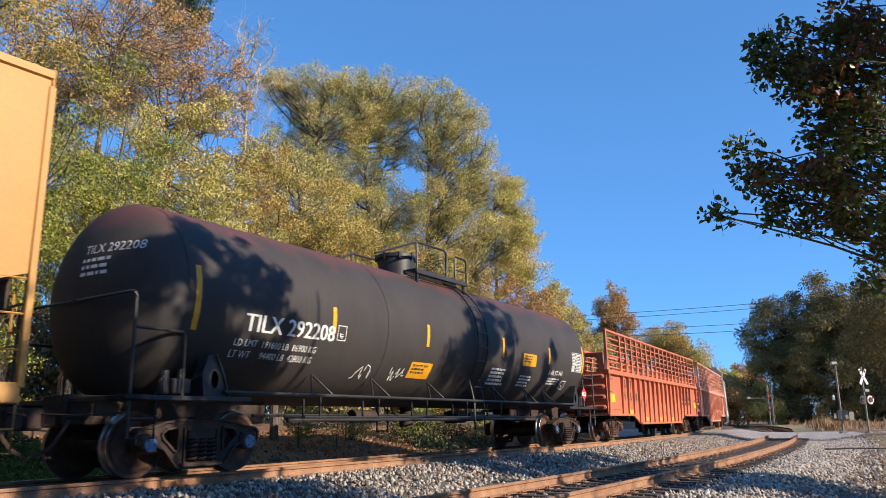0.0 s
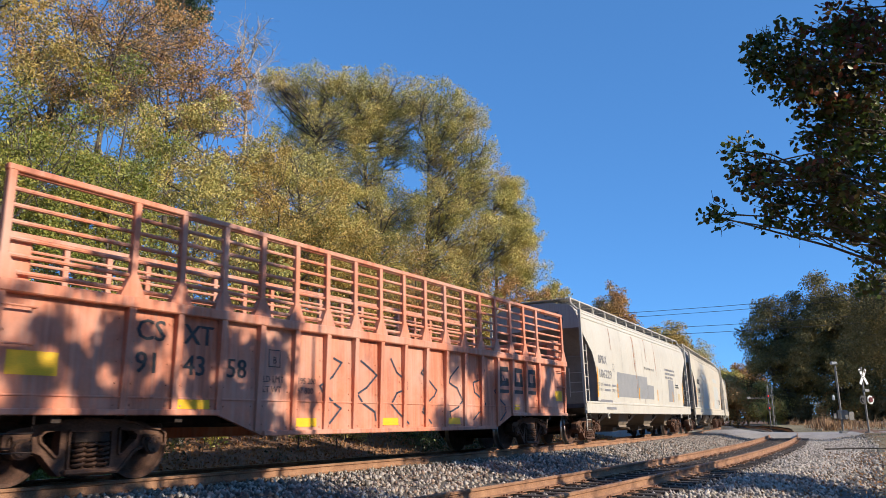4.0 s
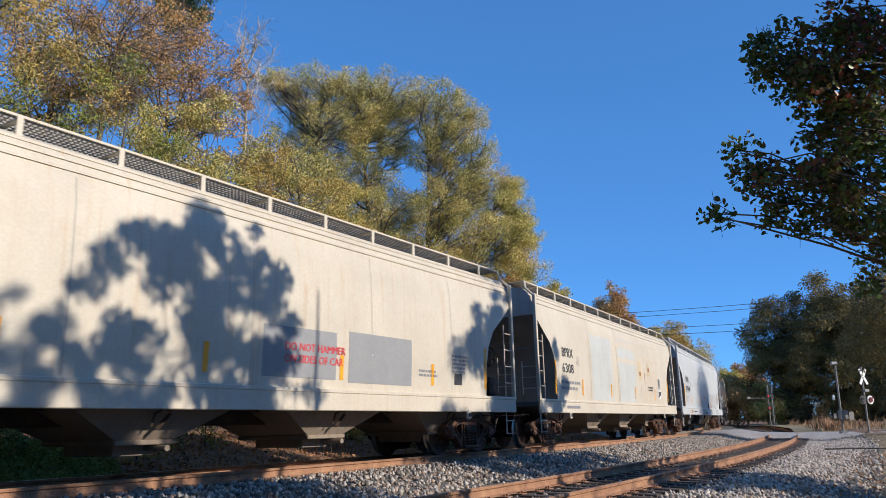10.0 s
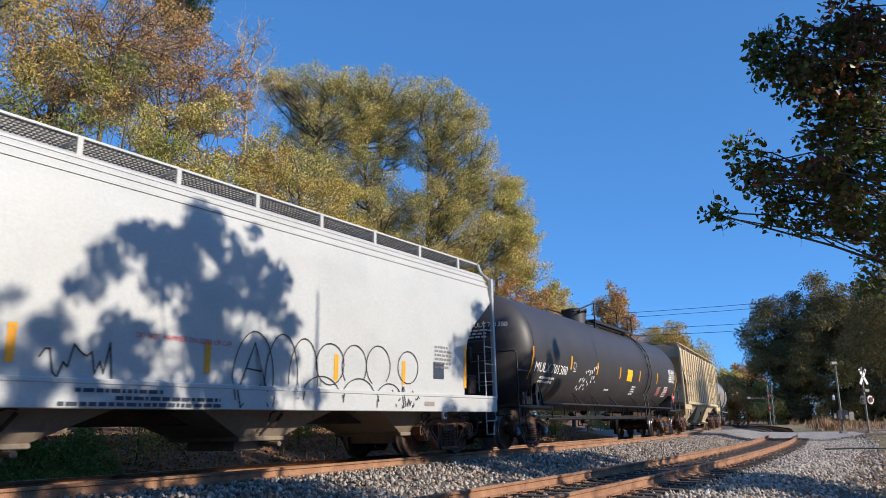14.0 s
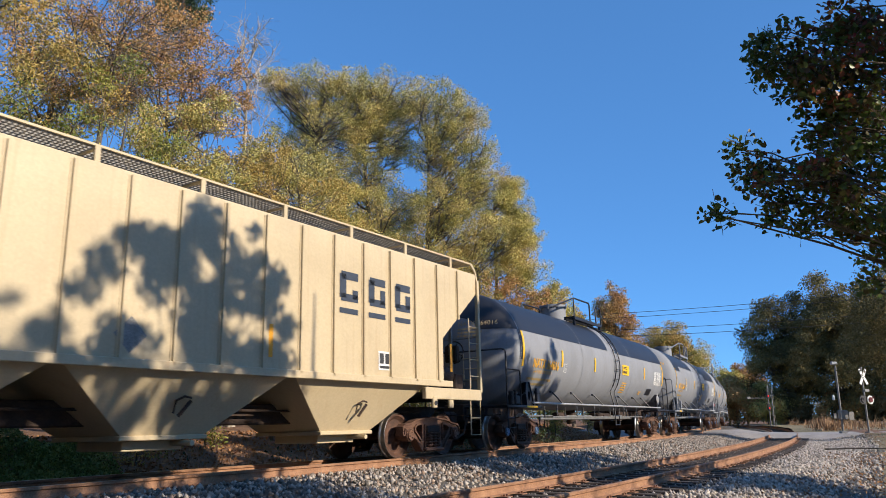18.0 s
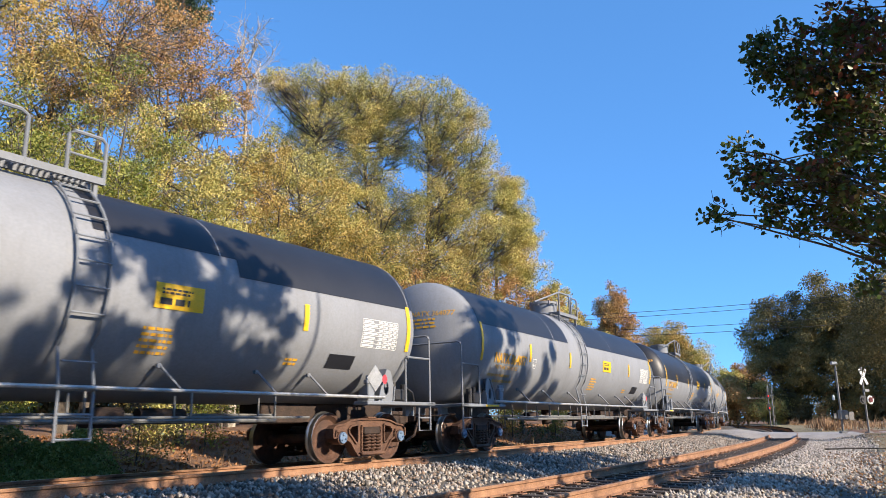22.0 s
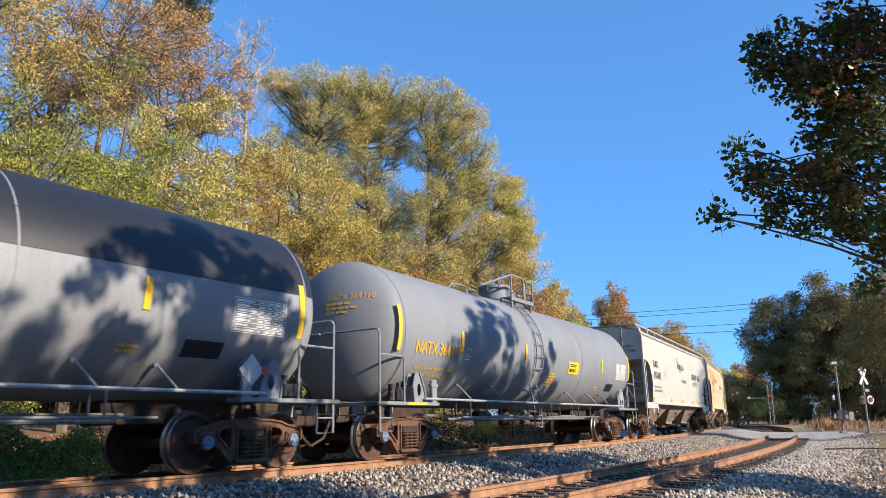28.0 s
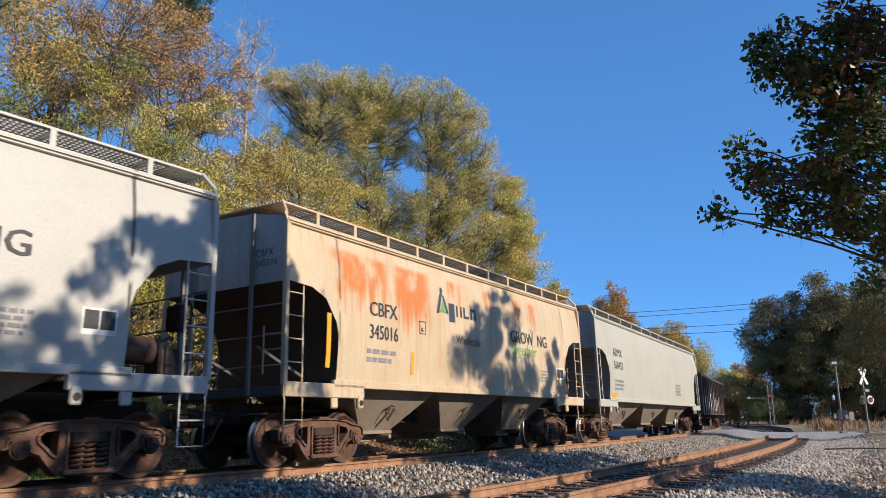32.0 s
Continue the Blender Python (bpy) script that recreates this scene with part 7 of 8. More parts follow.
def tree(label, x, y, z, height, trunk, blobs, leaf, count, size, seed, bark="bark", name="tree", fork=7, spread=0.55, six=False, twigs=3, bare=0.0, crown_label="", narrow=0.6, rise=(0.6, 1.0), least=0.0, tri=True):
    """Trunk, limbs and a crown of leaf clusters. blobs: (dx, dy, height of centre, rx, ry, rz, clusters)."""
    rnd, g = random.Random(seed), np.random.default_rng(seed)
    t = thing(name, label, name.replace("_", " "), at=pose(x, y, z))
    wood = Shape()
    top = height * 0.8
    lean = [(rnd.uniform(-0.03, 0.03) * height, rnd.uniform(-0.03, 0.03) * height) for _ in range(2)]

    def axis(h):
        k = h / top
        return Vector((lean[0][0] * k + lean[1][0] * k * k, lean[0][1] * k + lean[1][1] * k * k, h))

    wood.tube([axis(top * i / 8) + Vector((0, 0, -0.3 if i == 0 else 0)) for i in range(9)], trunk, 8, r1=trunk * 0.15)
    part("trunk", wood, M[bark], t)
    limbs = Shape()
    cs = []
    vol = [b[6] for b in blobs]
    thin = 0.008 if height > 4 else 0.004

    def inside(k):
        while True:
            p = Vector((rnd.uniform(-1, 1), rnd.uniform(-1, 1), rnd.uniform(-1, 1)))
            if p.length <= 1:
                return p * k * (0.45 + 0.55 * p.length)

    for bx, by, bz, rx, ry, rz, nc in blobs:
        hubs = []
        for _ in range(max(1, nc // fork)):
            p = inside(0.75)
            e = Vector((bx + p.x * rx, by + p.y * ry, bz + p.z * rz))
            hr = math.hypot(e.x, e.y)
            a = axis(max(top * 0.18, min(top, e.z - hr * rnd.uniform(*rise))))
            bow = (e - a).length * 0.13
            m1 = a.lerp(e, 0.35) + Vector((rnd.uniform(-bow, bow), rnd.uniform(-bow, bow), -bow * rnd.random()))
            m2 = a.lerp(e, 0.7) + Vector((rnd.uniform(-bow, bow), rnd.uniform(-bow, bow), bow * rnd.uniform(-0.6, 0.6)))
            lr = trunk * 0.26 * (0.6 + 0.4 * rnd.random())
            limbs.tube([a, m1, m2, e], lr, 5, r1=max(thin, lr * 0.3))
            hubs.append((a, m1, m2, e, lr))
        for _ in range(nc):
            p = inside(1.0)
            e = Vector((bx + p.x * rx, by + p.y * ry, bz + p.z * rz))
            _, m1, m2, he, lr = min(hubs, key=lambda q: (q[3] - e).length)
            k = rnd.uniform(0.2, 1.0)
            a = m1.lerp(m2, k * 2) if k < 0.5 else m2.lerp(he, k * 2 - 1)
            bow = (e - a).length * 0.16
            mid = a.lerp(e, 0.5) + Vector((rnd.uniform(-bow, bow), rnd.uniform(-bow, bow), rnd.uniform(-bow, bow)))
            lr = lr * 0.38
            limbs.tube([a, mid, e], lr, 4, r1=thin)
            cr = max(least, min(rx, ry, rz) * spread) * rnd.uniform(0.55, 1.0)
            for _ in range(twigs):
                d = Vector((rnd.gauss(0, 1), rnd.gauss(0, 1), rnd.gauss(0.3, 1))).normalized() * cr * rnd.uniform(0.8, 1.5)
                limbs.tube([mid.lerp(e, rnd.uniform(0.3, 1)), e + d * 0.5, e + d], max(lr * 0.5, 0.005), 3, r1=0.003)
            cs.append((e, cr))
    part("branchwork", limbs, M[bark], t)
    if count:
        area = sum(cr * cr for _, cr in cs)
        pts = []
        for e, cr in cs:
            if rnd.random() < bare:
                continue
            m = int(count * cr * cr / area * rnd.uniform(0.6, 1.4)) + 1
            d = g.normal(size=(m, 3))
            d /= np.linalg.norm(d, axis=1, keepdims=True)
            d *= (cr * 1.25 * g.random(m) ** 0.5)[:, None]
            d[:, 2] *= 0.8
            pts.append(np.array(e)[None] + d)
        me = leaf_soup("crown", np.concatenate(pts), size, g, L[leaf], narrow, six, tri and not six)
        part("crown", me, None, t, crown_label)
    return t


# wood behind the train
WOOD = [
    # x, y, height, trunk, crown radius, crown bottom, leaf, leaves, size, label
    (-13.0, 18.5, 16.0, 0.22, 4.2, 3.5, "gold", 9000, 0.13, "tall sweetgum with olive and yellowing autumn leaves"),
    (-11.4, 22.5, 16.5, 0.22, 4.0, 9.0, "rust", 5500, 0.13, "tall maple with russet autumn leaves and showing limbs"),
    (-10.3, 27.0, 17.0, 0.20, 3.0, 10.0, "rust", 4000, 0.14, "tall thinning oak with orange-brown leaves"),
    (-7.2, 33.0, 14.0, 0.2, 3.4, 5.0, "olive", 5500, 0.15, "tall half-bare tree with olive leaves"),
    (-17.5, 20.0, 17.0, 0.22, 4.4, 3.0, "olive", 8000, 0.16, "tall olive-leaved tree deep in the wood"),
    (-15.5, 26.0, 17.5, 0.22, 4.4, 3.0, "gold", 8000, 0.16, "tall yellowing tree deep in the wood"),
    (-13.5, 33.0, 16.0, 0.22, 4.4, 3.0, "olive", 8000, 0.18, "tall olive tree deep in the wood"),
    (-9.5, 36.0, 13.0, 0.2, 4.0, 2.0, "gold", 7000, 0.18, "yellow-green tree deep in the wood"),
    (-4.5, 36.0, 11.0, 0.18, 3.6, 1.5, "olive", 7000, 0.18, "olive tree deep in the wood"),
    (0.5, 44.0, 10.5, 0.18, 3.8, 1.5, "olive", 6500, 0.2, "olive tree deep in the wood"),
    (-10.2, 16.0, 9.0, 0.14, 3.0, 1.0, "green", 9000, 0.11, "leafy green understorey tree beside the track"),
    (-9.0, 18.8, 11.0, 0.14, 3.2, 1.2, "green", 9000, 0.11, "yellow-green understorey tree beside the track"),
    (-7.6, 21.8, 11.2, 0.14, 3.2, 1.2, "olive", 8500, 0.12, "olive autumn tree beside the track"),
    (-5.6, 25.0, 10.2, 0.15, 3.1, 1.2, "gold", 8500, 0.12, "golden autumn tree with a broken outline"),
    (-3.4, 28.0, 9.0, 0.13, 2.8, 1.0, "gold", 7500, 0.12, "yellow-brown small tree at the wood's edge"),
    (-1.2, 31.5, 8.8, 0.13, 2.8, 1.0, "rust", 7000, 0.13, "russet small tree at the wood's edge"),
    (1.5, 36.0, 8.8, 0.13, 2.8, 0.8, "gold", 6500, 0.14, "golden small tree at the wood's edge"),
    (4.2, 41.0, 9.2, 0.14, 2.8, 0.8, "rust", 6000, 0.15, "russet small tree at the wood's edge"),
    (6.6, 46.5, 9.4, 0.14, 2.8, 0.8, "olive", 5500, 0.16, "olive small tree at the wood's edge"),
    (9.2, 54.0, 9.0, 0.14, 2.9, 0.8, "gold", 5000, 0.17, "yellowing small tree near the bend"),
    (12.0, 63.0, 9.5, 0.14, 3.2, 0.8, "olive", 5000, 0.19, "olive small tree near the bend"),
    (-8.6, 29.0, 11.5, 0.14, 2.8, 1.5, "gold", 7500, 0.13, "golden understorey tree in the wood"),
]
for k, (x, y, h, tr, cr, zb, lf, cnt, sz, lab) in enumerate(WOOD):
    rb = random.Random(50 + k)
    mid = (h + zb) / 2
    blobs = [(0, 0, mid, cr * 0.8, cr * 0.8, (h - zb) / 2 * 0.9, 70)]
    for q in range(4):
        t = rb.uniform(0, 6.28)
        blobs.append((cr * 0.5 * math.cos(t), cr * 0.5 * math.sin(t), rb.uniform(zb + cr * 0.5, h - cr * 0.5), cr * 0.6, cr * 0.6, cr * 0.6, 24))
    s, a = track_coords(x, y)
    tree(lab, x, y, float(ground_z(np.array(s), np.array(a))), h, tr, blobs, lf, int(cnt * 4.6), sz * 0.74, 100 + k, bare=0.34 if h > 12 else 0.08, spread=0.2, least=0.42, twigs=4)

# the tall group in the middle: crowns of several rounded boughs each
GROVE = (
    (-7.0, 41.0, 20.6, 0.30, "olive", 80000, ((-9.9, 20.3, 1.2), (-8.4, 19.9, 1.9), (-7.0, 20.2, 1.9), (-7.9, 17.6, 2.1), (-5.6, 18.0, 2.2), (-6.4, 15.2, 2.3), (-8.6, 14.6, 1.9), (-6.0, 12.4, 2.4))),
    (-3.6, 41.6, 21.2, 0.32, "olive", 100000, ((-4.9, 19.9, 2.0), (-3.4, 19.7, 2.0), (-2.0, 19.3, 1.9), (-4.3, 17.2, 2.2), (-4.6, 14.6, 2.2), (-3.4, 11.9, 2.2), (-5.6, 11.0, 2.4), (-3.0, 9.2, 2.6), (-2.6, 16.4, 1.2), (-2.0, 13.0, 1.3))),
    (-1.0, 41.0, 19.6, 0.30, "olive", 110000, ((-0.4, 18.4, 1.9), (0.9, 17.9, 1.8), (1.7, 16.2, 1.8), (2.4, 14.6, 1.6), (-0.6, 16.2, 1.6), (0.7, 14.6, 1.8), (1.8, 12.6, 2.0), (-0.2, 12.0, 2.0), (0.9, 10.2, 2.4), (2.6, 10.6, 1.8), (-0.8, 8.4, 2.6))),
    (3.3, 42.2, 15.4, 0.20, "olive", 42000, ((4.0, 14.2, 0.9), (4.1, 12.9, 1.2), (4.6, 11.4, 1.2), (3.9, 10.2, 1.5), (4.4, 8.8, 1.5))),
)
for k, (x, y, h, tr, lf, cnt, boughs) in enumerate(GROVE):
    rb = random.Random(80 + k)
    blobs = [(bx - x, rb.uniform(-0.9, 0.9), bz - 0.6, r * 1.08, r * 1.2, r * 0.95, int(10 + 30 * r)) for bx, bz, r in boughs]
    tree("tall willow oak with a rounded olive-green crown against the sky" if k < 3 else "smaller willow oak with a feathery olive crown", x, y, 0.6, h, tr, blobs, lf, cnt, 0.102, 200 + k,
         spread=0.3, least=0.50, twigs=2, bare=0.04)

# bare pale tree and a pine top
tree("bare pale-limbed tree rising out of the wood", -8.5, 30.0, 0.6, 18.4, 0.24, [(0, 0, 15.4, 1.5, 1.5, 3.0, 60), (0.4, 0, 12, 1.6, 1.6, 2, 16)], "gold", 0, 0.1, 301, bark="pale_bark", twigs=5, rise=(1.0, 1.8))
tree("dark green pine showing above the wood", -13.6, 34.0, 0.6, 24.0, 0.25, [(0, 0, 22.0, 1.9, 1.9, 2.6, 40)], "pine", 14000, 0.24, 302, narrow=0.22, spread=0.3)

# beyond the bend
for k, (x, y, h, cr, lf, n, lab) in enumerate((
        (17.6, 76.0, 14.6, 2.9, "rust", 5000, "rounded russet tree by the bend"),
        (31.0, 105.0, 14.2, 4.8, "gold", 10000, "golden rounded tree far beyond the crossing"),
        (36.0, 108.0, 12.0, 4.0, "olive", 4500, "olive rounded tree far beyond the crossing"),
        (39.2, 104.0, 7.6, 3.0, "olive", 5000, "brown-leaved tree beside the dark oaks"),
        (42.5, 106.0, 8.6, 3.2, "rust", 4000, "brown-leaved tree beside the dark oaks"))):
    tree(lab, x, y, 0.0, h, 0.2, [(0, 0, h * 0.56, cr, cr, h * 0.36, 110), (cr * 0.1, 0, h * 0.78, cr * 0.7, cr * 0.7, h * 0.23, 60)], lf, int(n * 6.0), 0.19, 400 + k, spread=0.30, twigs=2)
for k, (x, y, h, cr, n) in enumerate(((42.6, 94.0, 16.6, 5.4, 9000), (47.6, 91.0, 19.6, 6.4, 12000), (54.5, 89.0, 19.9, 6.8, 12000), (62.0, 85.0, 17.5, 6.4, 8000))):
    tree("broad dark evergreen oak beyond the level crossing", x, y, 0.0, h, 0.4, [(0, 0, h * 0.5, cr, cr, h * 0.46, 140), (-cr * 0.4, -cr * 0.3, h * 0.35, cr * 0.7, cr * 0.7, h * 0.3, 14), (cr * 0.3, 0, h * 0.75, cr * 0.6, cr * 0.6, h * 0.22, 12)], "dark", int(n * 6.0), 0.26, 420 + k, spread=0.24)

for k in range(13):
    rb = random.Random(440 + k)
    x, y = 33 + k * 3.4, 97 - k * 1.6 + rb.uniform(-2, 2)
    hh = rb.uniform(3.5, 6.0)
    tree("dense dark thicket below the oaks", x, y, -0.1, hh, 0.06, [(0, 0, hh * 0.5, 2.6, 2.2, hh * 0.52, 16)], ("rust", "rust", "olive", "far", "rust", "far")[k % 6], 6500, 0.34, 440 + k, name="thicket", twigs=1)

tree("olive-green tree beside the crossing road", 25.0, 38.5, -0.3, 8.6, 0.14, [(-0.7, 0, 5.6, 2.9, 2.7, 2.9, 46), (0.8, 0, 3.4, 2.6, 2.2, 2.0, 20)], "dark", 36000, 0.12, 460)

# pear trees beside the line; the first reaches into the view, the unseen others cast shadows on the train
PEARS = []
SHADE_BOUGHS = ((-1.2, 7.9, 0.9), (-0.3, 8.2, 0.7), (0.5, 7.8, 0.8), (-0.6, 6.9, 0.8), (0.7, 6.7, 0.6), (1.6, 7.3, 0.6), (1.3, 6.1, 0.6), (-1.7, 6.4, 0.9), (2.2, 6.4, 0.5), (0.1, 5.7, 0.8), (-1.0, 5.0, 1.0), (1.0, 4.8, 0.8), (0.0, 3.8, 1.2))
for k, (x, y, h, cr, zb, n) in enumerate(((7.0, 7.65, 10.2, 3.5, 2.6, 13000), (12.95, 13.0, 12.4, 3.7, 1.2, 72000), (7.5, 2.1, 9.4, 2.5, 1.6, 19000), (6.25, 5.85, 10.2, 2.3, 2.6, 17000))):
    # k == 3 is an extra unseen tree, added to carry the first pear's shadow
    blobs = [] if k == 0 else [(0, 0, 7.7, 2.2, 2.2, 2.4, 58), (0.3, 0.6, 8.9, 1.3, 1.3, 0.9, 18), (-0.4, -0.8, 9.0, 1.1, 1.1, 0.8, 16), (-0.8, -1.6, 7.2, 1.0, 1.0, 1.5, 18), (0, 0, 4.9, 1.9, 1.9, 1.4, 30)] if k == 3 else [(0.469 * u, 0.883 * u, bz + 0.8, r, r, r * 0.9, int(16 * r)) for u, bz, r in SHADE_BOUGHS] if k == 2 else [(-0.2, -0.9, 6.0, 2.5, 2.7, 4.4, 132), (-0.1, -0.8, 10.2, 1.2, 1.4, 2.0, 32), (0.5, 2.8, 6.4, 1.5, 1.6, 2.8, 58), (0.2, 1.2, 5.4, 1.6, 1.6, 2.4, 38), (-1.2, -2.6, 5.4, 1.2, 1.4, 2.6, 34)]
    rb = random.Random(90 + k)
    for q in range((8, 12, 0, 0)[k]):
        t = q * 0.785 + rb.uniform(-0.2, 0.2) if k == 0 else q * 0.524
        if k == 0 and (0.57 * math.cos(t) + 0.82 * math.sin(t) > 0.35 or math.cos(t) < -0.25):
            continue
        if k == 0:
            blobs.append((cr * 0.62 * math.cos(t) - 0.75, cr * 0.62 * math.sin(t) - 1.8, rb.uniform(zb + 1.2, h - 3), cr * 0.5, cr * 0.5, 0.9, 16))
            continue
        if k == 1 and math.sin(t) > 0.25:
            continue
        blobs.append((cr * 0.62 * math.cos(t), cr * 0.62 * math.sin(t), rb.uniform(1.4, 3.6), cr * 0.5, cr * 0.5, 0.9, 16))
    if k == 0:
        blobs += [(-3.15, -0.05, 5.45, 0.38, 0.5, 0.34, 15), (-3.36, 0.0, 5.62, 0.18, 0.3, 0.2, 5), (-2.85, 0.0, 5.28, 0.36, 0.6, 0.42, 18), (-2.5, -0.1, 5.65, 0.5, 0.7, 0.6, 22), (-2.62, 0.0, 4.98, 0.4, 0.6, 0.32, 15),
                  (-2.2, 0.05, 5.0, 0.45, 0.8, 0.6, 20), (-2.0, 0.05, 5.9, 0.7, 0.9, 0.8, 30), (-1.85, 0.0, 4.3, 0.6, 0.9, 0.9, 16), (-2.4, 0.1, 4.62, 0.42, 0.6, 0.3, 14), (-2.75, 0.1, 4.62, 0.25, 0.5, 0.16, 6),
                  (-3.56, 0.1, 4.22, 0.24, 0.4, 0.26, 6), (-3.3, 0.15, 4.1, 0.38, 0.6, 0.3, 11), (-2.95, 0.1, 4.15, 0.4, 0.6, 0.4, 13), (-2.55, 0.15, 4.25, 0.4, 0.6, 0.5, 15), (-3.0, 0.1, 3.74, 0.45, 0.6, 0.24, 10),
                  (-2.5, 0.15, 3.58, 0.4, 0.7, 0.3, 12), (-2.15, 0.15, 3.4, 0.4, 0.7, 0.34, 12), (-4.06, 0.0, 3.68, 0.08, 0.12, 0.06, 2), (-3.75, 0.05, 4.35, 0.1, 0.2, 0.25, 3),
                  (-1.85, 0.2, 2.95, 0.5, 0.7, 0.42, 14), (-1.95, 0.2, 2.45, 0.4, 0.6, 0.4, 8), (-0.4, -2.4, 5.4, 1.1, 1.0, 1.2, 16)]
    p = tree("ornamental pear tree with dark glossy leaves, some turning red", x, y, -0.8 if k != 1 else -0.6, h + 0.8, 0.14, blobs, "pear", n, (0.068, 0.12, 0.115, 0.13)[k], 500 + k, name="pear_tree", six=k == 0, fork=(22, 7, 7, 7)[k], narrow=0.75, twigs=3, spread=(0.27, 0.185, 0.36, 0.15)[k], rise=(0.1, 0.45) if k == 0 else (0.6, 1.0), least=0.2)
    PEARS.append(p)

fb = thing("fallen_branch", "thin dead branch with a few leaves lying on the verge", "branch")
sh = Shape()
fz = [float(verge_z(np.array(track_coords(x, y)[0]))) for x, y in ((14.2, 28.6), (16.0, 28.1), (17.6, 27.6), (18.8, 27.4))]
sh.tube([(14.2, 28.6, fz[0] + 0.06), (15.2, 28.2, fz[0] + 0.09), (16.2, 28.2, fz[1] + 0.07), (17.4, 27.7, fz[2] + 0.10), (18.6, 27.3, fz[3] + 0.22)], 0.035, 6, r1=0.02)
sh.tube([(17.2, 27.8, fz[2] + 0.09), (17.1, 27.6, fz[2] + 0.4), (16.9, 27.5, fz[2] + 0.62)], 0.018, 5, r1=0.008)
part("stem", sh, M["bark"], fb)
g = np.random.default_rng(81)
part("leaves", leaf_soup("leaves", np.array([16.95, 27.5, fz[2] + 0.55])[None] + g.normal(0, 0.14, (26, 3)), 0.13, g, L["shrub"]), None, fb)

# bushes along the wood's edge
for k in range(26):
    rb = random.Random(600 + k)
    s = -2 + k * 2.1 + rb.uniform(-0.6, 0.6)
    a = -rb.uniform(5.6, 7.6)
    p, h = spot(s, a)
    r = rb.uniform(0.6, 1.1)
    z = float(ground_z(np.array(s), np.array(a)))
    hh = rb.uniform(1.0, 2.2)
    tree("low green bush at the foot of the wood", p.x, p.y, z, hh, 0.03, [(0, 0, hh * 0.55, r, r, hh * 0.5, 10)], ("green", "green", "gold", "olive")[k % 4], 1500, 0.085, 600 + k, name="bush", twigs=2)


def reeds(name, label, n, place, hgt, seed, leaf="reed", wid=0.012):
    """Upright dry stalks and blades."""
    g = np.random.default_rng(seed)
    c = place(g, n)
    n = len(c)
    th = g.uniform(0, 6.28, n)
    w = wid * g.uniform(0.6, 1.6, n)
    lump = 0.62 + 0.38 * np.sin(c[:, 0] * 2.3 + np.sin(c[:, 1] * 1.7)) * np.sin(c[:, 0] * 0.83 + 1.1)
    h = hgt * g.uniform(0.3, 1.15, n) * lump
    tip = np.stack([g.normal(0, 0.18, n) * h, g.normal(0, 0.18, n) * h, h], -1)
    d = np.stack([np.cos(th) * w, np.sin(th) * w, 0 * w], -1)
    v = np.stack([c - d, c + d, c + tip * 0.6 + d * 0.8, c + tip, c + tip * 0.6 - d * 0.8], 1)
    return tagged(new(name, soup(name, v.reshape(-1, 3), np.arange(5 * n).reshape(-1, 5), L[leaf])), label, "grass", kind="stuff")


def beyond(g, n):
    s = g.uniform(57.5, 64, n)
    a = g.uniform(8, 60, n)
    keep = np.sin(a * 1.9 + np.sin(s * 0.9)) + np.sin(a * 0.63 + s * 0.37) + g.normal(0, 0.5, n) > 0.45
    return plan_xyz(s, a, g.uniform(-0.5, -0.1, n))[keep]


reeds("dry_grass", "dry brown grass in patches beyond the crossing", 6000, beyond, 0.45, 701, wid=0.02)


def weed_clumps(g, n):
    k = g.integers(0, 18, n)
    cs, ca, r = g.uniform(58.5, 67, 18), g.uniform(7, 42, 18), g.uniform(0.5, 1.3, 18)
    return plan_xyz(cs[k] + g.normal(0, 1, n) * r[k], ca[k] + g.normal(0, 1, n) * r[k], g.uniform(-0.4, 0.35, n))


reeds("dry_weeds", "clumps of tall russet weeds beside the road", 9000, weed_clumps, 0.75, 705, wid=0.022)


def bend_side(g, n):
    s = g.uniform(60, 110, n)
    a = g.uniform(9, 16, n)
    keep = np.sin(s * 0.9) + np.sin(a * 1.3 + s * 0.31) + g.normal(0, 0.5, n) > 0.1
    return plan_xyz(s, a, g.uniform(-0.6, -0.2, n))[keep]


reeds("dry_grass", "tall dry russet stalks outside the bend", 11000, bend_side, 1.15, 702, wid=0.022)


def verge_spots(g, n):
    s = g.uniform(8, 47, n)
    a = 9.3 + 14 * g.random(n) ** 1.3
    return plan_xyz(s, a, ground_z(s, a) + 0.02)


reeds("verge_grass", "short dry verge grass", 14000, verge_spots, 0.10, 703, wid=0.006)


def wood_floor(g, n):
    s = g.uniform(1, 50, n)
    a = -3.2 - 7 * g.random(n) ** 1.2
    return plan_xyz(s, a, ground_z(s, a) + 0.03)


g = np.random.default_rng(77)
tagged(new("leaf_litter", leaf_soup("leaf_litter", wood_floor(g, 16000), 0.11, g, L["litter"])), "fallen russet leaves on the bank behind the rails", "leaf litter", kind="stuff")


def low_green(g, n):
    s = g.uniform(-6, 34, n)
    a = -3.5 - 4.0 * g.random(n)
    keep = np.sin(s * 0.55 + 0.6) + np.sin(s * 1.7 + a) * 0.6 + np.where(s < 4.5, 1.2, 0.0) - np.where((s > 9.5) & (s < 17), 1.3, 0.0) + g.normal(0, 0.3, n) > 0.35
    hgt = (0.35 + 0.75 * np.clip((-a - 3.5) / 3.0, 0, 1)) * g.random(n) ** 0.7
    return plan_xyz(s, a, ground_z(s, a) + hgt)[keep]


g = np.random.default_rng(80)
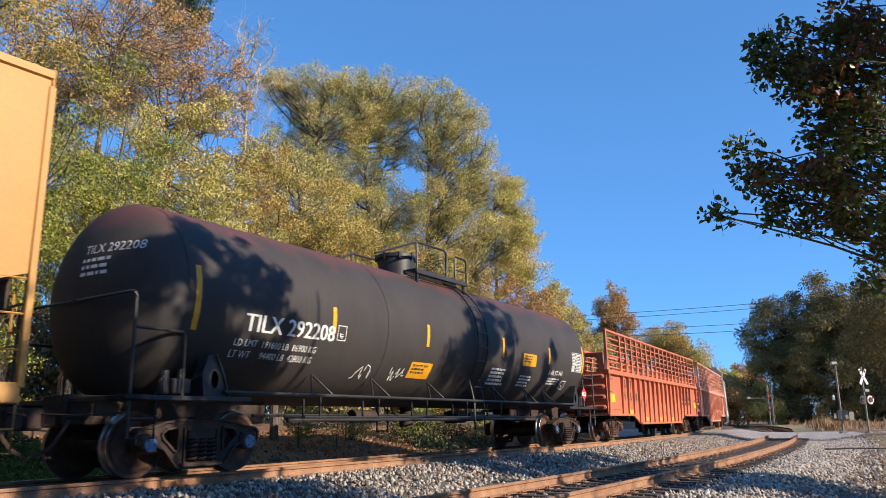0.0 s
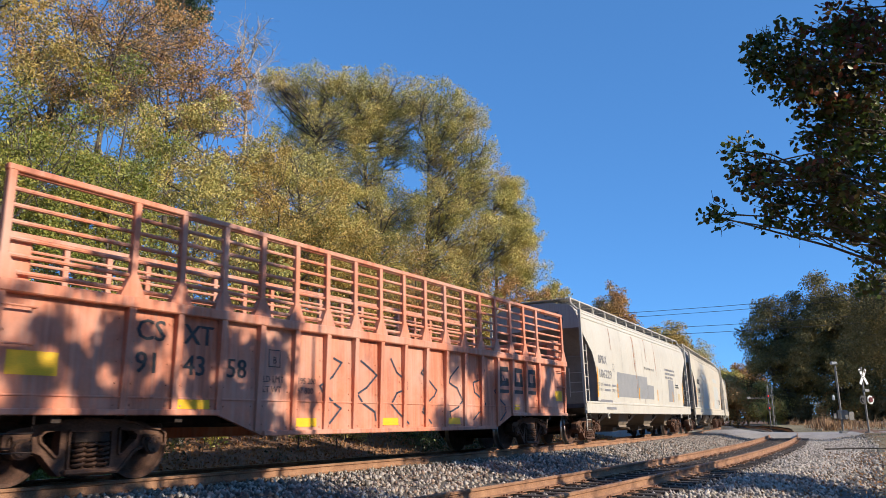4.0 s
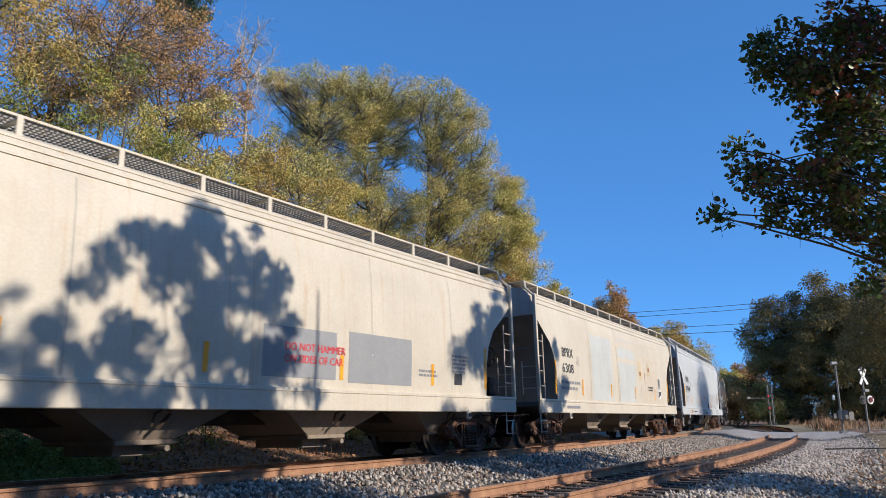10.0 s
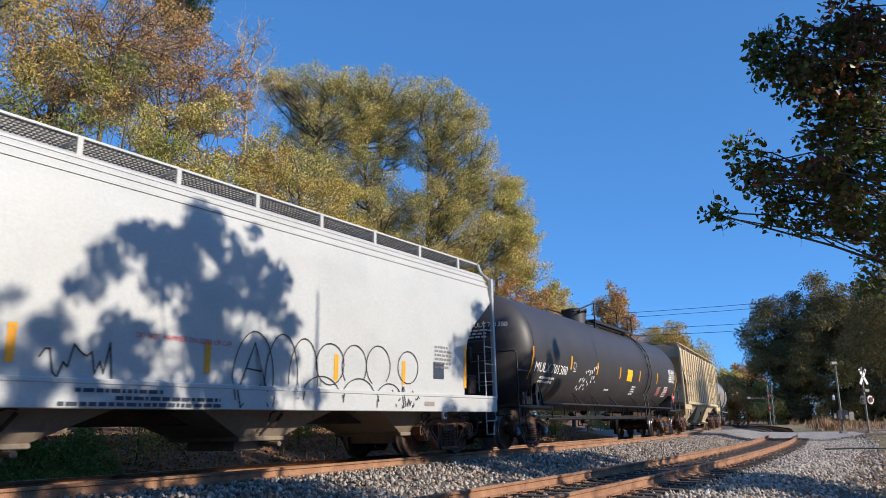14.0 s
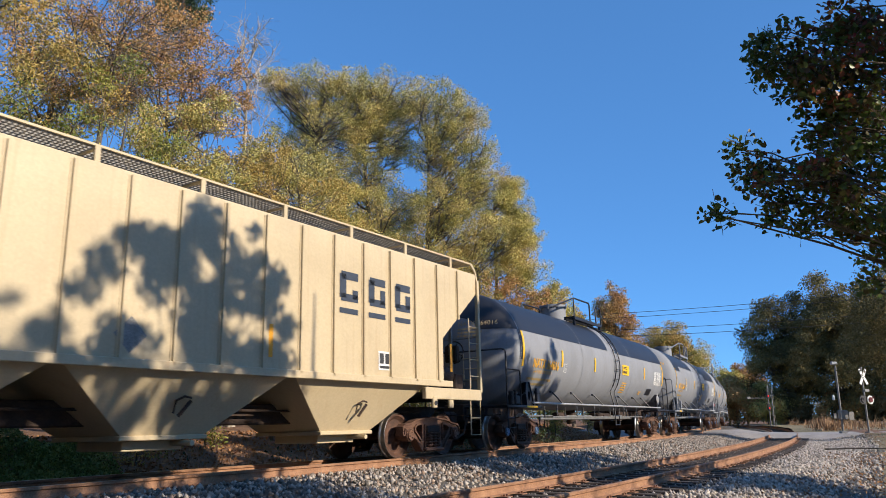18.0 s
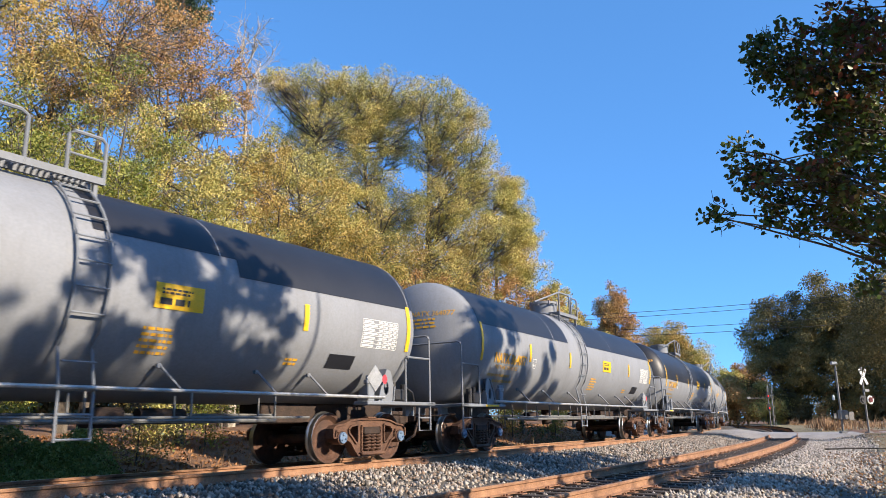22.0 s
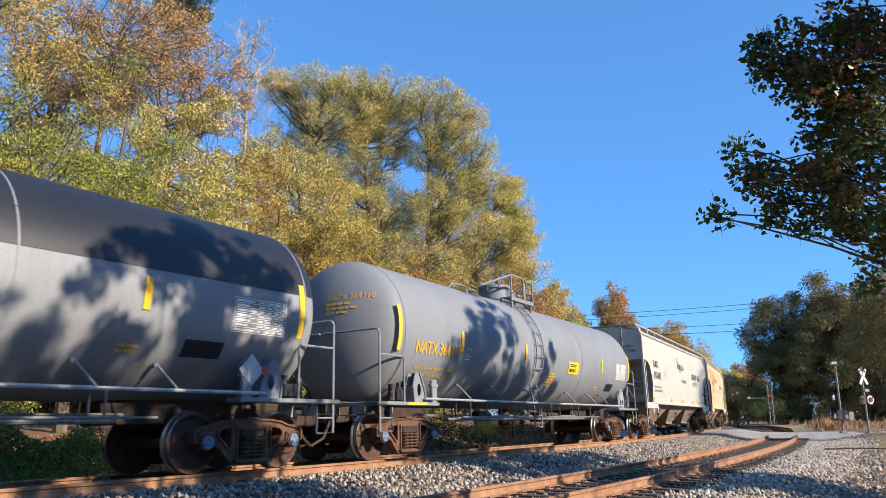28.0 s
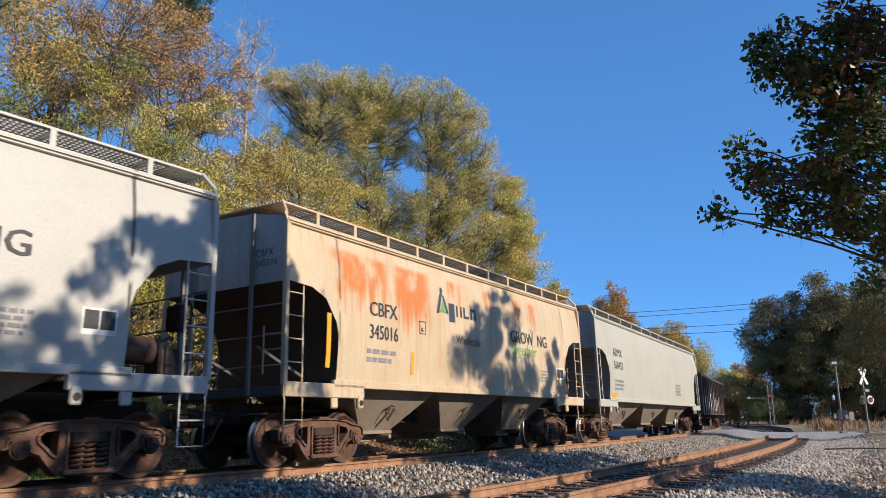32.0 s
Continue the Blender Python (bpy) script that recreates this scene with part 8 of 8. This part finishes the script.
tagged(new("undergrowth", leaf_soup("undergrowth", low_green(g, 34000), 0.10, g, L["shrub"])), "dark green shrubs and creepers along the foot of the bank", "undergrowth", kind="stuff")


def creepers(g, n):
    s = g.uniform(4.5, 9.2, n)
    a = -3.1 - 2.4 * g.random(n)
    lump = 0.65 + 0.35 * np.sin(s * 1.9 + 0.4) * np.sin(a * 2.3 + s)
    hgt = (0.2 + 0.95 * np.clip((-a - 3.1) / 1.6, 0, 1)) * lump * g.random(n) ** 0.45
    return plan_xyz(s, a, ground_z(s, a) + hgt)


g = np.random.default_rng(83)
tagged(new("creepers", leaf_soup("creepers", creepers(g, 42000), 0.062, g, L["ivy"], 0.7, False, True)), "fresh green creepers and saplings below the bank", "undergrowth", kind="stuff")
g = np.random.default_rng(78)
near = g.uniform(6, 30, 5000), 7.5 + 6 * g.random(5000) ** 0.8
tagged(new("leaf_litter", leaf_soup("leaf_litter", plan_xyz(near[0], near[1], np.where(near[1] > 9.4, ground_z(*near), bed_z(*near)) + 0.04), 0.075, g, L["litter"])), "fallen red-brown leaves on gravel", "leaf litter", kind="stuff")
reeds("undergrowth", "pale dry stems behind the rails", 900, lambda g, n: (lambda s, a: plan_xyz(s, a, ground_z(s, a)))(g.uniform(2, 45, n), -4.2 - 2.5 * g.random(n)), 0.5, 704, wid=0.006)


def far_belt(g, n, t0, t1):
    t = g.uniform(t0, t1, n)
    r = np.where((t > 0.05) & (t < 1.2), g.uniform(190, 240, n), np.where((t > -1.2) & (t <= 0.05), g.uniform(58, 72, n), np.where(np.abs(t - 1.95) < 0.85, g.uniform(75, 110, n), g.uniform(36, 60, n))))
    # the unseen part behind the camera is raised to cut sky fill
    top = np.where((r < 61) & (np.abs(t) > 1.2), 25.0, 10.5) * np.where((t > -1.2) & (t < 0.1), 1.25, 1.0)
    return np.stack([r * np.sin(t), r * np.cos(t), top * g.random(n) * (0.75 + 0.25 * np.sin(t * 31) * np.sin(t * 13 + 1))], -1)


g = np.random.default_rng(79)
tagged(new("far_woods", leaf_soup("far_woods", far_belt(g, 130000, -0.7, 0.7), 0.5, g, L["far"], 0.75, False, True)), "distant autumn woods closing the horizon", "woods", kind="stuff")
# never in view: added to hold back low sky light
tagged(new("far_woods", leaf_soup("far_woods", far_belt(g, 70000, 0.7, 5.58), 1.5, g, L["far"], 0.75, False, True)), "unseen belt of woods added behind the view to block low sky light", "woods", kind="stuff")


# ---- crossing equipment, signals, wires ----
M["red_lens"] = mat("dull_red_lens", [(0.10, 0.02, 0.02), (0.22, 0.05, 0.045)], 0.35, 0, 8, 40, 0.05, 0.5, fine=0.1)


def crossing_signal(x, y, z, turn):
    t = thing("crossing_signal", "level crossing signal with a white crossbuck and two round lamp shields", "crossing signal", at=pose(x, y, z, 0, 0, turn))
    sh = Shape()
    sh.cyl((0, 0, -0.1), (0, 0, 3.75), 0.055, 12)
    sh.slab(-0.16, 0.16, -0.16, 0.16, -0.08, 0.04, 0.02)
    sh.cyl((0, 0, 3.75), (0, 0, 3.82), 0.07, 12)
    part("mast", sh, M["shaded_galv"], t)
    for s in (-1, 1):
        sh = Shape()
        sh.slab(-0.52, 0.52, -0.012, 0.012, -0.09, 0.09, 0.005)
        part("crossbuck_blade", sh, M["white"], t, at=pose(0, -0.075 - 0.013 * (s + 1), 3.24, 0, 0, 0) @ pose(0, 0, 0, 0, s * 58, 0))
        sh = Shape()
        sh.tube([(0, 0, 1.98), (s * 0.30, -0.05, 1.98)], 0.03)
        a = part("lamp_arm", sh, M["shaded_galv"], t)
        sh = Shape()
        sh.lathe_y([(0.0, 0.0), (0.25, 0.0), (0.255, 0.02), (0.0, 0.03)], 24, (s * 0.30, -0.14, 1.88))
        part("lamp_shield", sh, M["white"] if s > 0 else M["black"], t)
        sh = Shape()
        sh.lathe_y([(0.0, -0.03), (0.15, -0.03), (0.16, 0.0), (0.16, 0.02)], 20, (s * 0.30, -0.16, 1.88))
        sh.tube([(s * 0.30 - 0.16, -0.3, 1.93), (s * 0.30, -0.36, 2.06), (s * 0.30 + 0.16, -0.3, 1.93)], 0.02, 5)
        part("lamp", sh, M["red_lens"] if s > 0 else M["black"], t)
    sh = Shape()
    sh.slab(0.02, 0.36, -0.09, -0.07, 2.36, 2.52, 0.004)
    part("notice_plate", sh, M["shaded_galv"], t)
    return t


def gate_pole(x, y, z):
    t = thing("crossing_gate_mast", "tall galvanised crossing mast with a raised arm and a mechanism box", "crossing gate", at=pose(x, y, z))
    sh = Shape()
    sh.cyl((0, 0, -0.1), (0, 0, 4.1), 0.06, 12)
    sh.slab(-0.18, 0.18, -0.18, 0.18, -0.08, 0.05, 0.02)
    part("mast", sh, M["shaded_galv"], t)
    sh = Shape()
    sh.slab(-0.26, 0.22, -0.42, -0.08, 0.75, 1.3, 0.03)
    part("mechanism_box", sh, M["shaded_galv"], t)
    sh = Shape()
    sh.slab(0.3, 0.62, -0.3, -0.24, 0.7, 1.2, 0.02)
    sh.slab(-0.62, -0.4, -0.3, -0.24, 0.8, 1.1, 0.02)
    part("counterweight", sh, M["grating"], t)
    sh = Shape()
    sh.slab(-0.25, 0.12, -0.12, 0.1, 4.05, 4.22, 0.03)
    part("lamp_head", sh, M["galv"], t)
    sh = Shape()
    sh.slab(-0.42, -0.30, -0.1, 0.02, 1.9, 2.2, 0.02)
    part("bell_box", sh, M["white"], t)
    return t


def block_signal(x, y, z):
    t = thing("railway_signal", "railway block signal showing two red lamps on a ladder mast", "railway signal", at=pose(x, y, z))
    sh = Shape()
    sh.cyl((0, 0, -0.2), (0, 0, 5.0), 0.055, 10)
    part("mast", sh, M["shaded_galv"], t)
    ladder(t, "mast_ladder", (0.32, 0, 0), (0.25, 0, 4.8), (1, 0, 0), 0.28, 14, 0.014, M["shaded_galv"])
    for zz in (4.0, 2.75):
        sh = Shape()
        sh.slab(-0.16, 0.16, -0.1, 0.1, zz - 0.36, zz + 0.36, 0.03)
        hd = part("signal_head", sh, M["black"], t)
        sh = Shape()
        sh.lathe_y([(0.0, -0.14), (0.065, -0.14), (0.075, -0.10)], 16, (0, 0, zz - 0.1))
        part("lens", sh, M["lamp_red"], hd)
    sh = Shape()
    sh.slab(-2.2, 0.2, -0.03, 0.03, 3.67, 3.73, 0.01)
    sh.slab(-2.25, -1.9, -0.08, 0.08, 3.6, 3.85, 0.02)
    part("bracket_arm", sh, M["grating"], t)
    sh = Shape()
    sh.cyl((0.52, 0.3, -0.2), (0.52, 0.3, 4.8), 0.05, 8)
    part("side_pole", sh, M["shaded_galv"], t)
    return t


crossing_signal(25.1, 45.0, -0.12, 20)
gate_pole(24.1, 46.0, -0.12)
block_signal(34.4, 80.0, -0.9)

WIRES = ((20.6, 60.0, 10.5, 60.0, 52.0, 12.9), (20.6, 60.3, 10.15, 60.0, 52.3, 12.5), (20.2, 60.0, 9.0, 60.0, 53.0, 10.8), (20.2, 60.5, 8.5, 60.0, 53.5, 10.2))
for x0, y0, z0, x1, y1, z1 in WIRES:
    sh = Shape()
    xa, ya, za = x0 - (x1 - x0) * 0.9, y0 - (y1 - y0) * 0.9, z0 - (z1 - z0) * 0.9 + 1.2
    sh.tube([(xa + (x1 - xa) * u, ya + (y1 - ya) * u, za + (z1 - za) * u - 1.6 * 4 * u * (1 - u)) for u in np.linspace(0, 1, 15)], 0.018, 4)
    tagged(new("overhead_wire", sh.mesh("overhead_wire", M["black"])), "thin black overhead wire across the sky", "wire", "overhead wires")

# ---- ties: pieces of the tracks ----
sh = Shape()
sh.slab(-1.3, 1.3, -0.115, 0.115, -0.19, 0.0, 0.012)
TIE = sh.mesh("tie", M["tie"])
sh = Shape()
for a in (-0.7535, 0.7535):
    sh.slab(a - 0.18, a + 0.18, -0.095, 0.095, 0.0, 0.018, 0.004)
    for da in (-0.1, 0.1):
        for db in (-0.05, 0.05):
            sh.box(a + da - 0.016, a + da + 0.016, db - 0.012, db + 0.012, 0.018, 0.045)
PLATE = sh.mesh("tie_plate", M["rail"], 0)
for siding, parent in ((False, tracks[0]), (True, tracks[1])):
    rnd = random.Random(3)
    s = -16.0
    while s < 62:
        p, h = spot(s, rnd.uniform(-0.06, 0.06), siding)
        z = (Z2 if siding else 0.0) - 0.171 - 0.018
        m = Matrix.Translation((p.x, p.y, z)) @ Matrix.Rotation(h - math.pi / 2 + rnd.uniform(-0.02, 0.02), 4, "Z")
        if not siding:
            m = m @ Matrix.Rotation(-CANT, 4, "Y")
        tie = part("tie", TIE, None, parent, at=m)
        part("tie_plate", PLATE, None, tie)
        s += 0.53


# ---- what moves ----
def car_pose(s, bc):
    """Pose of a wagon whose middle is s metres along the main track, carried by bogies bc in front and behind."""
    a, _ = spot(s - bc)
    b, _ = spot(s + bc)
    m = (a + b) / 2
    h = math.atan2(b.y - a.y, b.x - a.x)
    return Matrix.Translation((m.x, m.y, 0)) @ Matrix.Rotation(h, 4, "Z") @ Matrix.Rotation(-CANT, 4, "X")


def motions():
    for car, middle, bc in TRAIN:
        walk(car, [(t, car_pose(middle - SPEED * t, bc)) for t in range(33)])
    for q in PEARS[0].children:
        if q.name.startswith(("crown", "branchwork")):
            walk(q, [(t * 0.8, pose(0, 0, 0, 0.10 * math.sin(1.1 * t), 0.14 * math.sin(0.83 * t + 0.6), 0)) for t in range(41)])
    step = 1 / 15
    turn = math.degrees(SPEED / WR)
    for w, x in SPINNING:
        walk(w, [(i * step, pose(x, 0, WR, 0, -turn * i * step, 0)) for i in range(481)])


motions()
